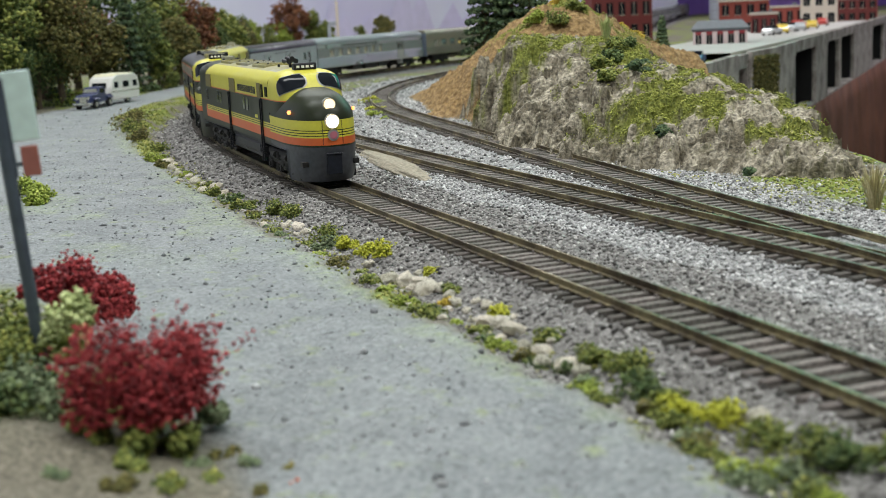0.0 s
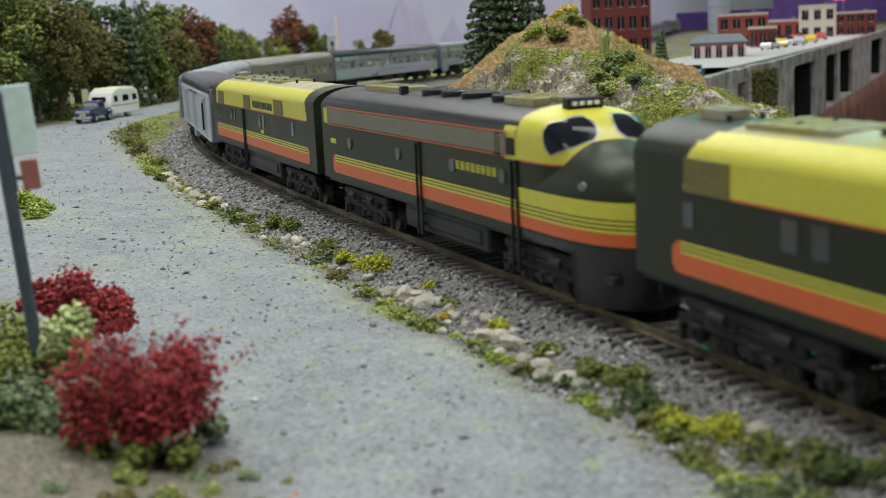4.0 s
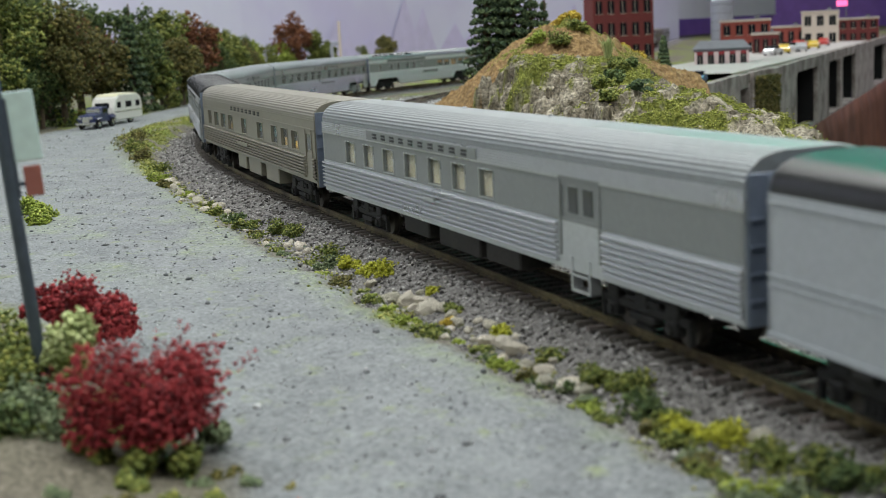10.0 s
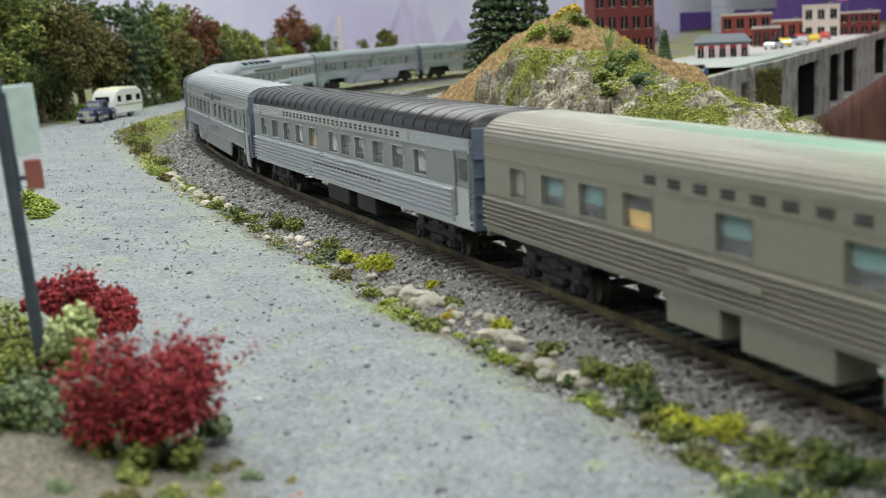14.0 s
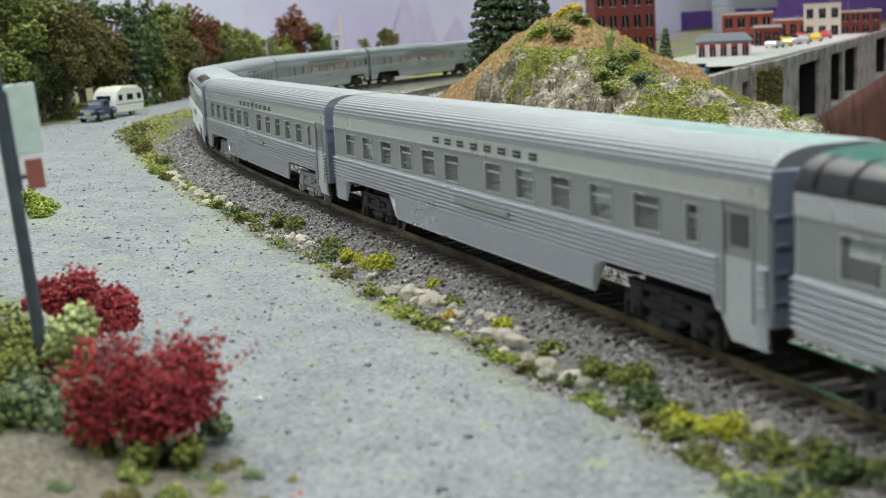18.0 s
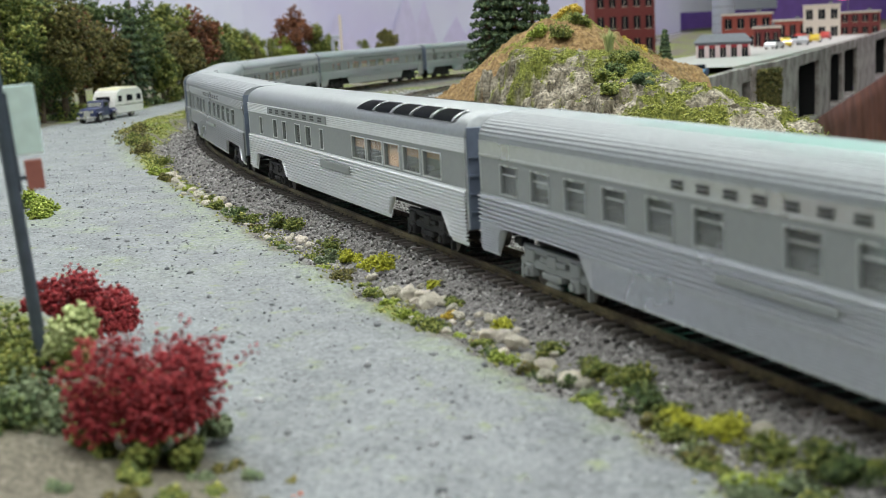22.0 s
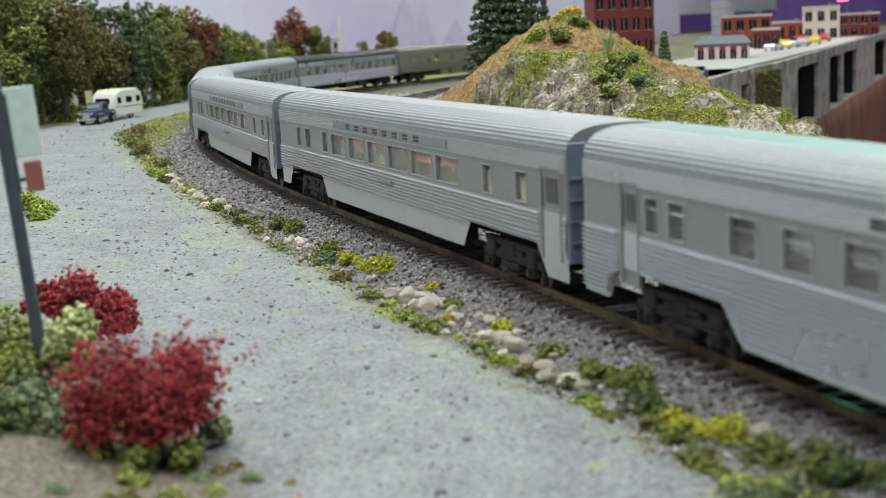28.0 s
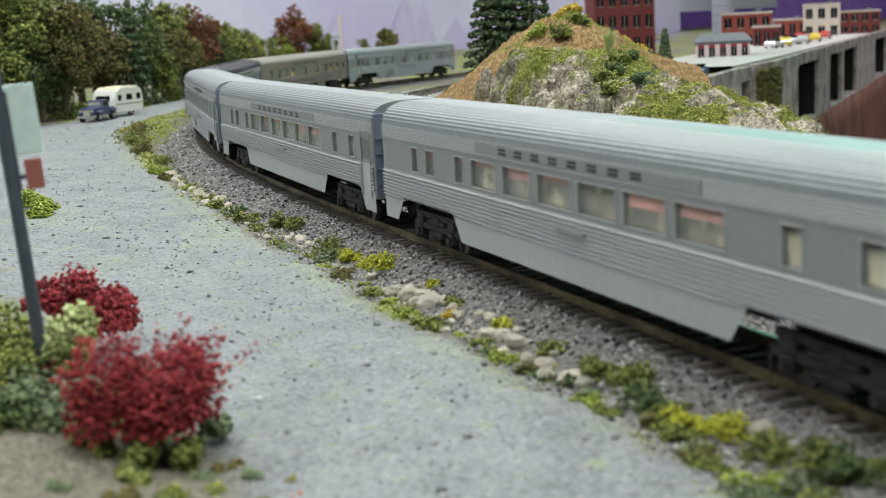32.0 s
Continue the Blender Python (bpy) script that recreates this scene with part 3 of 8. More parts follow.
def flutes(z0, z1, count, depth=0.0003):
    """Rows (z, outward) of half-round ribs between two heights."""
    rows, p = [], (z1 - z0) / count
    depth = min(depth, 0.85 * p)
    for k in range(count):
        z = z0 + (k + 0.5) * p
        rows += [(z - 0.36 * p, 0.0)] + [(z + 0.34 * p * math.sin(a), depth * math.cos(a)) for a in np.radians((-78, -52, -26, 0, 26, 52, 78))] + [(z + 0.36 * p, 0.0)]
    return rows


def roof_rows(ribs, top=0.0508, eave=0.0425):
    """Half of the roof's section from the eave to the crest: (across, up)."""
    fine = [(HALF * math.cos(a) ** 0.62, eave + (top - eave) * math.sin(a) ** 0.8) for a in np.linspace(0, math.pi / 2, 200)]
    far = np.concatenate([[0], np.cumsum([math.dist(p, q) for p, q in zip(fine[:-1], fine[1:])])])
    n = 64 if ribs else 18
    pts = []
    for k in range(n + 1):
        s = far[-1] * k / n
        y, z = float(np.interp(s, far, [p[0] for p in fine])), float(np.interp(s, far, [p[1] for p in fine]))
        if ribs and 4 < k < 48 and k % 4 in (1, 2):
            a = math.atan2((z - eave) * 2.2, y)
            y, z = y + 0.0002 * math.cos(a), z + 0.0002 * math.sin(a)
        pts.append((max(y, 0.0), z))
    return pts


def roof_mesh(name, length, material, ribs=True, cuts=()):
    half = roof_rows(ribs)
    section = [(-y, z) for y, z in half] + [(y, z) for y, z in half[::-1][1:]]
    xs = [-length / 2, -length / 2 + 0.001] + [c for pair in cuts for c in pair] + [length / 2 - 0.001, length / 2]
    verts, n = [], len(section)
    for i, x in enumerate(xs):
        k = 0.985 if i in (0, len(xs) - 1) else 1.0
        verts += [(x, y * k, 0.0425 + (z - 0.0425) * (0.96 if k < 1 else 1)) for y, z in section]
    faces = []
    for i in range(len(xs) - 1):
        for j in range(n - 1):
            faces.append((i * n + j, (i + 1) * n + j, (i + 1) * n + j + 1, i * n + j + 1))
    faces += [tuple(range(n)), tuple(len(verts) - 1 - k for k in range(n))]
    return mesh_of(name, verts, faces, material, smooth=not ribs)


def side_lower(length, z1, bottom, trucks, skirt, fluted, material, gaps=()):
    """The lower side towards -y; the skirt is cut out over the trucks; gaps: plain stretches."""
    xs = {-length / 2, length / 2}
    for t in trucks:
        for d in (-0.031, -0.024, 0.024, 0.031):
            xs.add(t + d)
    for a, b in gaps:
        xs |= {a, a + 0.0001, b - 0.0001, b}
    xs = sorted(x for x in xs if abs(x) <= length / 2 + 1e-6)

    def low(x):
        if not skirt:
            return bottom
        for t in trucks:
            d = abs(x - t)
            if d < 0.031 - 1e-6:
                return 0.0165 if d < 0.0245 else bottom + (0.0165 - bottom) * (0.031 - d) / 0.007
        return bottom

    mid = bottom + (z1 - bottom) * (0.43 if fluted == 2 else 0.5)
    if fluted == 2:
        rows = [(bottom, 0)] + flutes(bottom + 0.0006, mid, 9, 0.0008) + [(mid, 0.0004), (mid + 0.0006, 0.0004)] + flutes(mid + 0.0007, z1 - 0.0006, 7, 0.0014) + [(z1, 0.0002)]
    elif fluted == 3:
        rows = [(bottom, 0), (mid - 0.0022, 0), (mid - 0.0022, 0.0003), (mid - 0.0016, 0.0003), (mid - 0.0016, 0)] + flutes(mid - 0.0012, z1 - 0.0006, 8, 0.0009) + [(z1, 0.0002)]
    elif fluted == 1:
        rows = [(bottom, 0)] + flutes(bottom + 0.0012, z1 - 0.0006, 7 if not skirt else 14, 0.0012 if not skirt else 0.0015) + [(z1, 0.0002)]
    else:
        rows = [(bottom, 0), (mid, 0), (mid, 0.00035), (mid + 0.0006, 0.00035), (mid + 0.0006, 0), (z1, 0)]

    def at(x, r):
        z, o = r
        plain = any(a < x < b for a, b in gaps)
        return (x, -HALF - (0 if plain else o), max(z, low(x)))

    return grid_mesh("lower_side", xs, rows, at, material)


def side_band(length, z0, z1, zw0, zw1, windows, material):
    """The band with the window openings and their reveals."""
    xs = sorted({-length / 2, length / 2, *[e for w in windows for e in w]})
    holes = {round(w[0], 5) for w in windows}
    rows = [z0, zw0, zw1, z1]
    verts, faces = [], []

    def quad(*p):
        n = len(verts)
        verts.extend(p)
        faces.append((n, n + 1, n + 2, n + 3))

    for i in range(len(xs) - 1):
        a, b = xs[i], xs[i + 1]
        for j in range(3):
            if j == 1 and round(a, 5) in holes:
                y0, y1 = -HALF, -HALF + 0.0012
                quad((a, y0, zw0), (b, y0, zw0), (b, y1, zw0), (a, y1, zw0))
                quad((b, y0, zw1), (a, y0, zw1), (a, y1, zw1), (b, y1, zw1))
                quad((a, y0, zw1), (a, y0, zw0), (a, y1, zw0), (a, y1, zw1))
                quad((b, y0, zw0), (b, y0, zw1), (b, y1, zw1), (b, y1, zw0))
                continue
            quad((a, -HALF, rows[j]), (b, -HALF, rows[j]), (b, -HALF, rows[j + 1]), (a, -HALF, rows[j + 1]))
    me = mesh_of("window_band", verts, faces, material)
    bm = bmesh.new()
    bm.from_mesh(me)
    bmesh.ops.remove_doubles(bm, verts=bm.verts, dist=1e-6)
    bm.to_mesh(me)
    bm.free()
    return me


def window_rim(w, zw0, zw1, material):
    """A thin proud rim round one window."""
    f, y0, y1 = 0.00035, -HALF - 0.00024, -HALF + 0.0001
    ring = []
    for k in (0, f):
        ring.append([(-w / 2 - k, zw0 - k), (w / 2 + k, zw0 - k), (w / 2 + k, zw1 + k), (-w / 2 - k, zw1 + k)])
    verts = [(x, y, z) for y in (y0, y1) for r in ring for x, z in r]
    faces = []
    for i in range(4):
        j = (i + 1) % 4
        faces += [(i, 4 + i, 4 + j, j), (4 + i, 12 + i, 12 + j, 4 + j), (8 + i, i, j, 8 + j)]
    return mesh_of("window_frame", verts, faces, material)


def truck_mesh_parts(axles, paint=None):
    wb = 0.0145 if axles == 2 else 0.0215
    bm = boxes((-wb - 0.007, wb + 0.007, -0.0128, -0.0108, 0.0062, 0.0088), (-0.006, 0.006, -0.0135, -0.0105, 0.0042, 0.0062), (-wb * 0.55, wb * 0.55, -0.0132, -0.0108, 0.0088, 0.0105), bev=0.0004)
    xs = (-wb, wb) if axles == 2 else (-wb, 0, wb)
    for x in xs:
        box(bm, x - 0.0024, x + 0.0024, -0.0138, -0.0105, 0.0034, 0.0075, bev=0.0005)
        cyl(bm, 0.0013, 0.001, pose(x, -0.0141, 0.0052, 90), 10)
    for x in [(a + b) / 2 for a, b in zip(xs[:-1], xs[1:])]:
        for d in (-0.0022, 0, 0.0022):
            cyl(bm, 0.0009, 0.0032, pose(x + d, -0.0125, 0.0046), 8)
        box(bm, x - 0.0045, x + 0.0045, -0.0131, -0.0117, 0.0022, 0.003, bev=0.0002)
    for x in (-wb - 0.0065, wb + 0.0065):
        box(bm, x - 0.0006, x + 0.0006, -0.0126, -0.011, 0.002, 0.0064)
    if axles == 3:
        box(bm, -wb - 0.004, wb + 0.004, -0.0135, -0.0105, 0.0105, 0.0138, bev=0.0006)
        for x in (-wb * 0.5, wb * 0.5):
            box(bm, x - 0.005, x + 0.005, -0.0142, -0.0112, 0.0085, 0.0128, bev=0.0006)
            cyl(bm, 0.0016, 0.006, pose(x, -0.0143, 0.0112, 0, 90), 10)
        for x in xs:
            box(bm, x - 0.0035, x + 0.0035, -0.0128, -0.0108, 0.007, 0.012, bev=0.0005)
    else:
        box(bm, -wb - 0.005, wb + 0.005, -0.0128, -0.0108, 0.0105, 0.0128, bev=0.0004)
        for x in (-wb, 0, wb):
            box(bm, x - 0.003, x + 0.003, -0.0134, -0.0108, 0.0078, 0.0118, bev=0.0004)
    bmesh.ops.translate(bm, verts=bm.verts, vec=(0, -0.0014, 0))
    frame_me = bm_mesh("side_frame", bm, paint or M_TRUCK)
    bm = bmesh.new()
    for side in (-1, 1):
        cyl(bm, 0.0052, 0.0022, pose(0, side * 0.0088, 0.0052, 90), 20)
        cyl(bm, 0.0058, 0.0006, pose(0, side * 0.0075, 0.0052, 90), 20)
    cyl(bm, 0.0012, 0.021, pose(0, 0, 0.0052, 90), 8)
    wheel_me = bm_mesh("wheelset", bm, M_WHEEL)
    bm = boxes((-wb - 0.003, wb + 0.003, -0.0045, 0.0045, 0.0075, 0.0105), (-0.005, 0.005, -0.0125, 0.0125, 0.0068, 0.0098), (-wb - 0.004, wb + 0.004, -0.0098, 0.0098, 0.0112, 0.0158), bev=0.0004)
    return frame_me, wheel_me, bm_mesh("bolster", bm, M_DARK), xs


def add_truck(car, x, axles, paint=None):
    frame_me, wheel_me, bolster_me, xs = shared(("truck", axles, paint), lambda: truck_mesh_parts(axles, paint))
    truck = obj("truck", bolster_me, car, pose(x, 0, 0), "silver-grey truck with side frames" if paint else "black truck with side frames")
    obj("side_frame", frame_me, truck)
    obj("side_frame", frame_me, truck, pose(0, 0, 0, 0, 0, 180))
    for w in xs:
        obj("wheelset", wheel_me, truck, pose(w, 0, 0), "dark steel wheels on an axle")
    return truck


def coupler_mesh():
    bm = boxes((0, 0.0052, -0.0011, 0.0011, 0.0068, 0.0088), (0.0045, 0.0072, -0.0018, 0.0012, 0.0064, 0.0094), bev=0.0003)
    return bm_mesh("coupler", bm, M_BLACK)


def letter_bars(x0, x1, n, z0, z1, y):
    """Plain bars in place of a painted name."""
    bm = bmesh.new()
    w = (x1 - x0) / n
    for k in range(n):
        a = x0 + k * w
        box(bm, a + 0.22 * w, a + 0.66 * w, y - 0.0001, y + 0.0002, z0, z0 + (z1 - z0) * 0.4)
        box(bm, a + 0.22 * w, a + 0.66 * w, y - 0.0001, y + 0.0002, z0 + (z1 - z0) * 0.6, z1)
    return bm


def diaphragm_mesh():
    bm = boxes((-0.0004, 0.0004, -0.0166, 0.0166, 0.0125, 0.046), bev=0.0002)
    for y0, y1, z0, z1 in ((-0.0085, -0.0068, 0.013, 0.0475), (0.0068, 0.0085, 0.013, 0.0475), (-0.0068, 0.0068, 0.0455, 0.0475)):
        box(bm, 0.0004, 0.0032, y0, y1, z0, z1, bev=0.0002)
    for z in (0.018, 0.024, 0.03, 0.036):
        box(bm, 0.0004, 0.0012, -0.0165, -0.0125, z, z + 0.0006)
    return bm_mesh("vestibule_end", bm, M_DIAPH)


def passenger_car(kind, pitch, label):
    """A car of 85 feet, x forward, with its parts."""
    spec = CARS[kind]
    car = tagged(new("passenger_car"), label, "passenger car", "cars of the train")
    length = pitch - 0.0085
    mid_x = spec.get("trucks", 0.108)
    trucks = (-mid_x, mid_x)
    paint, band, roof = spec["paint"], spec["band"], spec["roof"]
    z0, zw0, zw1, z2, z3 = 0.0262, spec.get("zw0", 0.0272), spec.get("zw1", 0.0358), 0.0378, 0.0426
    bottom, skirt = (0.0072, True) if spec["skirt"] else (spec.get("bottom", 0.0128), False)
    wins = [tuple(v / 1000 for v in w) for w in spec["windows"]]
    doors = [tuple(v / 1000 for v in w) for w in spec["doors"]]
    low = shared((kind, "low", round(length, 4)), lambda: side_lower(length, z0, bottom, trucks, skirt, spec["flutes"], paint, [(a - 0.002, b + 0.002) for a, b in doors]))
    mid = shared((kind, "mid", round(length, 4)), lambda: side_band(length, z0, z2, zw0, zw1, wins + doors, band))
    top = shared((kind, "top", round(length, 4)), lambda: grid_mesh("letter_board", [-length / 2, length / 2], [(z2, 0), (z2, 0.00035), (z2 + 0.0006, 0.00035), (z2 + 0.0006, 0.0)] + (flutes(z2 + 0.0008, z3, 5, 0.00035) if spec.get("fluted_top") else []) + [(z3, 0), (z3, 0.0003)],
                                                                               lambda x, r: (x, -HALF - r[1], r[0]), paint))
    for turn in (0, 180):
        m = pose(0, 0, 0, 0, 0, turn)
        obj("lower_side", low, car, m, "fluted lower side")
        obj("window_band", mid, car, m, "grey band of windows")
        obj("letter_board", top, car, m)
    obj("roof", shared((kind, "roof", round(length, 4)), lambda: roof_mesh("roof", length, roof, spec["ribs"])), car, None, spec["roof_label"])
    # floor, ends, interior
    obj("underframe", shared((kind, "floor", round(length, 4)), lambda: bm_mesh("underframe", boxes((-length / 2 + 0.0005, length / 2 - 0.0005, -HALF + 0.001, HALF - 0.001, 0.0165, 0.0185), (-0.075, 0.075, -0.004, 0.004, 0.0095, 0.0165)), M_DARK)), car, None, "dark underframe")
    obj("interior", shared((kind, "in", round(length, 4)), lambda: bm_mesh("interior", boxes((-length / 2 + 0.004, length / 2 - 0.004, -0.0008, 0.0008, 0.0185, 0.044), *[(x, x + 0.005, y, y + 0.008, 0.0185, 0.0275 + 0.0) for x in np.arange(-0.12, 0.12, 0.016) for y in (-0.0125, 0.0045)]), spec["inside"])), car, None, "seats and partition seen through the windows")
    if spec["inside"] == M_INSIDE:
        for s in (1, -1):
            me = shared((kind, "lining"), lambda: bm_mesh("lining", boxes((-0.085, 0.08, -HALF + 0.0042, -HALF + 0.0046, 0.0265, 0.0362)), M_LINING))
            obj("lining", me, car, pose(0, 0, 0, 0, 0, 0 if s > 0 else 180), "cream inner lining behind the windows")
    end = shared("vestibule_end", diaphragm_mesh)
    cap = shared((kind, "cap"), lambda: bm_mesh("end_wall", boxes((-0.0012, 0, -HALF, HALF, 0.0125, 0.0425), bev=0.0002), paint))
    for s in (1, -1):
        m = pose(s * length / 2, 0, 0, 0, 0, 0 if s > 0 else 180)
        obj("end_wall", cap, car, m @ pose(-0.0002, 0, 0))
        obj("vestibule_end", end, car, m, "blue-grey end with a vestibule frame")
        obj("coupler", shared("coupler", coupler_mesh), car, m, "black knuckle coupler")
        add_truck(car, s * mid_x, spec.get("axles", 2), spec.get("truck_paint"))
    # glass, blinds and doors
    for i, (a, b) in enumerate(wins):
        pane = shared(("pane", round(b - a, 4), zw0, zw1), lambda: bm_mesh("window_pane", boxes(((a - b) / 2, (b - a) / 2, -HALF + 0.0010, -HALF + 0.0014, zw0, zw1)), M_GLASS))
        sash = shared(("sash", round(b - a, 4), zw0, zw1), lambda: bm_mesh("sash", boxes(((a - b) / 2, (b - a) / 2, -HALF + 0.0005, -HALF + 0.0009, zw0 + (zw1 - zw0) * 0.66, zw0 + (zw1 - zw0) * 0.72)), paint))
        for s in (1, -1):
            m = pose(s * (a + b) / 2, 0, 0, 0, 0, 0 if s > 0 else 180)
            ob = obj("window_pane", pane, car, m)
            ob.visible_shadow = False
            obj("window_frame", shared(("rim", round(b - a, 4), zw0, zw1, paint.name), lambda: window_rim(b - a, zw0, zw1, paint)), car, m)
            if spec.get("sash"):
                obj("sash", sash, car, m)
            blind = spec["blinds"][i % len(spec["blinds"])] if spec["blinds"] else None
            if blind:
                material, share_z, lower = blind
                za, zb = (zw0, zw0 + (zw1 - zw0) * share_z) if lower else (zw1 - (zw1 - zw0) * share_z, zw1)
                me = shared(("blind", material.name, share_z, lower, round(b - a, 4), zw0, zw1), lambda: bm_mesh("window_blind", boxes(((a - b) / 2, (b - a) / 2, -HALF + 0.0018, -HALF + 0.0022, za, zb)), material))
                obj("window_blind", me, car, m, material.name.replace("_", " "))
    for a, b in doors:
        w, dz0 = b - a, 0.0165 if not skirt else 0.0125

        def door_me():
            bm = boxes((-w / 2, w / 2, -HALF + 0.0004, -HALF + 0.0012, dz0, 0.0378))
            for xa, xb in ((-w / 2 - 0.0007, -w / 2), (w / 2, w / 2 + 0.0007)):
                box(bm, xa, xb, -HALF - 0.0004, -HALF + 0.0006, dz0, 0.0385)
            box(bm, -w / 2 - 0.0007, w / 2 + 0.0007, -HALF - 0.0004, -HALF + 0.0006, 0.0378, 0.0385)
            return bm_mesh("door", bm, band)

        n_win = 2 if w > 0.015 else 1
        ww = 0.0052 if n_win == 2 else w * 0.62
        for s in (1, -1):
            m = pose(s * (a + b) / 2, 0, 0, 0, 0, 0 if s > 0 else 180)
            door = obj("door", shared(("door", round(w, 4), kind), door_me), car, m, "grey side door")
            for k in range(n_win):
                xo = 0 if n_win == 1 else (-0.0042 if k == 0 else 0.0042)
                obj("door_window", shared(("dw", round(ww, 4)), lambda: bm_mesh("door_window", boxes((-ww / 2, ww / 2, -HALF + 0.0001, -HALF + 0.0005, 0.0287, 0.0362), bev=0.0001), M_WINDOW_GREY)), door, pose(xo, 0, 0), "grey door window")
            if n_win == 2:
                obj("step", shared("step", lambda: bm_mesh("step", boxes((-0.0055, -0.0045, -HALF - 0.0003, -HALF + 0.003, 0.0072, 0.0165), (0.0045, 0.0055, -HALF - 0.0003, -HALF + 0.003, 0.0072, 0.0165), (-0.0055, 0.0055, -HALF - 0.0003, -HALF + 0.003, 0.0072, 0.008), (-0.0055, 0.0055, -HALF - 0.0003, -HALF + 0.003, 0.0115, 0.0122)), paint)), door, None, "silver boarding step")
    # names become plain bars; the plate below the windows
    for (x0, x1, n, za, zb) in spec["letters"]:
        for s in (1, -1):
            me = shared((kind, "letters", x0, za), lambda: bm_mesh("lettering", letter_bars(x0 / 1000, x1 / 1000, n, za, zb, -HALF - (0.0007 if any(p[2] > 0.038 for p in spec["plates"]) else 0.0003)), M_LETTER))
            obj("lettering", me, car, pose(0, 0, 0, 0, 0, 0 if s > 0 else 180), "row of dark painted bars")
    for (x0, x1, za, zb, pm) in spec["plates"]:
        for s in (1, -1):
            me = shared((kind, "plate", x0, za), lambda: bm_mesh("name_plate", boxes((x0 / 1000, x1 / 1000, -HALF - (0.0006 if za > 0.03 else 0.0016), -HALF, za, zb), bev=0.0001), pm))
            obj("name_plate", me, car, pose(0, 0, 0, 0, 0, 0 if s > 0 else 180), "flat grey plate")
    for (x0, x1, za) in spec["boxes"]:
        for s in (1, -1):
            me = shared((kind, "box", x0), lambda: bm_mesh("equipment_box", boxes((x0 / 1000, x1 / 1000, -HALF + 0.0012, -0.005, za - 0.0026, 0.0162), bev=0.0005), paint if kind == "warm" else M_DARK))
            obj("equipment_box", me, car, pose(0, 0, 0, 0, 0, 0 if s > 0 else 180), "underfloor equipment box")
    for x, s, style in spec["vents"]:
        if style == "grip":
            me = shared("roof_grip", lambda: bm_mesh("roof_vent", boxes((-0.0012, 0.0012, -0.0172, -0.0095, 0.0468, 0.0478), bev=0.0003), M_SILVER))
            obj("roof_vent", me, car, pose(x / 1000, s * 0.0012, 0.0012, -28, 0, 0), "small roof fitting")
        else:
            me = shared("roof_vent", lambda: bm_mesh("roof_vent", boxes((-0.004, 0.004, -0.0009, 0.0009, 0.048, 0.0505), (-0.002, 0.002, -0.0022, 0.0022, 0.0475, 0.0495), bev=0.0004), M_BLACK))
            obj("roof_vent", me, car, pose(x / 1000, s * 0.011, 0), "black roof ventilator")
    if kind == "blackroof":
        for k in range(26):
            obj("roof_seam", shared("roof_seam", seam_mesh), car, pose(-length / 2 + 0.006 + k * (length - 0.012) / 25, 0, 0), "raised black roof seam")
    if kind == "lounge":
        sun_windows(car)
    return car


def seam_mesh():
    """A thin raised band over the arch of a roof."""
    half = [p for p in roof_rows(False) if p[1] > 0.0432]
    section = [(-y, z) for y, z in half] + [(y, z) for y, z in half[::-1][1:]]
    verts = [(x, y * k, 0.0425 + (z - 0.0425) * k) for x, k in ((-0.0006, 0.999), (-0.0004, 1.022), (0.0004, 1.022), (0.0006, 0.999)) for y, z in section]
    n = len(section)
    faces = [(i * n + j, (i + 1) * n + j, (i + 1) * n + j + 1, i * n + j + 1) for i in range(3) for j in range(n - 1)]
    return mesh_of("roof_seam", verts, faces, M_ROOF_BLACK)


def sun_windows(car):
    """Glass panels let into the shoulders of the roof."""
    for s in (-1, 1):
        for k in range(5):
            xa = 0.040 + k * 0.0205
            half = roof_rows(False)
            pick = [p for p in half if 0.0462 < p[1] < 0.0503]
            cols = [xa + 0.001, xa + 0.0185]

            def at(x, p, lift):
                return (x + (0.0508 - p[1]) * 0.0 - (0.0503 - p[1]) * (0.9 if k == 0 and x == cols[0] else 0.0), s * (p[0] + 0.0003 + lift * 0.5), p[1] + 0.0003 + lift * 0.5)

            pane = grid_mesh("roof_window", cols, pick, lambda x, p: at(x, p, 0.0), M_GLASS_DARK, True, flip=s > 0)
            w = obj("roof_window", pane, car, None, "dark glass panel in the roof shoulder")
            rib = grid_mesh("roof_window_bar", [cols[1], cols[1] + 0.002], pick, lambda x, p: at(x, p, 0.0003), M_SILVER, False, flip=s > 0)
            obj("roof_window_bar", rib, w, None, "silver glazing bar")


CHAIR = [(-136, -124), (-114, -102), (-92, -80), (-70, -58), (-47.5, -35.5), (-26.5, -14.5), (7.5, 19), (30, 41.5), (53, 64.5), (75.5, 87), (98, 110), (121.5, 126.5)]
LOUNGE_WIN = [(-121, -115), (-107, -99), (-80, -73), (-66, -47.5), (-41.5, -22.5), (-17.5, 3), (7, 27.5), (31.5, 51.5), (55.5, 75.5), (95.5, 102), (119.5, 126.5)]
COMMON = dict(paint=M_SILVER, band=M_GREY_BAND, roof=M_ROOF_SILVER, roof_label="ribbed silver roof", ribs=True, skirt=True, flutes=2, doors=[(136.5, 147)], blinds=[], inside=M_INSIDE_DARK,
              letters=[(-38, 48, 8, 0.0392, 0.0412)], plates=[(-16, 26, 0.0205, 0.0225, M_GREY_BAND)], boxes=[], vents=[(128, -1, "grip"), (105, -1, "grip"), (-140, -1, "grip")])
GREYISH = (M_WHITE, 0.55, False)
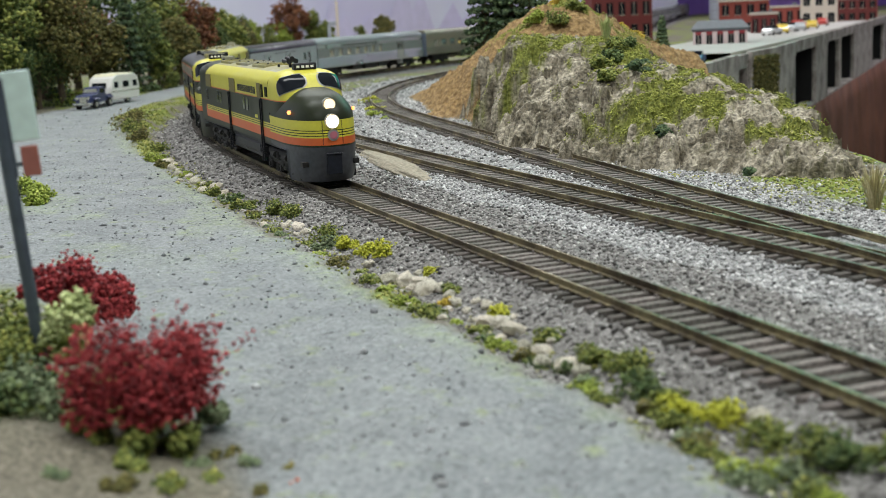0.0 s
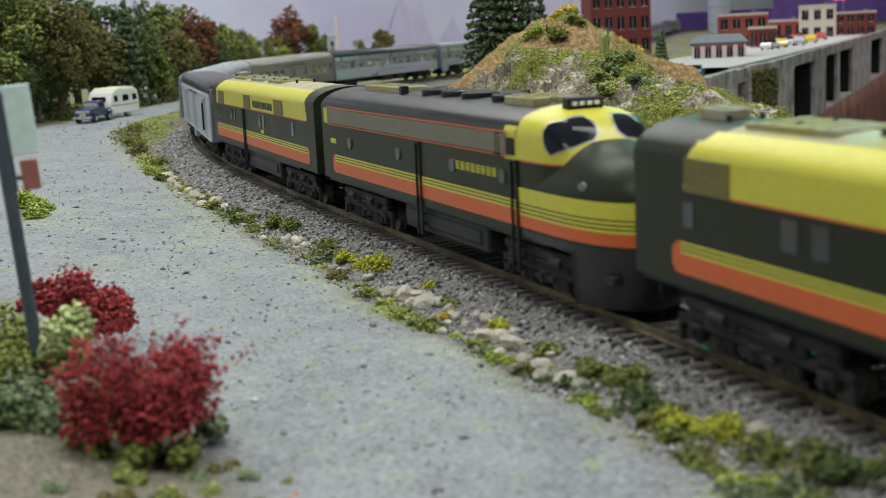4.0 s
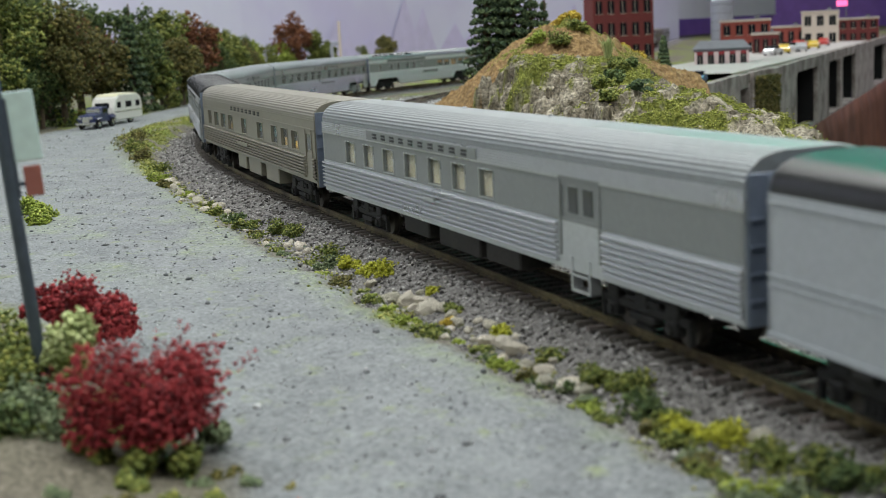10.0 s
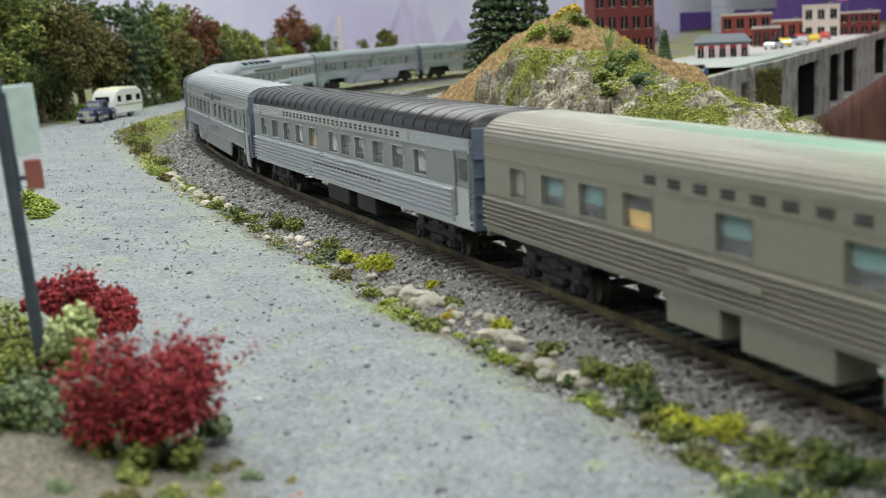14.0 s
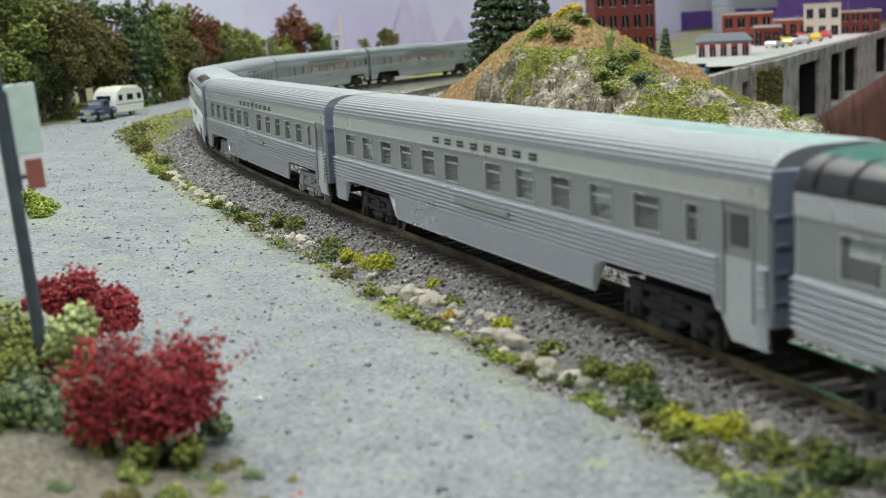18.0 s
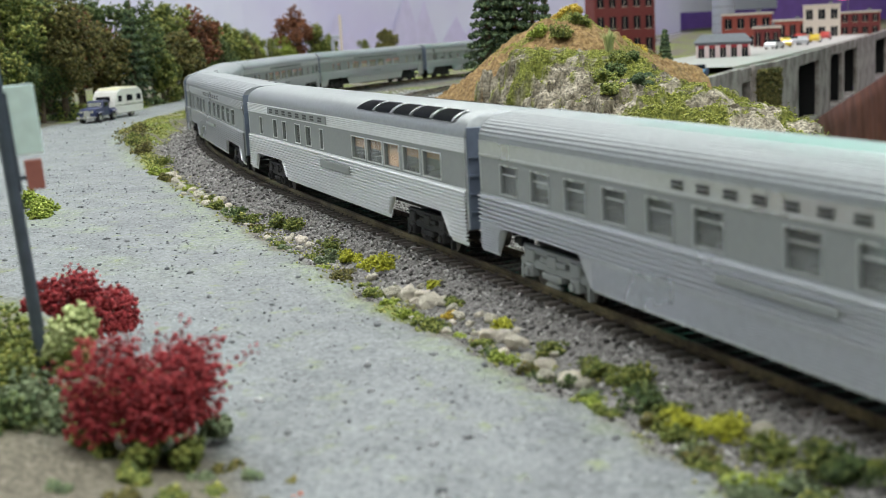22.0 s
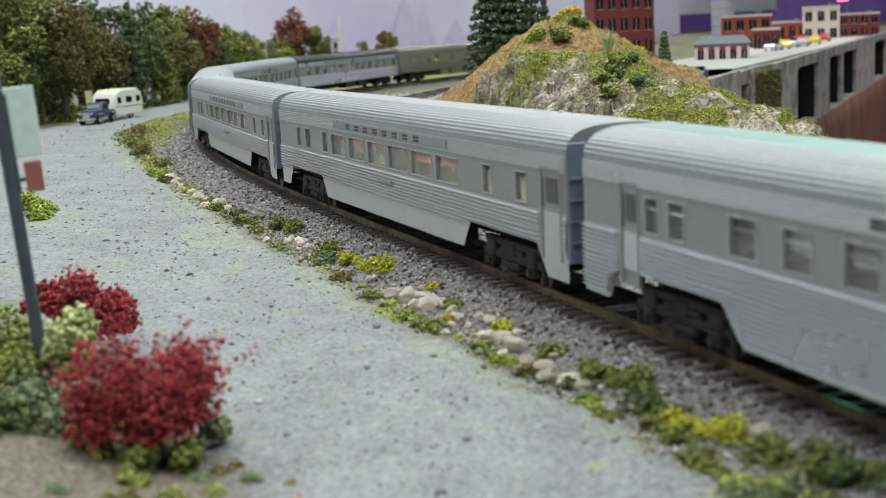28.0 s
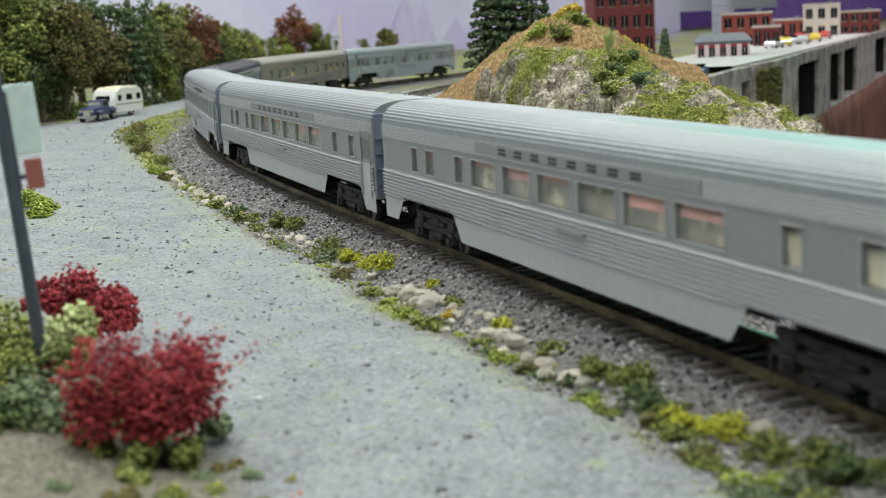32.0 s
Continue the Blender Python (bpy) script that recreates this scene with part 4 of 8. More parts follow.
CARS = {
    "chair": dict(COMMON, windows=CHAIR, sash=True, blinds=[None, GREYISH, None, None, None, None, None, (M_WHITE, 0.3, False)]),
    "silver_truck_chair": dict(COMMON, windows=CHAIR, sash=True, blinds=[None, GREYISH, None, None, None, None, None, (M_WHITE, 0.3, False)], truck_paint=M_GREY_BAND),
    "sleeper": dict(COMMON, flutes=1, fluted_top=True, windows=[(-119, -113), (-108, -101), (-82, -72), (-62.5, -53), (-43, -33), (-9.5, 2.5), (13.5, 26), (36, 48.5), (58.5, 71), (81, 93.5), (103.5, 116)], doors=[(-131, -123)],
                    sash=True, blinds=[None, None, None, GREYISH, GREYISH, None, (M_WHITE, 0.9, False), (M_WHITE, 0.35, False), None, (M_WHITE, 0.95, False), None]),
    "pink": dict(COMMON, paint=M_SILVER_DULL, flutes=3, windows=LOUNGE_WIN, doors=[(137, 148)], inside=M_INSIDE, fluted_top=True,
                 blinds=[(M_PINK, 0.5, False), (M_PINK, 0.35, False), (M_PINK, 0.3, False), (M_PINK, 0.25, False), (M_PINK, 0.4, False), (M_PINK, 0.25, False), None, (M_PINK, 0.45, False), (M_PINK, 0.4, False), (M_INSIDE, 0.8, True), (M_INSIDE, 0.8, True)],
                 letters=[(-45, 45, 8, 0.0392, 0.0412)], plates=[(-61, 67, 0.0386, 0.0418, M_GREY_BAND), (-4, 12, 0.0212, 0.0226, M_GREY_BAND)], boxes=[(-30, -5, 0.0085), (5, 30, 0.0085), (40, 62, 0.0085)]),
    "lounge": dict(COMMON, paint=M_SILVER_BRIGHT, windows=[(-128, -122.5), (-99.5, -92), (-81, -74), (-57.5, -48.5), (-38.5, -30), (-15, -10), (32, 49.5), (52, 70), (72.5, 89.5), (94, 111), (114.5, 131.5)], doors=[], ribs=False, flutes=1,
                   fluted_top=True, inside=M_INSIDE_DARK, blinds=[None, None, None, None, None, None, (M_AMBER, 0.5, False), (M_AMBER, 0.45, False), (M_AMBER, 1.0, False), (M_AMBER, 0.4, False), (M_AMBER, 0.3, False)],
                   letters=[(-106, -5, 8, 0.0392, 0.0412)], plates=[(-108, -3, 0.0384, 0.042, M_GREY_BAND), (-12, 30, 0.0195, 0.0228, M_GREY_BAND)], vents=[], roof_label="smooth silver roof with glass panels"),
    "warm": dict(COMMON, paint=M_SILVER_WARM, band=M_SILVER_WARM, roof=M_SILVER_WARM, roof_label="ribbed warm silver roof", bottom=0.0142, skirt=False, flutes=1, windows=[(-130, -120), (-108, -94), (-84.5, -70), (-60.5, -46.5), (-19, -5.5), (24.5, 38), (59.5, 73), (82.5, 96), (105, 118)],
                 doors=[(133, 143.5)], blinds=[(M_SILVER_WARM, 0.95, False), (M_TEAL, 0.65, False), (M_TEAL, 0.6, False), (M_GOLD, 0.5, True), (M_TEAL, 0.6, False), (M_TEAL, 0.6, False), (M_TEAL, 0.65, False), (M_GOLD, 0.45, True), (M_GOLD, 0.4, True)],
                 letters=[(-52, 36, 8, 0.0392, 0.0412)], plates=[(-28, 0, 0.0205, 0.0225, M_SILVER_WARM)], boxes=[(-43, -20, 0.0088), (-12, 20, 0.0084), (34, 64, 0.0082)], vents=[(100, -1, "grip")]),
    "blackroof": dict(COMMON, roof=M_ROOF_BLACK, roof_label="black rounded roof", ribs=False, skirt=False, flutes=1, fluted_top=True,
                      windows=[(-133, -120.5), (-110, -97.5), (-87, -74.5), (-64.5, -52), (-41.5, -29), (-10, 2.5), (8, 20), (27, 39), (50, 62), (73, 85), (96, 108)], doors=[(135, 146)],
                      blinds=[(M_WHITE, 0.5, False), None, (M_WHITE, 0.4, False), (M_WHITE, 0.9, False), (M_AMBER, 0.7, True), (M_WHITE, 0.95, False), None], letters=[(-85, 85, 27, 0.0392, 0.0412), (-35, 60, 18, 0.0202, 0.0216)],
                      plates=[(-92, 92, 0.0386, 0.0418, M_SILVER)], vents=[(138, -1, "grip")], boxes=[(-20, 10, 0.008), (22, 45, 0.008)]),
    "combine": dict(COMMON, skirt=False, flutes=1, fluted_top=True, windows=[(-123, -111), (-99.5, -88), (-76.5, -65), (-53, -41.5), (-29, -18), (-7.5, 3.5), (15, 25.5)], doors=[(70.5, 92)], inside=M_INSIDE,
                    blinds=[(M_INSIDE, 0.9, True)], letters=[(-88, 10, 10, 0.0392, 0.0412)], plates=[(-94, 14, 0.0384, 0.042, M_GREY_BAND), (-32, -22, 0.0212, 0.0225, M_SILVER)], vents=[(-140, -1, "grip"), (-50, -1, "grip"), (20, -1, "grip")],
                    boxes=[(-60, -35, 0.009), (-25, 10, 0.0085), (15, 40, 0.009)]),
}


def baggage_car(pitch):
    """A grey riveted mail car with a black arched roof."""
    car = tagged(new("baggage_car"), "light grey riveted mail and baggage car with a black roof", "baggage car", "cars of the train")
    length, z0, z1 = pitch - 0.0085, 0.0125, 0.043
    side = mesh_of("side_wall", [], [], M_FLAT_GREY)
    bm = boxes((-length / 2, length / 2, -HALF, -HALF + 0.0015, z0, z1))
    for za, zb, o in ((0.0255, 0.0262, 0.0003), (0.0235, 0.024, 0.0002), (0.0408, 0.0414, 0.0004), (z0, z0 + 0.0012, 0.0004)):
        box(bm, -length / 2, length / 2, -HALF - o, -HALF, za, zb)
    for xa in np.arange(-length / 2 + 0.002, length / 2 - 0.001, 0.0082):
        for z in (0.0385, 0.0245):
            box(bm, xa, xa + 0.0005, -HALF - 0.00025, -HALF, z, z + 0.0005)
    me = bm_mesh("side_wall", bm, M_FLAT_GREY)
    for turn in (0, 180):
        w = obj("side_wall", me, car, pose(0, 0, 0, 0, 0, turn), "grey riveted side wall")
        for k, (a, b) in enumerate(((-0.084, -0.062), (-0.004, 0.014), (0.0855, 0.0985))):
            bm = boxes((a, b, -HALF - 0.0001, -HALF + 0.0002, 0.0165, 0.0385))
            part("door", bm, M_FLAT_GREY, w, "grey sliding baggage door")
            for d in (a, b - 0.0008):
                part("door_post", boxes((d, d + 0.0008, -HALF - 0.0009, -HALF, 0.0165, 0.0387)), M_FLAT_GREY, w)
            for za, zb in ((0.0388, 0.0396), (0.0152, 0.0164)):
                part("door_rail", boxes((a - 0.001, b + 0.001, -HALF - 0.0008, -HALF, za, zb)), M_FLAT_GREY, w)
        for a, b in ((-0.0685, -0.0645), (0.0075, 0.0115), (0.072, 0.0795), (0.0905, 0.0935)):
            part("window", boxes((a, b, -HALF - 0.0002, -HALF + 0.0003, 0.0318 if b - a < 0.0045 else 0.0275, 0.0368 if b - a < 0.0045 else 0.0362), bev=0.0001), M_GLASS_DARK, w, "dark window")
        part("mail_catcher", boxes((0.091, 0.0918, -HALF - 0.0022, -HALF - 0.001, 0.018, 0.036), (0.0865, 0.097, -HALF - 0.0024, -HALF - 0.0012, 0.0305, 0.0312), bev=0.0002), M_DARK, w, "dark iron mail catcher arm")
        part("lettering", letter_bars(-0.045, 0.04, 8, 0.0395, 0.0407, -HALF - 0.0003), M_LETTER, w, "row of dark painted bars")
        bm = bmesh.new()
        for z in (0.0185, 0.021, 0.0235):
            box(bm, 0.073, 0.082, -HALF - 0.0003, -HALF, z, z + 0.0006)
        part("lettering", bm, M_LETTER, w, "small painted bars")
    obj("roof", roof_mesh("roof", length, M_ROOF_BLACK, False), car, None, "black arched roof")
    part("underframe", boxes((-length / 2 + 0.0005, length / 2 - 0.0005, -HALF + 0.0016, HALF - 0.0016, 0.0165, 0.0185), (-0.07, 0.07, -0.004, 0.004, 0.009, 0.0165)), M_DARK, car, "dark underframe")
    for xa, xb in ((-0.036, -0.022),):
        part("equipment_box", boxes((xa, xb, -HALF + 0.001, -0.005, 0.0055, 0.0125), bev=0.0004), M_FLAT_GREY, car, "grey battery box")
    part("equipment_box", boxes((0.0, 0.03, -HALF + 0.003, -0.005, 0.0065, 0.0125), bev=0.0004), M_DARK, car, "dark tank")
    for x, s in ((0.085, -1), (-0.06, -1), (0.02, 1), (-0.09, 1)):
        bm = boxes((-0.004, 0.004, -0.001, 0.001, 0.0478, 0.0508), (-0.0015, 0.0015, -0.0025, 0.0025, 0.0475, 0.0495), bev=0.0005)
        ob = part("roof_vent", bm, M_BLACK, car, "black roof ventilator")
        ob.matrix_basis = pose(x, s * 0.0095, -0.0008)
    cap = bm_mesh("end_wall", boxes((-0.0015, 0, -HALF, HALF, 0.0125, 0.0425), bev=0.0002), M_FLAT_GREY)
    for s in (1, -1):
        m = pose(s * length / 2, 0, 0, 0, 0, 0 if s > 0 else 180)
        obj("end_wall", cap, car, m)
        obj("vestibule_end", shared("vestibule_end", diaphragm_mesh), car, m @ pose(0.0004, 0, 0), "blue-grey end with a vestibule frame")
        obj("coupler", shared("coupler", coupler_mesh), car, m, "black knuckle coupler")
        add_truck(car, s * 0.088, 3)
    return car
# ---- diesel locomotives ----
M_PILOT = mat("slate_grey_pilot_paint", (0.058, 0.062, 0.074), 0.45, 0, 0.2, 400, 60, 0.05, 0.0001, spec=0.35)
LOCO_MATS = [M_OLIVE, M_YELLOW, M_ORANGE, M_ROOF_GREY, M_PILOT, M_ROOF_BLACK]
OL, YE, OR, RG, BK, RB = range(6)
SHOULDER = [(0.0172, 0.0465), (0.0171, 0.0475), (0.0164, 0.0488), (0.0148, 0.0505), (0.0112, 0.0524), (0.006, 0.0537), (0.0, 0.0542)]
STRIPE_ROWS = [0.0165, 0.0193, 0.0197, 0.0202, 0.0209, 0.0218, 0.0229, 0.0241, 0.0248, 0.0252, 0.0259, 0.0263, 0.0270, 0.0340, 0.0387, 0.0392, 0.0405, 0.0418, 0.0432, 0.0448]


def stripe_paint(z):
    """Colour of the long stripes at a height."""
    if z < 0.0193:
        return OL
    if z < 0.0241:
        return OR
    if z < 0.0270:
        return YE if z < 0.0248 or 0.0252 < z < 0.0259 or z > 0.0263 else OL
    if z < 0.0387:
        return OL
    return OR if z < 0.0392 else YE


def loco_body(x0, x1, paint):
    """Long hood with its rounded roof; paint(x, z) picks the colour."""
    section = [(0.0172, z) for z in STRIPE_ROWS] + SHOULDER
    section = [(-y, z) for y, z in section] + [(y, z) for y, z in section[::-1][1:]]
    xs = [x0, x0 + 0.0006] + list(np.arange(-0.1105, -0.0940, 0.0006)) + list(np.linspace(-0.092, 0.06, 12)) + [v for v in np.arange(0.0965, 0.1085, 0.0006) if v < x1 - 0.002] + [x1 - 0.0006, x1]
    xs = sorted(v for v in set(xs) if x0 <= v <= x1)
    n = len(section)
    verts = [(x, y, z) for x in xs for y, z in section]
    faces, idx = [], []
    for i in range(len(xs) - 1):
        for j in range(n - 1):
            faces.append((i * n + j, (i + 1) * n + j, (i + 1) * n + j + 1, i * n + j + 1))
            idx.append(paint((xs[i] + xs[i + 1]) / 2, (section[j][1] + section[j + 1][1]) / 2))
    faces += [tuple(range(n)), tuple(len(verts) - 1 - k for k in range(n))]
    idx += [OL, OL]
    me = mesh_of("body", verts, faces, *LOCO_MATS)
    me.polygons.foreach_set("material_index", idx)
    me.polygons.foreach_set("use_smooth", [f.center.z > 0.0465 for f in me.polygons])
    return me


NOSE = [(0.0015, 0.0315, 0.0160), (0.006, 0.0345, 0.0168), (0.0158, 0.0358, 0.0171), (0.0168, 0.036, 0.0172), (0.0185, 0.0365, 0.0172), (0.0193, 0.0365, 0.0172), (0.0228, 0.0362, 0.0172), (0.0236, 0.0361, 0.0172), (0.0240, 0.036, 0.0172),
        (0.0248, 0.036, 0.0172), (0.0252, 0.0359, 0.0172), (0.0260, 0.0358, 0.0172), (0.0264, 0.0357, 0.0172), (0.031, 0.0355, 0.0172), (0.0335, 0.0348, 0.0169), (0.0355, 0.0340, 0.0162), (0.0375, 0.0328, 0.0151),
        (0.0395, 0.0308, 0.0137), (0.0413, 0.0278, 0.0121), (0.0428, 0.0238, 0.0103), (0.044, 0.0188, 0.0084), (0.0449, 0.0125, 0.0062), (0.0454, 0.005, 0.004)]
CAB = [(0.0325, 0.0232, 0.0172), (0.0387, 0.0225, 0.0172), (0.0392, 0.0224, 0.0172), (0.0410, 0.0217, 0.0172), (0.0430, 0.0208, 0.0172), (0.0445, 0.0199, 0.0172), (0.0462, 0.0185, 0.0171), (0.0480, 0.0172, 0.0167), (0.0498, 0.0155, 0.0158), (0.0512, 0.0130, 0.0145), (0.0524, 0.0095, 0.0122), (0.0534, 0.0052, 0.0085), (0.0541, 0.001, 0.004)]


def plan_point(xc, a, w, phi, n):
    c, s = math.cos(phi), math.sin(phi)
    return xc + a * abs(c) ** (2 / n), math.copysign(w * abs(s) ** (2 / n), s)


def nose_paint(z, low=None):
    if z < 0.0185:
        return BK if low is None else low
    if z < 0.0193:
        return OL
    if z < 0.0228:
        return OR
    if z < 0.031:
        return OL if 0.0236 < z < 0.0240 or 0.0248 < z < 0.0252 or 0.0260 < z < 0.0264 else YE
    return OL


def loft(name, table, xc, start, n, paint, steps=26):
    phis = [-math.pi / 2 + math.pi * k / steps for k in range(steps + 1)]
    verts, idx, faces = [], [], []
    for z, a, w in table:
        row = [plan_point(xc, a, w, p, n) for p in phis]
        row = [(start, row[0][1])] + row + [(start, row[-1][1])]
        if z < 0.016:
            row = [(max(x, xc + 0.013), y) for x, y in row]
        verts += [(x, y, z) for x, y in row]
    m = len(phis) + 2
    for j in range(len(table) - 1):
        for i in range(m - 1):
            faces.append((j * m + i, j * m + i + 1, (j + 1) * m + i + 1, (j + 1) * m + i))
            idx.append(paint((table[j][0] + table[j + 1][0]) / 2))
    faces.append(tuple((len(table) - 1) * m + i for i in range(m)))
    idx.append(paint(table[-1][0]))
    me = mesh_of(name, verts, faces, *LOCO_MATS)
    me.polygons.foreach_set("material_index", idx)
    me.polygons.foreach_set("use_smooth", [True] * len(idx))
    return me


def table_at(table, z):
    zs = [r[0] for r in table]
    return float(np.interp(z, zs, [r[1] for r in table])), float(np.interp(z, zs, [r[2] for r in table]))


def cab_patch(name, xc, z0, z1, p0, p1, out, material, table=CAB, n=3.0):
    """A pane that follows the cab front; corners are rounded off."""
    cols, rows = [k / 8 for k in range(9)], [k / 6 for k in range(7)]

    def at(c, r):
        far = abs(p0 + (p1 - p0) * c)
        low, high = z0 - 0.0042 * max(0.0, far - 0.25), z1 - 0.0024 * max(0.0, far - 0.4)
        z = low + (high - low) * r
        a, w = table_at(table, z)
        inset = 0.1 * (max(0, abs(c - 0.5) * 2 - 0.6) / 0.4) * (abs(r - 0.5) * 2) ** 3
        phi = p0 + (p1 - p0) * (c + (0.5 - c) * inset * 2)
        x, y = plan_point(xc, a + out, w + out, phi, n)
        return (x, y, z + out * 0.4)

    return grid_mesh(name, cols, rows, at, material, True)


def loco_common(loco, length, tank=(-0.03, 0.042)):
    """Trucks, couplers, tank and end doors."""
    for x in (-0.078, 0.078):
        add_truck(loco, x, 3)
    part("fuel_tank", boxes((tank[0], tank[1], -0.0155, 0.0155, 0.0065, 0.0155), (tank[0] + 0.004, tank[1] - 0.004, -0.0162, 0.0162, 0.0085, 0.014), bev=0.0008), M_BLACK, loco, "black fuel tank between the trucks")
    part("underframe", boxes((-length / 2 + 0.001, 0.083, -0.0158, 0.0158, 0.0148, 0.0166), bev=0.0003), M_BLACK, loco, "black underframe sill")
    obj("coupler", shared("coupler", coupler_mesh), loco, pose(-length / 2, 0, 0, 0, 0, 180), "black knuckle coupler")
    bm = boxes((-length / 2 - 0.0022, -length / 2, -0.0065, -0.005, 0.0165, 0.046), (-length / 2 - 0.0022, -length / 2, 0.005, 0.0065, 0.0165, 0.046), (-length / 2 - 0.0022, -length / 2, -0.005, 0.005, 0.0445, 0.046), bev=0.0003)
    part("vestibule_end", bm, M_BLACK, loco, "black rear vestibule frame")


def side_things(loco, rects, y_out, material, name, label, depth=0.0004):
    for s in (-1, 1):
        for (a, b, z0, z1) in rects:
            y = s * 0.0172
            bm = boxes((a, b, min(y, y + s * y_out), max(y, y + s * y_out), z0, z1), bev=0.00008)
            ob = part(name, bm, material, loco, label)


def grab_strips(loco, xs):
    for s in (-1, 1):
        for x in xs:
            bm = bmesh.new()
            y = s * 0.0176
            box(bm, x - 0.0003, x + 0.0003, y - 0.0003, y + 0.0003, 0.0185, 0.0385)
            box(bm, x + 0.0033, x + 0.0039, y - 0.0003, y + 0.0003, 0.0185, 0.0385)
            box(bm, x - 0.0003, x + 0.0039, y - 0.0003, y + 0.0003, 0.0383, 0.0389)
            for z in (0.006, 0.0095, 0.013):
                box(bm, x - 0.0004, x + 0.004, y - s * 0.001 - 0.0008, y - s * 0.001 + 0.0008, z, z + 0.0006)
            box(bm, x - 0.0006, x, y - 0.0004, y + 0.0004, 0.006, 0.0185)
            box(bm, x + 0.0036, x + 0.0042, y - 0.0004, y + 0.0004, 0.006, 0.0185)
            part("grab_iron", bm, M_BLACK, loco, "black door edge with grab irons and steps")


def roof_bits(loco, spots):
    for x, y, sx, sy, h in spots:
        z = float(np.interp(abs(y), [p[0] for p in SHOULDER[::-1]], [p[1] for p in SHOULDER[::-1]]))
        bm = boxes((x - sx, x + sx, y - sy, y + sy, z - 0.0012, z + h), bev=min(0.0003, h * 0.3))
        if sx > 0.004:
            for k in range(5):
                xa = x - sx + (k + 0.5) * sx * 2 / 5
                box(bm, xa - 0.0006, xa + 0.0006, y - sy * 0.9, y + sy * 0.9, z + h, z + h + 0.0003)
        part("roof_hatch" if sx > 0.004 else "roof_fitting", bm, M_ROOF_GREY if sx > 0.004 else M_BLACK, loco)


def hollow_bars(x0, x1, n, z0, z1, y):
    """Plain blocks drawn in thin strokes in place of a painted name."""
    bm = bmesh.new()
    w, t = (x1 - x0) / n, (z1 - z0) * 0.2
    for k in range(n):
        a, b = x0 + (k + 0.16) * w, x0 + (k + 0.78) * w
        for za in (z0, (z0 + z1 - t) / 2, z1 - t):
            box(bm, a, b, y - 0.0001, y + 0.0002, za, za + t)
        for xa in (a, b - t):
            box(bm, xa, xa + t, y - 0.00012, y + 0.0002, z0, z1)
    return bm


def name_bars(loco, x0, x1, n, z0, z1, material):
    for s in (-1, 1):
        ob = part("lettering", hollow_bars(x0, x1, n, z0, z1, -0.0174), material, loco, "row of painted bars")
        if s > 0:
            ob.matrix_basis = pose(x0 + x1, 0, 0, 0, 0, 180)


def fans(loco, xs):
    for x in xs:
        fan = part("roof_fan", cyl(bmesh.new(), 0.0062, 0.0016, pose(x, 0, 0.0548), 24), M_BLACK, loco, "black round roof fan")
        for k in range(3):
            bm = bmesh.new()
            bmesh.ops.create_cube(bm, size=1.0, matrix=pose(x, 0, 0.0557 + k * 0.0003, 0, 0, k * 60) @ Matrix.Diagonal((0.0115, 0.0006, 0.0005, 1)))
            part("guard_bar", bm, M_BEZEL, fan)


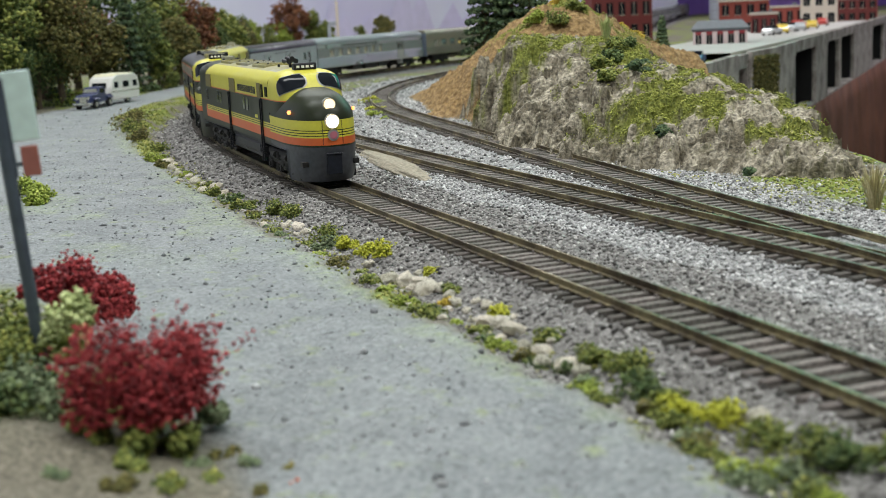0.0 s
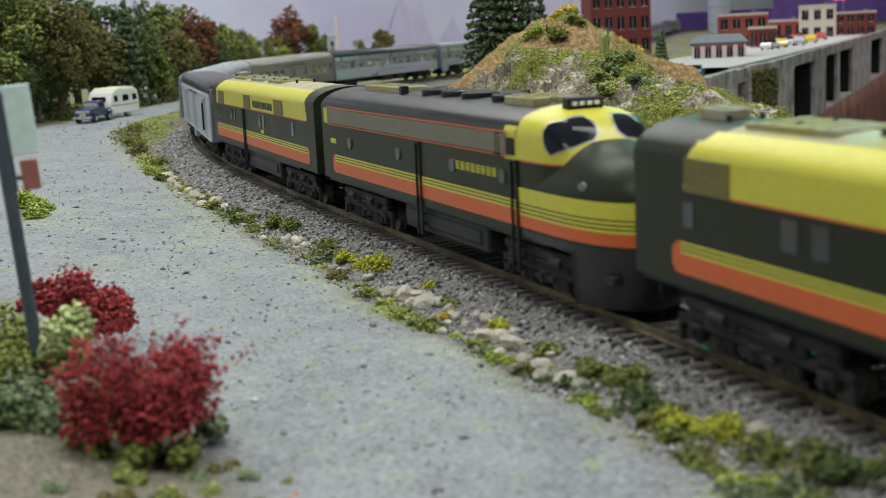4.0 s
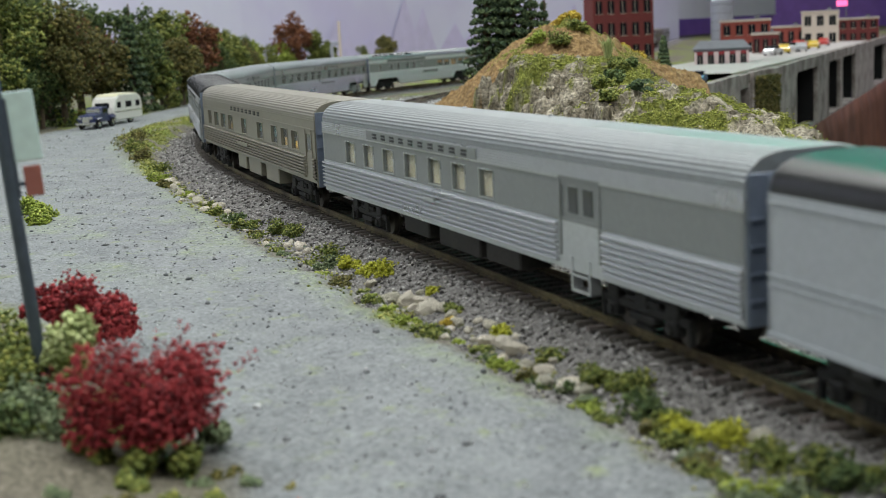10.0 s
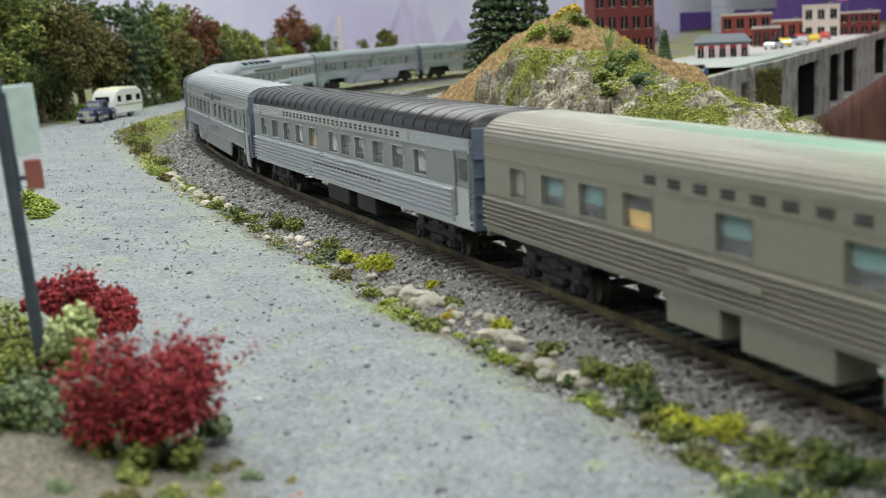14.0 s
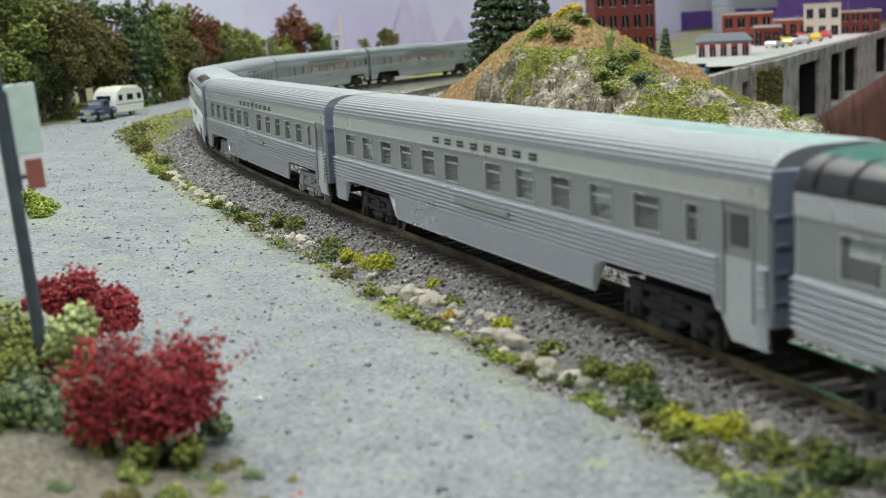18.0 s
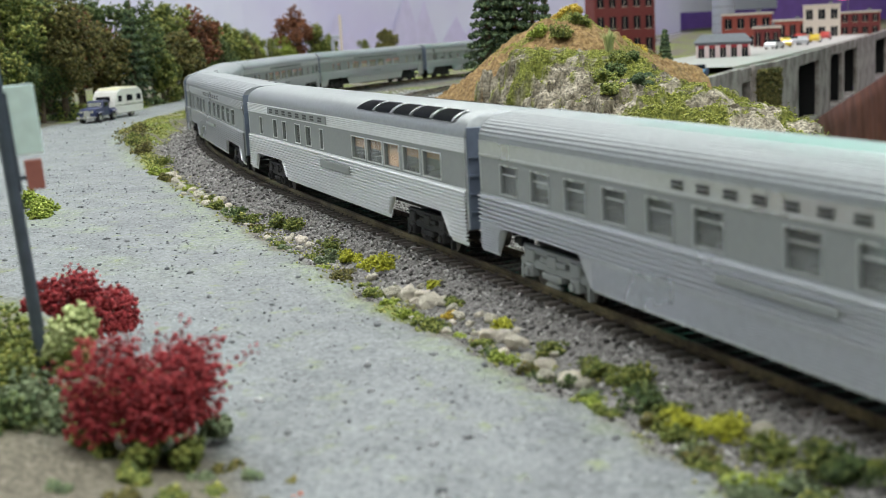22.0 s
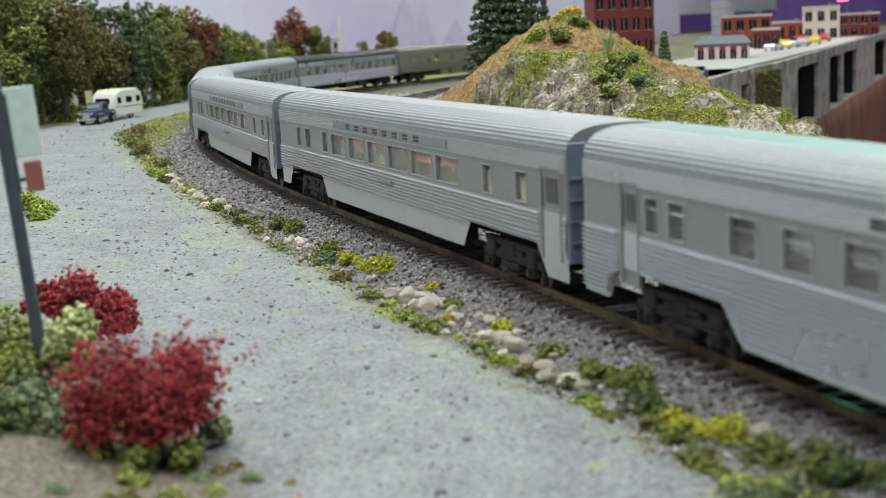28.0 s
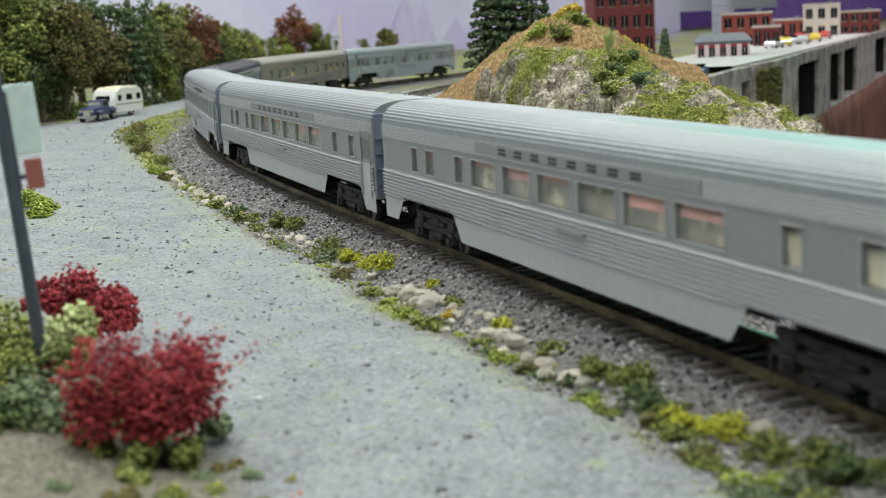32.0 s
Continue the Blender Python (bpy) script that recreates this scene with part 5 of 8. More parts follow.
def front_end(loco, xc=0.0845, lit=True):
    """Nose, cab, windscreens, lamps and pilot."""
    obj("nose", loft("nose", NOSE, xc, 0.068, 2.5, nose_paint if lit else lambda z: nose_paint(z, RB)), loco, None, "rounded nose in olive, yellow and orange")
    obj("cab", loft("cab", CAB, 0.0735, 0.068, 3.0, lambda z: OL if z < 0.0387 else OR if z < 0.0392 else YE), loco, None, "yellow cab with a curved front")
    for s in (-1, 1):
        p0, p1 = (0.09, 1.16) if s > 0 else (-1.16, -0.09)
        obj("windscreen_gasket", cab_patch("windscreen_gasket", 0.0735, 0.0450, 0.0519, p0 - 0.03, p1 + 0.03, 0.0001, M_BEZEL), loco, None, "thin grey windscreen frame")
        obj("windscreen", cab_patch("windscreen", 0.0735, 0.0454, 0.0515, p0, p1, 0.0003, M_GLASS_DARK), loco, None, "dark curved windscreen")
    side_things(loco, [(0.062, 0.067, 0.0402, 0.0452), (0.0535, 0.0575, 0.0395, 0.0462)], 0.0004, M_GLASS_DARK, "cab_window", "dark cab side window")
    tip = xc + 0.036
    for z, r, m, lab, x in ((0.0382, 0.0026, M_LAMP_DIM, "glowing upper headlight", xc + 0.0318), (0.0304, 0.0030, M_LAMP, "bright lower headlight", tip - 0.001)):
        bez = part("headlight", cyl(bmesh.new(), r + 0.0006, 0.0022, pose(x, 0, z, 0, 90), 24), M_BEZEL, loco, lab)
        part("lens", cyl(bmesh.new(), r, 0.0008, pose(x + 0.0012, 0, z, 0, 90), 24), m if lit else M_GLASS_DARK, bez, "lit warm white lens" if lit else "dark lens")
    ring = part("emblem", cyl(bmesh.new(), 0.0027, 0.001, pose(tip + 0.0002, 0, 0.0240, 0, 90), 24), M_BEZEL, loco, "round grey and red emblem")
    part("emblem_face", cyl(bmesh.new(), 0.0018, 0.0004, pose(tip + 0.0008, 0, 0.0240, 0, 90), 20), M_EMBLEM, ring, "purple-red emblem centre")
    for s in (-1, 1):
        for za, zb in ((0.0196, 0.0228), (0.0228, 0.0264), (0.0264, 0.0308)):
            a, w = table_at(NOSE, (za + zb) / 2)
            x, y = plan_point(xc, a, w, s * 0.2, 2.5)
            part("nose_door_seam", boxes((x - 0.0006, x + 0.00012, y - 0.00012, y + 0.00012, za, zb)), M_BLACK, loco, "thin dark door seam")
    for s in (-1, 1):
        phi = s * 1.12
        a, w = table_at(NOSE, 0.0345)
        x, y = plan_point(xc, a, w, phi, 2.5)
        lamp = part("marker_lamp", cyl(bmesh.new(), 0.0012, 0.0016, pose(x, y, 0.0345, 0, 90, s * 50), 14), M_BEZEL, loco, "small marker lamp")
        part("lens", cyl(bmesh.new(), 0.0009, 0.001, pose(x + 0.0007, y + s * 0.0007, 0.0345, 0, 90, s * 50), 14), M_LAMP_ORANGE if lit else M_BEZEL, lamp, "orange lens")
    part("coupler_pocket", boxes((tip - 0.004, tip + 0.0008, -0.0036, 0.0036, 0.0055, 0.0155), (tip - 0.004, tip + 0.0012, -0.0039, 0.0039, 0.0148, 0.0157), bev=0.0003), M_BLACK, loco, "black coupler cover plate")
    for s in (-1, 1):
        part("pilot_step", boxes((tip - 0.0105, tip - 0.006, s * 0.0125 - 0.0015, s * 0.0125 + 0.0015, 0.009, 0.0115), bev=0.0002), M_DARK, loco, "dark step pocket in the pilot")
    nb = part("number_board", boxes((0.0755, 0.0795, -0.0058, 0.0058, 0.0532, 0.0566), bev=0.0004), M_BLACK, loco, "black number board above the windscreens")
    for k in range(4):
        part("number_bar", boxes((0.0794, 0.0798, -0.0045 + k * 0.0024, -0.003 + k * 0.0024, 0.0543, 0.0555)), M_NUMBER, nb, "white bar on the number board")


def horn(loco, x, y):
    stand = part("horn", cyl(bmesh.new(), 0.0008, 0.003, pose(x, y, 0.0552), 8), M_BLACK, loco, "black air horn cluster")
    for dy, dz in ((-0.0018, 0.0), (0.0, 0.0012), (0.0018, 0.0)):
        for s in (-1, 1):
            part("trumpet", cyl(bmesh.new(), 0.0005, 0.0045, pose(x + s * 0.0026, y + dy, 0.0572 + dz, 0, 90 * s, 0), 8, 0.0014), M_BLACK, stand)


def locomotive(kind):
    cab, length = kind != "booster", {"lead": 0.2405, "second": 0.2440, "booster": 0.2385}[kind]
    labels = {"lead": "dark olive, yellow and orange diesel locomotive with lit headlights", "second": "dark olive diesel locomotive with a steel grille and yellow cab front",
              "booster": "olive and yellow cabless diesel booster locomotive with orange stripe"}
    loco = tagged(new("diesel_locomotive"), labels[kind], "locomotive", "locomotives of the train")
    x0, x1 = -length / 2, (0.0681 if cab else length / 2)

    def paint(x, z):
        c = stripe_paint(z)
        if z >= 0.0387:
            if kind == "second":
                if z > 0.0482:
                    return RB
                return YE if x > 0.062 else OL
            # the yellow ends in a slanting edge with a curl at its foot
            bend = (z - 0.0387) * 0.25 + 0.003 * max(0.0, (z - 0.0465) / 0.006) ** 2
            curl = 0.0016 * max(0.0, 1 - (z - 0.0387) / 0.002) ** 2
            if x < (-0.1 if kind == "lead" else -0.1065) + bend + curl or (not cab and x > 0.1065 - bend - curl):
                return OL
            return c if z < 0.0527 else RG
        if 0.0193 < z < 0.0270:
            # the stripes run in a long orange field with rounded ends
            left, right = x + (0.1045 if kind == "lead" else 0.1095), (0.1075 - x if not cab else 1.0)
            near = min(left, right)
            corner = min(z - 0.0193, 0.0270 - z)
            r = 0.0032
            if near < 0 or (near < r and corner < r and math.hypot(r - near, r - corner) > r):
                return OL
            if near < 0.0034:
                return OR
        return c

    obj("body", loco_body(x0, x1, paint), loco, None, "long body with stripes along the sides")
    loco_common(loco, length)
    if cab:
        front_end(loco, 0.0845 if kind == "lead" else 0.086, kind == "lead")
    else:
        obj("coupler", shared("coupler", coupler_mesh), loco, pose(length / 2, 0, 0), "black knuckle coupler")
        part("vestibule_end", boxes((length / 2, length / 2 + 0.0022, -0.0065, -0.005, 0.0165, 0.046), (length / 2, length / 2 + 0.0022, 0.005, 0.0065, 0.0165, 0.046), (length / 2, length / 2 + 0.0022, -0.005, 0.005, 0.0445, 0.046), bev=0.0003), M_BLACK, loco, "black front vestibule frame")
    if kind == "second":
        side_things(loco, [(-0.113, 0.0615, 0.0402, 0.0462)], 0.0003, M_GRILLE, "side_grille", "long stainless steel side grille")
        side_things(loco, [(-0.1182, -0.1135, 0.04, 0.0464)], 0.0003, M_YELLOW, "grille_end", "yellow panel at the end of the grille")
        side_things(loco, [(-0.1105, -0.1035, 0.0318, 0.0338)], 0.0002, M_YELLOW, "number_bar", "small yellow number bar")
        side_things(loco, [(-0.114, 0.0625, 0.0394, 0.0399), (-0.114, 0.0625, 0.0465, 0.047)], 0.0003, M_ORANGE, "grille_edge", "thin orange line")
        for s in (-1, 1):
            bm = bmesh.new()
            for k in range(12):
                z = 0.0405 + k * 0.00048
                box(bm, -0.1128, 0.0613, s * 0.0175 - 0.00015, s * 0.0175 + 0.00015, z, z + 0.0002)
            part("grille_slats", bm, M_GRILLE, loco, "fine horizontal steel slats")
            for x in (-0.085, -0.03, 0.02, 0.058):
                part("porthole", cyl(bmesh.new(), 0.0024, 0.0006, pose(x, s * 0.0174, 0.0332, 90), 18), M_WINDOW_GREY, loco, "round grey porthole")
        name_bars(loco, 0.023, 0.0545, 8, 0.0325, 0.0352, M_YELLOW)
        fans(loco, (-0.03, -0.012, 0.006, 0.03))
        roof_bits(loco, [(-0.075, 0.0, 0.02, 0.006, 0.0018), (0.05, 0.004, 0.01, 0.003, 0.0022), (0.05, -0.004, 0.01, 0.003, 0.0022), (-0.1, 0.005, 0.002, 0.002, 0.002), (-0.05, -0.006, 0.0015, 0.0015, 0.003), (0.02, 0.006, 0.001, 0.006, 0.0025)])
        grab_strips(loco, (-0.012, 0.0645))
        part("number_bar", boxes((0.1, 0.1045, -0.0142, -0.0138, 0.031, 0.0335)), M_NUMBER, loco, "white number bars on the nose side")
    else:
        side_things(loco, [(-0.099, -0.0825, 0.0387, 0.0466), (-0.0263, -0.0106, 0.0387, 0.0466), (0.0442, 0.0515 if cab else 0.0624, 0.0387, 0.0466)], 0.00035, M_GRILLE_DARK, "side_vent", "olive square side vent")
        side_things(loco, [(-0.0655, -0.0605, 0.0305, 0.0373), (-0.0565, -0.0515, 0.0305, 0.0373), (0.0078, 0.0128, 0.0305, 0.0373), (0.0162, 0.0212, 0.0305, 0.0373), (-0.0995, -0.0955, 0.0305, 0.0365)] + ([] if cab else [(0.0775, 0.082, 0.0305, 0.0373)]), 0.0003, M_WINDOW_GREY, "side_window", "small grey side window")
        name_bars(loco, -0.0043, 0.0404, 8, 0.0405, 0.0441, M_LETTER)
        side_things(loco, [(0.012, 0.018, 0.0278, 0.0296) if not cab else (0.036, 0.042, 0.0278, 0.0296)], 0.0002, M_YELLOW, "number_bar", "small yellow number bar")
        grab_strips(loco, (-0.0305,) + ((0.0495,) if cab else ()))
        roof_bits(loco, [(-0.075, 0, 0.014, 0.0085, 0.0004), (-0.03, 0, 0.014, 0.0085, 0.0004), (0.012, 0, 0.014, 0.0085, 0.0004)] + [(x, y, 0.0006, 0.0006, 0.0016) for x in np.arange(-0.1, 0.05, 0.024) for y in (-0.0045, 0.0045)] + [(-0.108, 0, 0.0055, 0.0035, 0.0022)])
        if cab:
            horn(loco, 0.058, -0.002)
    return loco


M_GRILLE_DARK = mat("olive_mesh_vent", (0.15, 0.125, 0.036), 0.6, 0.1, 0.3, 1800, 40, 0.2, 0.0001)
# ---- the train's order and its run ----
SPEED_T = [0, 3, 6, 9, 11, 14, 17, 20, 23, 26, 29, 32]
SPEED_V = [0.1447, 0.1414, 0.1452, 0.135, 0.1167, 0.123, 0.1101, 0.1184, 0.1181, 0.1151, 0.1161, 0.1171]
T_FINE = np.arange(0, 32.05, 0.1)
V_FINE = np.interp(T_FINE, SPEED_T, SPEED_V)
S_FINE = np.concatenate([[0], np.cumsum((V_FINE[1:] + V_FINE[:-1]) * 0.05)])
S_FINE -= S_FINE[200]
# where the gaps between the vehicles stand on the main line at 20 s
GAPS = [2.2497, 1.9675, 1.7085, 1.4525, 1.1852, 0.8653, 0.5565, 0.2515, -0.0627, -0.3769, -0.6925, -1.006, -1.3185, -1.6318, -1.945, -2.259, -2.573, -2.887, -3.201]
ORDER = [("lead", ""), ("second", ""), ("booster", ""), ("baggage", ""),
         ("combine", "silver fluted coach with a baggage door and seven windows"), ("warm", "warm silver fluted sleeping car with yellow and teal window blinds"),
         ("blackroof", "silver fluted sleeping car with a black roof and grey-white blinds"), ("chair", "silver fluted chair car with twelve windows and deep skirts"),
         ("silver_truck_chair", "silver fluted chair car with twelve windows and silver-grey trucks"), ("lounge", "silver lounge car with amber blinds and glass roof panels"),
         ("sleeper", "silver fluted sleeping car with eleven windows, some with white blinds"), ("pink", "silver fluted dining car with pink blinds in wide windows"),
         ("pink", "silver fluted dining car with pink blinds in wide windows"), ("pink", "silver fluted dining car with pink blinds in wide windows"),
         ("chair", "silver fluted chair car with twelve windows and deep skirts"), ("blackroof", "silver fluted sleeping car with a black roof and grey-white blinds"),
         ("warm", "warm silver fluted sleeping car with yellow and teal window blinds"), ("sleeper", "silver fluted sleeping car with eleven windows, the last of the train")]


def vehicle_pose(s, spread):
    ax, ay, _ = on_line(MAIN, s - spread)
    bx, by, _ = on_line(MAIN, s + spread)
    return pose((ax + bx) / 2, (ay + by) / 2, 0, 0, 0, math.degrees(math.atan2(by - ay, bx - ax)))


TRAIN = []
for k, (kind, label) in enumerate(ORDER):
    pitch = GAPS[k] - GAPS[k + 1]
    if kind in ("lead", "second", "booster"):
        thing, spread = locomotive(kind), 0.078
        thing.scale = ({"lead": 1.12, "second": 1.03, "booster": 1.03}[kind], 1, 1)
    elif kind == "baggage":
        thing, spread = baggage_car(pitch), 0.088
    else:
        thing, spread = passenger_car(kind, pitch, label), 0.108
    TRAIN.append((thing, (GAPS[k] + GAPS[k + 1]) / 2, spread))


def motions():
    times = [i * 0.5 for i in range(65)]
    for thing, s0, spread in TRAIN:
        at = [(t, s0 + float(np.interp(t, T_FINE, S_FINE))) for t in times]
        walk(thing, [(t, vehicle_pose(s, spread)) for t, s in at])
        for part_ob in thing.children:
            if part_ob.name.startswith("truck"):
                side = 1 if part_ob.location.x > 0 else -1
                rows = []
                for t, s in at[::2]:
                    body = math.degrees(vehicle_pose(s, spread).to_euler().z)
                    _, _, a = on_line(MAIN, s + side * spread)
                    turn = (math.degrees(a) - body + 180) % 360 - 180
                    rows.append((t, pose(side * abs(part_ob.location.x), 0, 0, 0, 0, turn)))
                walk(part_ob, rows)
# ---- the rock hill ----
def ridge_height(x, y, ridge, power, far=1.0):
    """Height of a ridge with steep flanks; each point of it: x, y, height, reach; far: how much steeper the far side is."""
    best = np.zeros_like(x)
    for (x0, y0, z0, r0), (x1, y1, z1, r1) in zip(ridge[:-1], ridge[1:]):
        dx, dy = x1 - x0, y1 - y0
        t = np.clip(((x - x0) * dx + (y - y0) * dy) / (dx * dx + dy * dy), 0, 1)
        d = np.hypot(x - x0 - t * dx, y - y0 - t * dy) / (r0 + t * (r1 - r0))
        d = np.where(dx * (y - y0) - dy * (x - x0) > 0, d * far, d)
        best = np.maximum(best, (z0 + t * (z1 - z0)) * np.clip(1 - np.clip(d, 0, 1) ** power, 0, 1))
    return best


def cells(x, y, scale, seed):
    """Nearest and second distance to scattered points, and a number for each cell."""
    u, v = x * scale, y * scale
    iu, iv = np.floor(u).astype(np.int64), np.floor(v).astype(np.int64)
    d1, d2, who = np.full(x.shape, 9.0), np.full(x.shape, 9.0), np.zeros(x.shape)
    for a in (-1, 0, 1):
        for b in (-1, 0, 1):
            ci, cj = iu + a, iv + b
            px, py, val = ci + vnoise(ci, cj, 1.0, seed), cj + vnoise(ci, cj, 1.0, seed + 1), vnoise(ci, cj, 1.0, seed + 2)
            d = np.hypot(u - px, v - py)
            nearer = d < d1
            d2 = np.where(nearer, d1, np.minimum(d2, d))
            who = np.where(nearer, val, who)
            d1 = np.where(nearer, d, d1)
    return d1, d2, who


BACK = [(0.0198, 1.26, 0.0138, 0.05), (0.0362, 1.22, 0.0314, 0.055), (0.0535, 1.17, 0.0482, 0.065), (0.0717, 1.12, 0.065, 0.08), (0.0934, 1.05, 0.0847, 0.09), (0.109, 1.0, 0.0899, 0.09), (0.1381, 1.04, 0.073, 0.085), (0.1622, 1.08, 0.0597, 0.085), (0.1896, 1.13, 0.0481, 0.085), (0.2252, 1.2, 0.0387, 0.08), (0.2744, 1.3, 0.0217, 0.06)]
FRONT = [(0.0579, 0.985, 0.0475, 0.026), (0.0652, 0.955, 0.0599, 0.034), (0.0809, 0.905, 0.0646, 0.05), (0.0946, 0.875, 0.0642, 0.064), (0.1113, 0.855, 0.0615, 0.08), (0.1203, 0.84, 0.0543, 0.085)]
FLANK = [(0.078, 1.09, 0.062, 0.06), (0.055, 1.05, 0.042, 0.05), (0.036, 1.03, 0.022, 0.042), (0.02, 1.03, 0.010, 0.03)]
LOW = [(0.1214, 0.8, 0.0428, 0.09), (0.1366, 0.765, 0.0464, 0.094), (0.1498, 0.735, 0.0439, 0.092), (0.167, 0.7, 0.0365, 0.085), (0.1761, 0.675, 0.0285, 0.072), (0.176, 0.65, 0.0185, 0.056), (0.185, 0.622, 0.0165, 0.042), (0.191, 0.602, 0.013, 0.03), (0.194, 0.588, 0.010, 0.022)]


def hill_surface(gx, gy):
    """Height over the table, and the shares of rock and of moss."""
    d1, d2, who = cells(gx + (fbm(gx, gy, 120, 88, 2) - 0.5) * 0.008, gy + (fbm(gx, gy, 120, 89, 2) - 0.5) * 0.008, 62, 5)
    e1, e2, who2 = cells(gx, gy, 170, 15)
    # blocks of rock stand out or back sideways, so that the crest stays whole
    out = (who - 0.5) * 0.016 + (who2 - 0.5) * 0.007 - smooth(0.18 - (d2 - d1), 0, 0.18) * 0.005
    wx, wy = gx + (fbm(gx, gy, 55, 71, 3) - 0.5) * 0.022 + out * 0.8, gy + (fbm(gx, gy, 55, 81, 3) - 0.5) * 0.022 + out * 0.5
    back, front, low = ridge_height(gx + (fbm(gx, gy, 60, 72, 3) - 0.5) * 0.014, gy, BACK, 1.5), ridge_height(wx, wy, FRONT, 2.9, 1.6), ridge_height(wx, wy, LOW, 2.6, 3.0)
    back = np.maximum(back, ridge_height(gx + (fbm(gx, gy, 60, 73, 3) - 0.5) * 0.016, gy, FLANK, 1.5))
    rock = np.maximum(front, low)
    # ledges along the beds of the rock
    bed = rock / 0.0085 + fbm(gx, gy, 30, 55, 3) * 2.2
    rock = rock + 0.0042 * (smooth(bed - np.floor(bed), 0.1, 0.75) - (bed - np.floor(bed))) * smooth(rock, 0.004, 0.015)
    h = np.maximum(back, rock)
    crag = rock >= back - 0.003
    rough = (who - 0.5) * 0.003 + (who2 - 0.5) * 0.0022 + (fbm(gx, gy, 260, 95, 3) - 0.5) * 0.0042
    z = -0.0078 + h + np.where(crag, rough, (fbm(gx, gy, 130, 91, 4) - 0.5) * 0.010 + (fbm(gx, gy, 420, 92, 2) - 0.5) * 0.003) * smooth(h, 0.001, 0.014)
    patch, speck = fbm(gx, gy, 34, 97, 4), fbm(gx, gy, 150, 98, 3)
    moss = smooth(patch + (speck - 0.5) * 0.55, 0.47, 0.66) * smooth(h, 0.008, 0.02)
    moss = np.maximum(moss, smooth(low - 0.009, 0.0, 0.008) * smooth(speck + (patch - 0.5) * 0.9 + (low - 0.03) * 6, 0.34, 0.54) * smooth(gx, 0.095, 0.115))
    moss = np.maximum(moss, smooth(front - 0.058, 0.0, 0.004) * smooth(speck, 0.44, 0.5) * 0.8)
    moss = np.where(crag, moss, smooth(patch + (speck - 0.5) * 0.4, 0.5, 0.62) * smooth(back, 0.045, 0.075))
    return z, h, np.where(crag, 1.0, 0.0), moss


def hill_material():
    m = mat("hill_rock", (0.14, 0.121, 0.085), 0.92, 0, 0.65, 460, 80, 1.0, 0.0018, other=(0.37, 0.335, 0.262), mix=(0.4, 0.6))
    nodes, link = m.node_tree.nodes, m.node_tree.links.new
    b = nodes["Principled BSDF"]
    src = b.inputs["Base Color"].links[0].from_socket

    def layer(below, attr, c0, c1, scale):
        a, n, r, mx, tc = (nodes.new("ShaderNode" + k) for k in ("Attribute", "TexNoise", "ValToRGB", "Mix", "TexCoord"))
        a.attribute_name = attr
        n.inputs["Scale"].default_value, n.inputs["Detail"].default_value = scale, 5
        link(tc.outputs["Object"], n.inputs["Vector"])
        r.color_ramp.elements[0].position, r.color_ramp.elements[1].position = 0.34, 0.66
        r.color_ramp.elements[0].color, r.color_ramp.elements[1].color = (*c0, 1), (*c1, 1)
        link(n.outputs["Fac"], r.inputs["Fac"])
        mx.data_type = "RGBA"
        link(below, mx.inputs["A"])
        link(r.outputs["Color"], mx.inputs["B"])
        link(a.outputs["Fac"], mx.inputs["Factor"])
        return mx.outputs["Result"]

    col = layer(src, "tan", (0.17, 0.1, 0.04), (0.4, 0.27, 0.12), 300)
    col = layer(col, "moss", (0.1, 0.12, 0.02), (0.29, 0.31, 0.065), 420)
    link(col, b.inputs["Base Color"])
    return m


def build_hill():
    xs, ys = np.arange(-0.04, 0.30, 0.0013), np.arange(0.48, 1.40, 0.0017)
    gx, gy = np.meshgrid(xs, ys)
    z, h, crag, moss = hill_surface(gx, gy)
    ny, nx = gx.shape
    keep = h > 0.0005
    for _ in range(5):
        keep[1:-1, 1:-1] |= keep[:-2, 1:-1] | keep[2:, 1:-1] | keep[1:-1, :-2] | keep[1:-1, 2:]
    keep &= gx < right_edge(gy) - 0.004
    z = np.where(h > 0.0005, z, -0.0125)
    verts = np.stack([gx.ravel(), gy.ravel(), z.ravel()], -1)
    faces = [(j * nx + i, j * nx + i + 1, (j + 1) * nx + i + 1, (j + 1) * nx + i) for j in range(ny - 1) for i in range(nx - 1)
             if keep[j, i] and keep[j + 1, i] and keep[j, i + 1] and keep[j + 1, i + 1]]
    used = sorted({k for f in faces for k in f})
    remap = {k: n for n, k in enumerate(used)}
    me = mesh_of("rock_hill", verts[used], [tuple(remap[k] for k in f) for f in faces], hill_material(), smooth=False)
    for name, a in (("tan", 1 - crag), ("moss", moss)):
        me.attributes.new(name, "FLOAT", "POINT").data.foreach_set("value", a.ravel()[used].astype(np.float32))
    return tagged(obj("rock_hill", me), "grey plaster rock hill with moss and tan slopes behind", "hill")


build_hill()
# ---- plants ----
def leafy(name, dark, mid, light):
    return island_material(name, [(0.0, dark), (0.5, mid), (1.0, light)], 0.85)


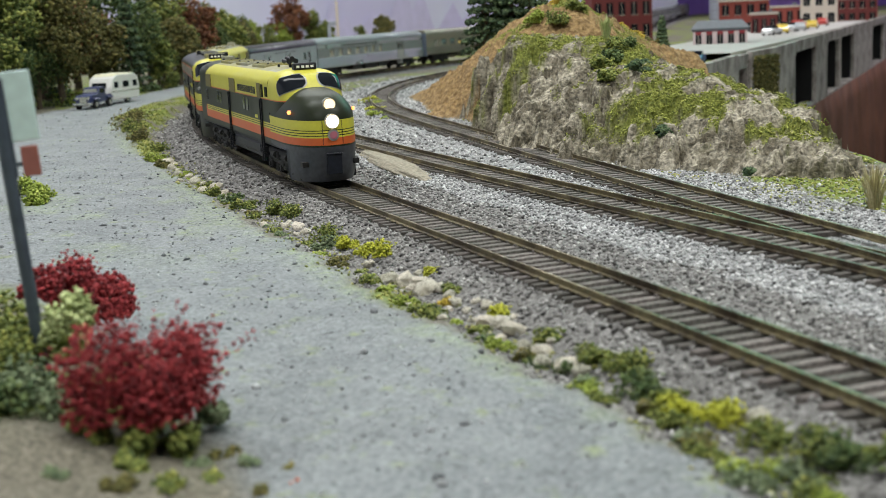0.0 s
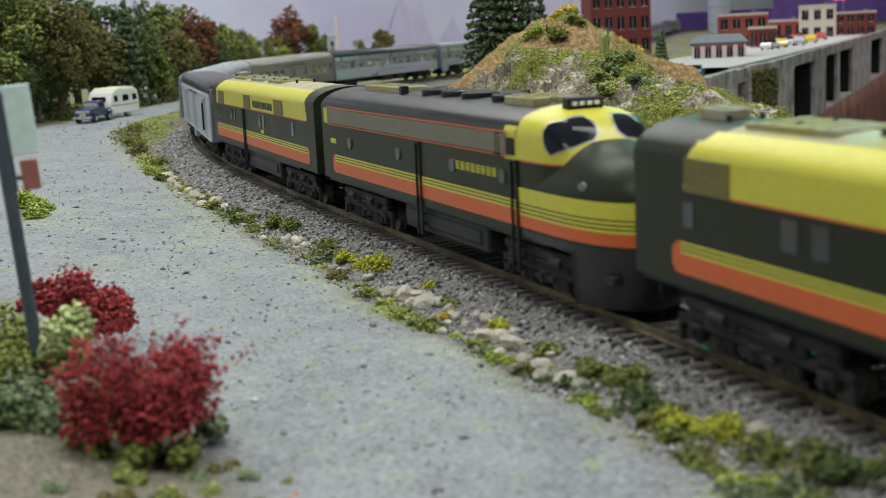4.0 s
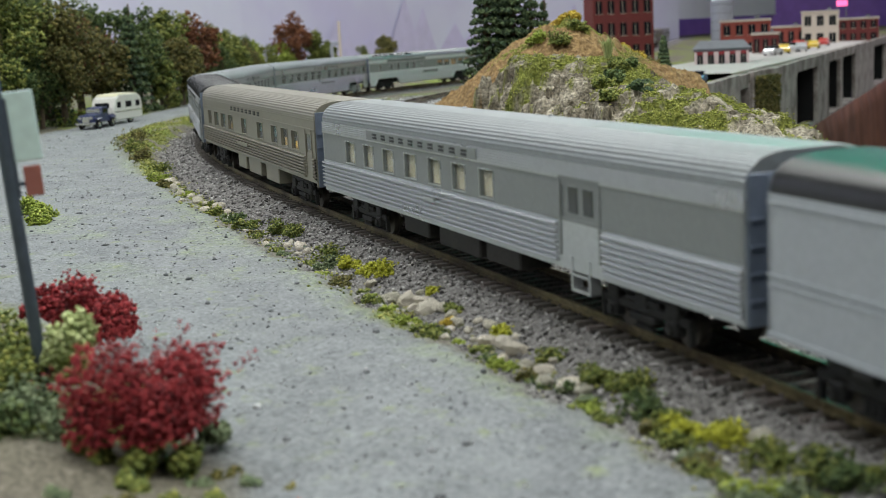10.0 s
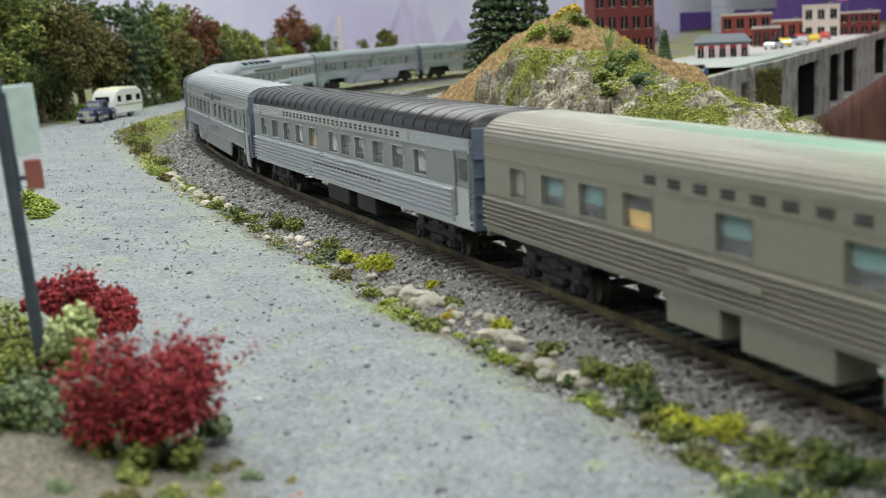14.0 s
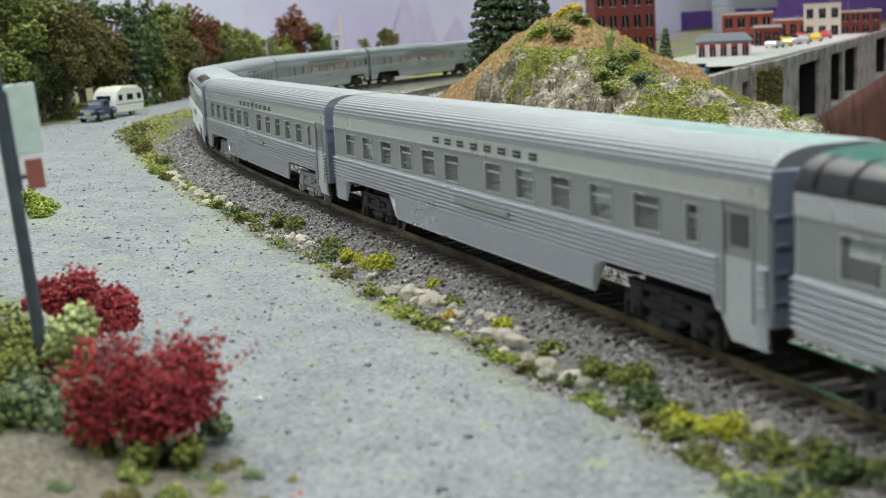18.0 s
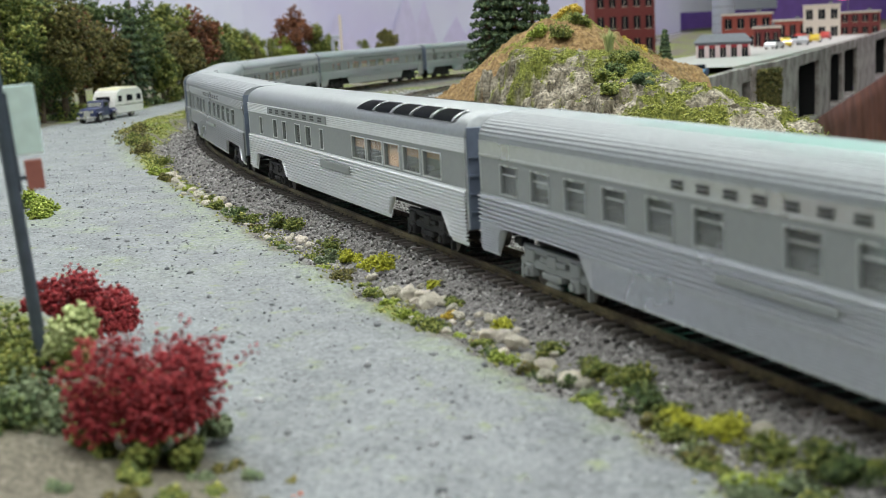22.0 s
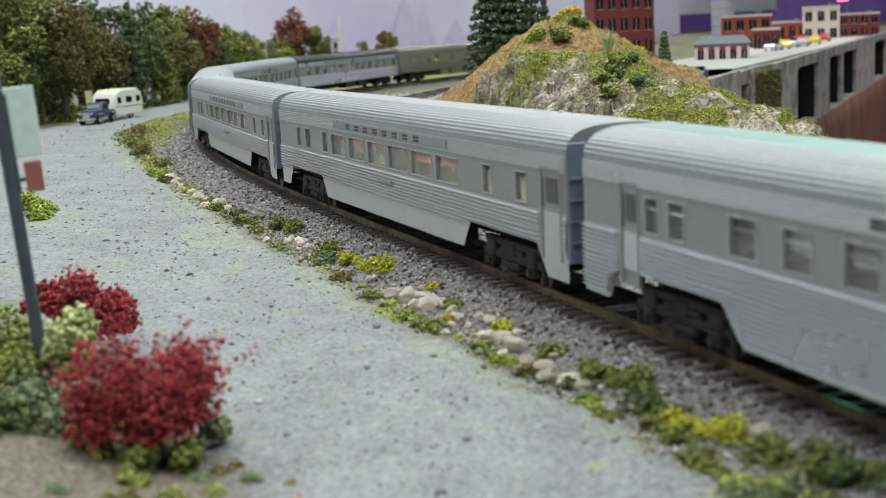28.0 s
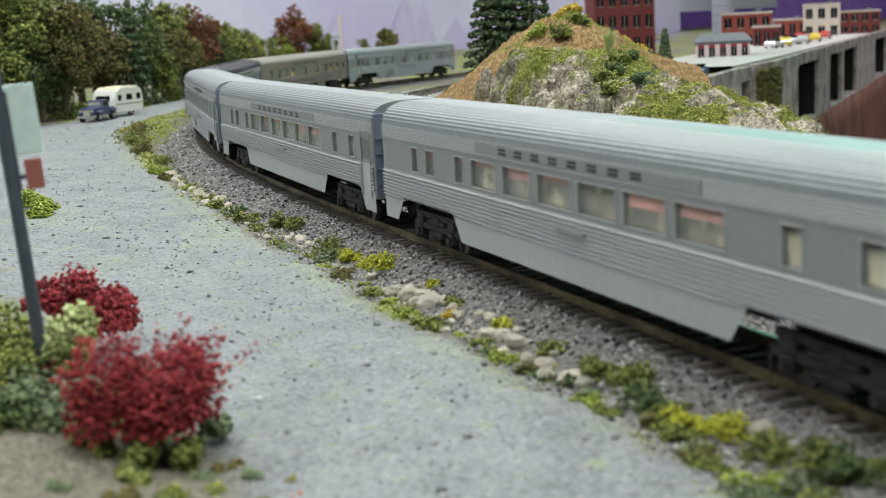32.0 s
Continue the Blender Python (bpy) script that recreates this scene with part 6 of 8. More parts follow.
L_GREEN = leafy("green_foliage", (0.04, 0.065, 0.012), (0.14, 0.18, 0.035), (0.36, 0.37, 0.09))
L_DARK = leafy("dark_green_foliage", (0.02, 0.04, 0.012), (0.07, 0.12, 0.035), (0.2, 0.25, 0.08))
L_FIR = leafy("fir_green_foliage", (0.018, 0.04, 0.02), (0.05, 0.09, 0.04), (0.14, 0.19, 0.08))
L_YELLOW = leafy("yellow_green_foliage", (0.22, 0.24, 0.02), (0.42, 0.43, 0.03), (0.6, 0.6, 0.07))
L_LIME = leafy("lime_green_foliage", (0.12, 0.17, 0.02), (0.25, 0.32, 0.04), (0.42, 0.48, 0.1))
L_RED = leafy("crimson_foliage", (0.1, 0.008, 0.012), (0.3, 0.022, 0.03), (0.48, 0.06, 0.065))
L_RUST = leafy("rust_red_foliage", (0.08, 0.03, 0.015), (0.2, 0.075, 0.035), (0.33, 0.14, 0.06))
L_OLIVE = leafy("olive_foliage", (0.05, 0.05, 0.015), (0.12, 0.12, 0.03), (0.24, 0.2, 0.06))
L_SAGE = leafy("sage_green_foliage", (0.07, 0.1, 0.05), (0.15, 0.2, 0.1), (0.28, 0.33, 0.19))
L_PALE = leafy("pale_green_leaves", (0.3, 0.36, 0.14), (0.42, 0.48, 0.2), (0.55, 0.6, 0.3))
L_STRAW = leafy("straw_grass", (0.3, 0.26, 0.12), (0.45, 0.4, 0.2), (0.6, 0.55, 0.33))
L_GOLD = leafy("golden_foliage", (0.3, 0.2, 0.02), (0.5, 0.36, 0.04), (0.65, 0.5, 0.08))
M_BARK = mat("grey_brown_bark", (0.1, 0.075, 0.05), 0.9, 0, 0.3, 300, 60, 0.5, 0.0005)


def clump_points(rng, n, rx, ry, rz, lumps):
    """Points thick near the skins of a few lumps, with gaps between them."""
    lump = rng.normal(size=(lumps, 3)) * 0.42
    lump[:, 2] = abs(lump[:, 2])
    size = rng.uniform(0.4, 0.75, lumps)
    k = rng.integers(0, lumps, n)
    v = rng.normal(size=(n, 3))
    v /= np.linalg.norm(v, axis=1)[:, None]
    p = lump[k] + v * (size[k] * rng.uniform(0.55, 1.08, n))[:, None]
    p = p * np.array([rx, ry, rz]) * 0.8
    p[:, 2] = abs(p[:, 2])
    return p


def bush_mesh(key, rx, ry, rz, n, leaf, material, seed, lumps=7):
    def make():
        rng = np.random.default_rng(seed)
        return scatter_mesh("bush", clump_points(rng, n, rx, ry, rz, lumps), leaf * rng.uniform(0.6, 1.3, n), rng, material, 0.9, TETRA, TETRA_F)
    return shared(key, make)


def bush(x, y, rx, material, label, rz=0.7, n=420, leaf=0.0007, seed=0, group="", z=None, name="bush", sink=0.001):
    zz = ground_z(x, y) if z is None else z
    me = bush_mesh((material.name, rx, rz, seed, n), rx, rx * 0.85, rx * rz * 1.25, n, leaf, material, seed + 100)
    if rx < 0.0105 or name != "bush":
        return tagged(obj(name, me, None, pose(x, y, zz - sink, 0, 0, seed * 47 % 360)), label, "bush", group)
    ob = tagged(new(name), label, "bush", group)
    ob.matrix_basis = pose(x, y, zz - sink, 0, 0, seed * 47 % 360)
    obj("foliage", me, ob)
    stems = shared(("stems", round(rx, 3)), lambda: stem_mesh(rx, rx * rz))
    obj("stem", stems, ob, pose(0, 0, -0.002), "thin brown stems")
    return ob


def stem_mesh(r, h):
    bm = bmesh.new()
    for k in range(7):
        a = k * 0.9
        limb(bm, (math.cos(a) * r * 0.1, math.sin(a) * r * 0.1, 0), (math.cos(a) * r * 0.55, math.sin(a) * r * 0.55, h * 0.55), r * 0.03, r * 0.012, 5)
    return bm_mesh("stem", bm, M_BARK)


def limb(bm, a, b, r0, r1, seg=6):
    a, b = Vector(a), Vector(b)
    m = Matrix.Translation((a + b) / 2) @ (b - a).to_track_quat("Z", "Y").to_matrix().to_4x4()
    cyl(bm, r0, (b - a).length, m, seg, r1)


def tree_meshes(kind, seed, height, material, n, leaf):
    rng = np.random.default_rng(seed)
    bm = bmesh.new()
    top = (rng.uniform(-0.04, 0.04) * height, rng.uniform(-0.04, 0.04) * height, height * (0.72 if kind == "broad" else 0.97))
    limb(bm, (0, 0, 0), top, height * 0.03, height * 0.008, 8)
    pts = []
    if kind == "broad":
        tips = []
        for k in range(9):
            a, u = k * 2.4 + rng.uniform(-0.4, 0.4), rng.uniform(0.3, 0.72)
            start = (top[0] * u, top[1] * u, height * u * 0.8)
            r = height * rng.uniform(0.16, 0.27) * (1.15 - 0.5 * u)
            tip = (math.cos(a) * r, math.sin(a) * r, height * (u + rng.uniform(0.06, 0.16)))
            limb(bm, start, tip, height * 0.013, height * 0.004, 5)
            tips.append(tip)
        tips += [(0, 0, height * 0.86), (0.02 * height, -0.03 * height, height * 0.72), (0, 0, height * 0.5), (0.05 * height, 0.04 * height, height * 0.34), (-0.07 * height, -0.03 * height, height * 0.3)]
        tips = np.array(tips)
        size = rng.uniform(0.10, 0.17, len(tips)) * height
        k = rng.integers(0, len(tips), n)
        v = rng.normal(size=(n, 3))
        v /= np.linalg.norm(v, axis=1)[:, None]
        pts = tips[k] + v * (size[k] * rng.uniform(0.35, 1.05, n))[:, None]
        pts[:, 2] = np.clip(pts[:, 2], height * 0.08, None)
    else:
        u = rng.uniform(0.0, 1.0, n) ** 0.8
        layer = np.floor(u * 13) / 13
        a = rng.integers(0, 9, n) * 0.7 + layer * 5.0 + rng.normal(size=n) * 0.13
        r = (1.0 - layer) * 0.2 * height * np.sqrt(rng.uniform(0.02, 1, n))
        z = height * (0.12 + 0.86 * layer) - r * 0.32 + rng.normal(size=n) * 0.01 * height
        pts = np.stack([np.cos(a) * r, np.sin(a) * r, z], -1)
        for lay in range(10):
            for q in range(4):
                aa, zz, rr = q * 1.57 + lay * 0.9, height * (0.12 + 0.08 * lay), 0.16 * height * (1 - lay / 11)
                limb(bm, (0, 0, zz), (math.cos(aa) * rr, math.sin(aa) * rr, zz - rr * 0.25), height * 0.007, height * 0.002, 4)
    crown = scatter_mesh("crown", pts, leaf * rng.uniform(0.6, 1.35, n), rng, material, 0.85, TETRA, TETRA_F)
    return bm_mesh("trunk", bm, M_BARK), crown


def tree(x, y, height, kind, material, label, variant=0, n=1500, leaf=0.0021, z=None, group="trees at the edge of the layout"):
    base = 0.14 if kind == "broad" else 0.15
    trunk, crown = shared(("tree", kind, material.name, variant, n, leaf), lambda: tree_meshes(kind, variant * 13 + 7, base, material, n, leaf * base / height))
    zz = (ground_z(x, y) if z is None else z) - 0.002
    s = height / base
    t = tagged(new("tree" if kind == "broad" else "fir_tree"), label, "tree", group)
    t.matrix_basis = pose(x, y, zz, 0, 0, (x * 7919 + y * 104729) % 360) @ Matrix.Diagonal((s, s, s, 1))
    obj("trunk", trunk, t, None, "thin brown trunk with limbs")
    obj("crown", crown, t, None, "loose crown of small foliage clumps")
    return t


def spiky(x, y, r, h, material, z, seed):
    """Thin upright twigs with leaves that break a shrub's outline."""
    rng = np.random.default_rng(seed)
    pts = []
    for k in range(46):
        a, t = rng.uniform(0, 6.28), rng.uniform(0.2, 1.0)
        u = np.linspace(0.3, 1.0, 14)[:, None]
        tip = np.array([math.cos(a) * r * t * 1.15, math.sin(a) * r * t * 0.9, h * (1.05 - 0.5 * t) * rng.uniform(0.8, 1.1)])
        pts.append(u * tip + rng.normal(size=(14, 3)) * 0.0006)
    pts = np.concatenate(pts)
    me = scatter_mesh("twig_spray", pts, 0.0006 * rng.uniform(0.5, 1.2, len(pts)), rng, material, 0.9, TETRA, TETRA_F)
    host = [o for o in bpy.data.objects if o.name.startswith("bush") and o.parent is None][-1]
    return obj("twig_spray", me, host, host.matrix_basis.inverted() @ pose(x, y, z), "thin upright red twigs")


# trees on the left and before the backdrop
BROAD = [
    (-0.475, 1.43, 0.185, L_GREEN, "tall green foam tree beside the gravel road"), (-0.52, 1.50, 0.20, L_DARK, "tall dark green foam tree beside the gravel road"), (-0.435, 1.50, 0.150, L_OLIVE, "olive green foam tree beside the gravel road"),
    (-0.54, 1.38, 0.19, L_DARK, "dark green foam tree beside the gravel road"), (-0.60, 1.60, 0.21, L_GREEN, "tall green foam tree beside the gravel road"), (-0.50, 1.58, 0.16, L_DARK, "dark green foam tree beside the gravel road"),
    (-0.462, 1.41, 0.09, L_DARK, "low dark green tree beside the parked truck"), (-0.455, 1.47, 0.11, L_DARK, "dark green tree behind the parked truck"),
    (-0.475, 1.72, 0.135, L_RUST, "rust brown autumn tree behind the caravan"), (-0.50, 1.80, 0.165, L_DARK, "dark green tree behind the caravan"), (-0.45, 1.82, 0.150, L_DARK, "dark green tree behind the caravan"),
    (-0.44, 1.70, 0.115, L_OLIVE, "olive tree behind the caravan"), (-0.41, 1.78, 0.125, L_DARK, "dark green tree behind the caravan"), (-0.40, 1.92, 0.150, L_GREEN, "green tree at the bend of the road"),
    (-0.385, 1.80, 0.085, L_GREEN, "low green tree at the bend of the road"), (-0.43, 1.95, 0.155, L_DARK, "dark green tree at the bend of the road"), (-0.365, 1.86, 0.105, L_OLIVE, "olive tree at the bend of the road"),
    (-0.385, 2.05, 0.140, L_RUST, "orange and green autumn tree at the bend of the road"), (-0.375, 2.2, 0.120, L_GREEN, "green tree at the bend of the road"), (-0.345, 2.1, 0.09, L_DARK, "dark low tree at the bend of the road"),
    (-0.36, 2.35, 0.10, L_GREEN, "green tree behind the track curve"), (-0.40, 2.3, 0.13, L_DARK, "dark green tree behind the track curve"), (-0.42, 2.6, 0.115, L_GREEN, "green tree behind the track curve"),
    (-0.37, 2.55, 0.095, L_OLIVE, "olive tree behind the track curve"), (-0.40, 2.75, 0.105, L_DARK, "dark tree behind the track curve"), (-0.36, 2.85, 0.085, L_GREEN, "green tree behind the track curve"),
    (-0.32, 3.02, 0.150, L_RUST, "rust red autumn tree behind the track curve"), (-0.275, 3.05, 0.110, L_GREEN, "green tree behind the track curve"), (-0.345, 3.0, 0.085, L_LIME, "light green tree behind the track curve"),
    (-0.25, 3.1, 0.080, L_GREEN, "green tree behind the track curve"), (-0.115, 3.15, 0.088, L_OLIVE, "small round olive tree behind the track"), (-0.17, 3.2, 0.068, L_GREEN, "small green tree behind the track"),
    (-0.43, 3.1, 0.09, L_LIME, "light green tree behind the track curve"), (-0.30, 3.25, 0.075, L_DARK, "dark low tree behind the track"), (-0.56, 1.75, 0.18, L_DARK, "dark green tree at the backdrop"), (-0.66, 1.8, 0.21, L_GREEN, "green tree at the backdrop"),
]
for i, (x, y, h, m, lab) in enumerate(BROAD):
    big = y < 1.62
    tree(x, y, h, "broad", m, lab, i % 3 + (10 if big else 0), 4200 if big else 1800, 0.0022 if big else 0.0027)
for x, y, h in ((-0.405, 1.72, 0.152), (-0.505, 1.66, 0.17)):
    tree(x, y, h, "fir", L_FIR, "dark slender fir tree behind the caravan", 1, 2200, 0.0022)


def hill_z(x, y):
    z, h, crag, moss = hill_surface(np.array([x]), np.array([y]))
    return max(float(z[0]) if h[0] > 0.0005 else -1.0, ground_z(x, y))


for x, y, h, v in ((0.052, 1.20, 0.13, 1), (0.066, 1.22, 0.15, 2), (0.078, 1.20, 0.14, 1), (0.095, 1.20, 0.13, 2), (0.108, 1.22, 0.12, 1)):
    tree(x, y, h, "fir", L_FIR, "dense dark fir tree on the slope behind the rock hill", v, 5200, 0.0015, hill_z(x, y) - 0.004, "firs on the rock hill")
tree(0.2265, 1.245, 0.052, "fir", L_FIR, "small dark fir tree above the tan slope", 1, 2200, 0.0016, hill_z(0.2265, 1.245) - 0.003, "firs on the rock hill")
bush(0.100, 1.23, 0.035, L_DARK, "dark green shrub between the firs", 0.8, 900, 0.0016, 3, z=hill_z(0.1, 1.23))

# shrubs in the ground cover along the far road
rng_s = random.Random(11)
for k in range(26):
    y = rng_s.uniform(1.5, 2.5)
    x = road_far_edge(y) - rng_s.uniform(0.005, 0.06)
    bush(x, y, rng_s.uniform(0.012, 0.026), rng_s.choice([L_GREEN, L_LIME, L_OLIVE, L_DARK, L_GREEN]), "low foam shrub at the far edge of the road", 0.8, 380, 0.0016, k % 5, "shrubs along the far road")
for k in range(16):
    y = rng_s.uniform(1.38, 1.7)
    bush(-0.475 - rng_s.uniform(0.0, 0.08), y, rng_s.uniform(0.014, 0.03), rng_s.choice([L_DARK, L_OLIVE, L_GREEN]), "dark foam shrub at the foot of the trees", 0.9, 420, 0.0015, k % 5 + 5, "shrubs under the trees")

# clumps along the verge between road and ballast
VERGE = [(-0.268, 1.13, 0.017, L_OLIVE), (-0.255, 1.06, 0.017, L_OLIVE), (-0.235, 1.0, 0.014, L_GREEN), (-0.222, 0.95, 0.013, L_OLIVE), (-0.20, 0.905, 0.011, L_GREEN), (-0.185, 0.84, 0.009, L_LIME), (-0.172, 0.80, 0.008, L_OLIVE),
         (-0.118, 0.655, 0.008, L_GREEN), (-0.104, 0.632, 0.007, L_DARK), (-0.093, 0.605, 0.008, L_GREEN), (-0.071, 0.575, 0.0095, L_GREEN), (-0.066, 0.562, 0.007, L_GREEN), (-0.046, 0.505, 0.0085, L_GREEN), (-0.042, 0.492, 0.006, L_SAGE),
         (-0.034, 0.478, 0.0065, L_YELLOW), (-0.028, 0.465, 0.006, L_YELLOW), (-0.022, 0.455, 0.0078, L_YELLOW), (-0.003, 0.415, 0.0035, L_YELLOW), (0.004, 0.388, 0.004, L_GREEN), (0.001, 0.380, 0.0035, L_GOLD), (0.0165, 0.356, 0.0045, L_YELLOW),
         (0.025, 0.334, 0.0055, L_GREEN), (0.036, 0.307, 0.0065, L_GREEN), (0.041, 0.298, 0.0075, L_GREEN), (0.0415, 0.284, 0.0075, L_DARK), (0.046, 0.276, 0.0055, L_GREEN), (0.049, 0.2665, 0.0062, L_YELLOW), (0.054, 0.259, 0.0066, L_YELLOW),
         (0.060, 0.244, 0.007, L_GREEN), (0.067, 0.236, 0.008, L_GREEN), (0.072, 0.226, 0.008, L_DARK), (0.079, 0.222, 0.008, L_GREEN), (0.061, 0.226, 0.007, L_SAGE), (0.087, 0.212, 0.009, L_GREEN), (0.0, 0.362, 0.003, L_SAGE)]
for i, (x, y, r, m) in enumerate(VERGE):
    if y < 0.34:
        x, y = x + 0.0028, y - 0.0075
    bush(x, y, r, m, m.name.replace("_foliage", "").replace("_", " ") + " foam clump on the verge of the road", 0.62, 620 if y < 0.6 else 420, 0.00055 if y < 0.6 else 0.0008, i % 4, "foam clumps along the verge")

# denser low clumps that close the gaps of the verge
rng_v = random.Random(31)
for k in range(58):
    y = 0.205 + 0.6 * (k / 58) ** 1.5
    x = float(road_edge(y)) + rng_v.uniform(0.003, 0.012 if y < 0.33 else 0.009)
    m = rng_v.choice([L_GREEN, L_SAGE, L_OLIVE, L_GREEN, L_LIME, L_DARK] if y < 0.34 else [L_GREEN, L_OLIVE, L_LIME, L_SAGE])
    bush(x, y, rng_v.choice([0.0045, 0.0055, 0.0065]) if y < 0.33 else rng_v.choice([0.003, 0.004, 0.0055]), m, m.name.replace("_foliage", "").replace("_", " ") + " foam clump on the verge of the road", 0.55, 420, 0.00055, k % 3, "foam clumps along the verge")

# the near left corner
bush(-0.0639, 0.262, 0.0190, L_RED, "crimson bushy shrub on the near dirt bank", 0.84, 5600, 0.00062, 1, z=-0.0012, sink=0.0)
spiky(-0.0639, 0.262, 0.022, 0.024, L_RED, -0.0012, 7)
bush(-0.0955, 0.345, 0.0175, L_RED, "crimson shrub beside the sign post", 0.7, 2600, 0.0007, 2, z=0.0008, sink=0.0)
bush(-0.110, 0.352, 0.0100, L_RED, "crimson shrub beside the sign post", 0.7, 1500, 0.0007, 4, z=0.005, sink=0.0)
bush(-0.0925, 0.300, 0.0108, L_PALE, "pale green leafy clump at the sign's foot", 1.1, 1600, 0.0010, 3, z=0.0012)
for i, (x, y, r, m, z) in enumerate([(-0.104, 0.295, 0.011, L_GREEN, 0.0), (-0.1, 0.275, 0.014, L_SAGE, -0.004), (-0.088, 0.266, 0.0125, L_SAGE, -0.004), (-0.096, 0.260, 0.011, L_DARK, -0.004), (-0.11, 0.262, 0.013, L_GREEN, -0.003), (-0.083, 0.273, 0.007, L_DARK, -0.004), (-0.074, 0.252, 0.0065, L_GREEN, -0.005), (-0.064, 0.248, 0.006, L_GREEN, -0.006),
                                  (-0.066, 0.262, 0.0055, L_GREEN, -0.005), (-0.079, 0.262, 0.005, L_GREEN, -0.005), (-0.062, 0.236, 0.0045, L_GREEN, -0.007), (-0.056, 0.252, 0.006, L_GREEN, -0.008), (-0.115, 0.315, 0.012, L_GREEN, 0.002), (-0.052, 0.268, 0.004, L_SAGE, -0.006)]):
    bush(x, y, r, m, "blurred green ground shrub on the near dirt bank", 0.8, 700, 0.0008, i % 4, "shrubs on the near bank", z=z)
for i, (x, y, r) in enumerate([(-0.214, 0.67, 0.010), (-0.208, 0.652, 0.007), (-0.222, 0.69, 0.011)]):
    bush(x, y, r, L_LIME, "bright green grass clump at the road side", 0.8, 600, 0.0009, i, "grass clumps at the road side")

for i, (x, y, r, m) in enumerate([(-0.0545, 0.226, 0.0042, L_GREEN), (-0.0465, 0.252, 0.0045, L_OLIVE), (-0.0405, 0.245, 0.0032, L_SAGE), (-0.037, 0.23, 0.0026, L_OLIVE), (-0.048, 0.236, 0.003, L_GREEN), (-0.062, 0.224, 0.004, L_OLIVE), (-0.075, 0.229, 0.004, L_SAGE),
                                  (-0.043, 0.222, 0.0024, L_GREEN), (-0.033, 0.241, 0.002, L_OLIVE), (-0.0515, 0.245, 0.0034, L_SAGE)]):
    bush(x, y, r, m, "small olive green tuft on the near dirt bank", 0.5, 320, 0.0006, i % 4, "tufts on the near dirt bank")
# moss and shrubs on the hill
for k, (x, y, r, m) in enumerate([(0.121, 0.825, 0.010, L_GREEN), (0.114, 0.80, 0.009, L_DARK), (0.108, 0.785, 0.009, L_GREEN), (0.128, 0.83, 0.008, L_DARK), (0.160, 1.07, 0.009, L_GOLD), (0.176, 1.1, 0.011, L_GOLD), (0.20, 1.15, 0.011, L_OLIVE), (0.118, 0.74, 0.006, L_FIR), (0.133, 0.79, 0.007, L_FIR), (0.101, 0.735, 0.007, L_GREEN), (0.128, 0.742, 0.007, L_FIR),
                                  (0.104, 1.01, 0.010, L_GOLD), (0.112, 1.0, 0.008, L_GOLD), (0.098, 0.975, 0.012, L_GREEN), (0.115, 0.985, 0.010, L_GREEN), (0.082, 0.99, 0.010, L_LIME), (0.12, 0.66, 0.006, L_FIR), (0.150, 0.60, 0.004, L_FIR)]):
    bush(x, y, r, m, "foam shrub on the rock hill", 0.7, 700, 0.001, k % 4, "shrubs on the rock hill", z=hill_z(x, y))


def moss_cover():
    rng = np.random.default_rng(77)
    n = 420000
    x, y = rng.uniform(0.0, 0.23, n), rng.uniform(0.5, 1.15, n)
    z, h, crag, moss = hill_surface(x, y)
    ok = (rng.uniform(0, 1, n) < moss * np.where(crag > 0.5, 0.7, 0.5)) & (h > 0.004) & (x < right_edge(y) - 0.006)
    me = scatter_mesh("moss", np.stack([x, y, z + 0.0006], -1)[ok], 0.00046 * rng.uniform(0.5, 1.5, ok.sum()), rng, leafy("moss_foam", (0.085, 0.11, 0.015), (0.27, 0.3, 0.048), (0.47, 0.48, 0.12)), 0.8, TETRA, TETRA_F)
    tagged(obj("moss", me), "yellow-green foam moss over the rocks", "moss", kind="stuff")


moss_cover()


def ground_turf():
    rng = np.random.default_rng(78)
    n = 150000
    x, y = rng.uniform(-0.33, 0.23, n), rng.uniform(0.16, 1.5, n)
    z, road, ballast, yard, green, d1, d2, d3 = ground_parts(x, y)
    strip = np.exp(-((x - road_edge(y) - 0.007) / 0.007) ** 2) * (d1 > 0.03)
    foot = smooth(0.02 - abs(d3) + 0.03, 0, 0.02) * (d3 < -0.034) * (y < 1.1)
    lawn = smooth(0.026 - np.hypot((x - 0.168) * 0.75, (y - 0.545) * 0.95), 0, 0.008) + smooth(0.018 - np.hypot(x - 0.192, y - 0.535), 0, 0.006)
    share = np.clip(1.2 * lawn + green * 0.9 * (1 - road) + 0.9 * strip * (fbm(x, y, 90, 33, 3) > 0.46) + 0.8 * foot * (fbm(x, y, 80, 34, 3) > 0.47), 0, 1)
    ok = (rng.uniform(0, 1, n) < share) & (x < right_edge(y) - 0.003) & (abs(d1) > 0.028) & (abs(d2) > 0.02) & (abs(d3) > 0.02)
    me = scatter_mesh("turf", np.stack([x, y, z + 0.0003], -1)[ok], np.where(y[ok] < 0.6, 0.00065, 0.001) * rng.uniform(0.5, 1.3, ok.sum()), rng, leafy("turf_foam", (0.08, 0.1, 0.015), (0.22, 0.25, 0.04), (0.48, 0.46, 0.16)), 0.8, TETRA, TETRA_F)
    tagged(obj("turf", me), "scattered green and straw ground foam", "turf", kind="stuff")


ground_turf()


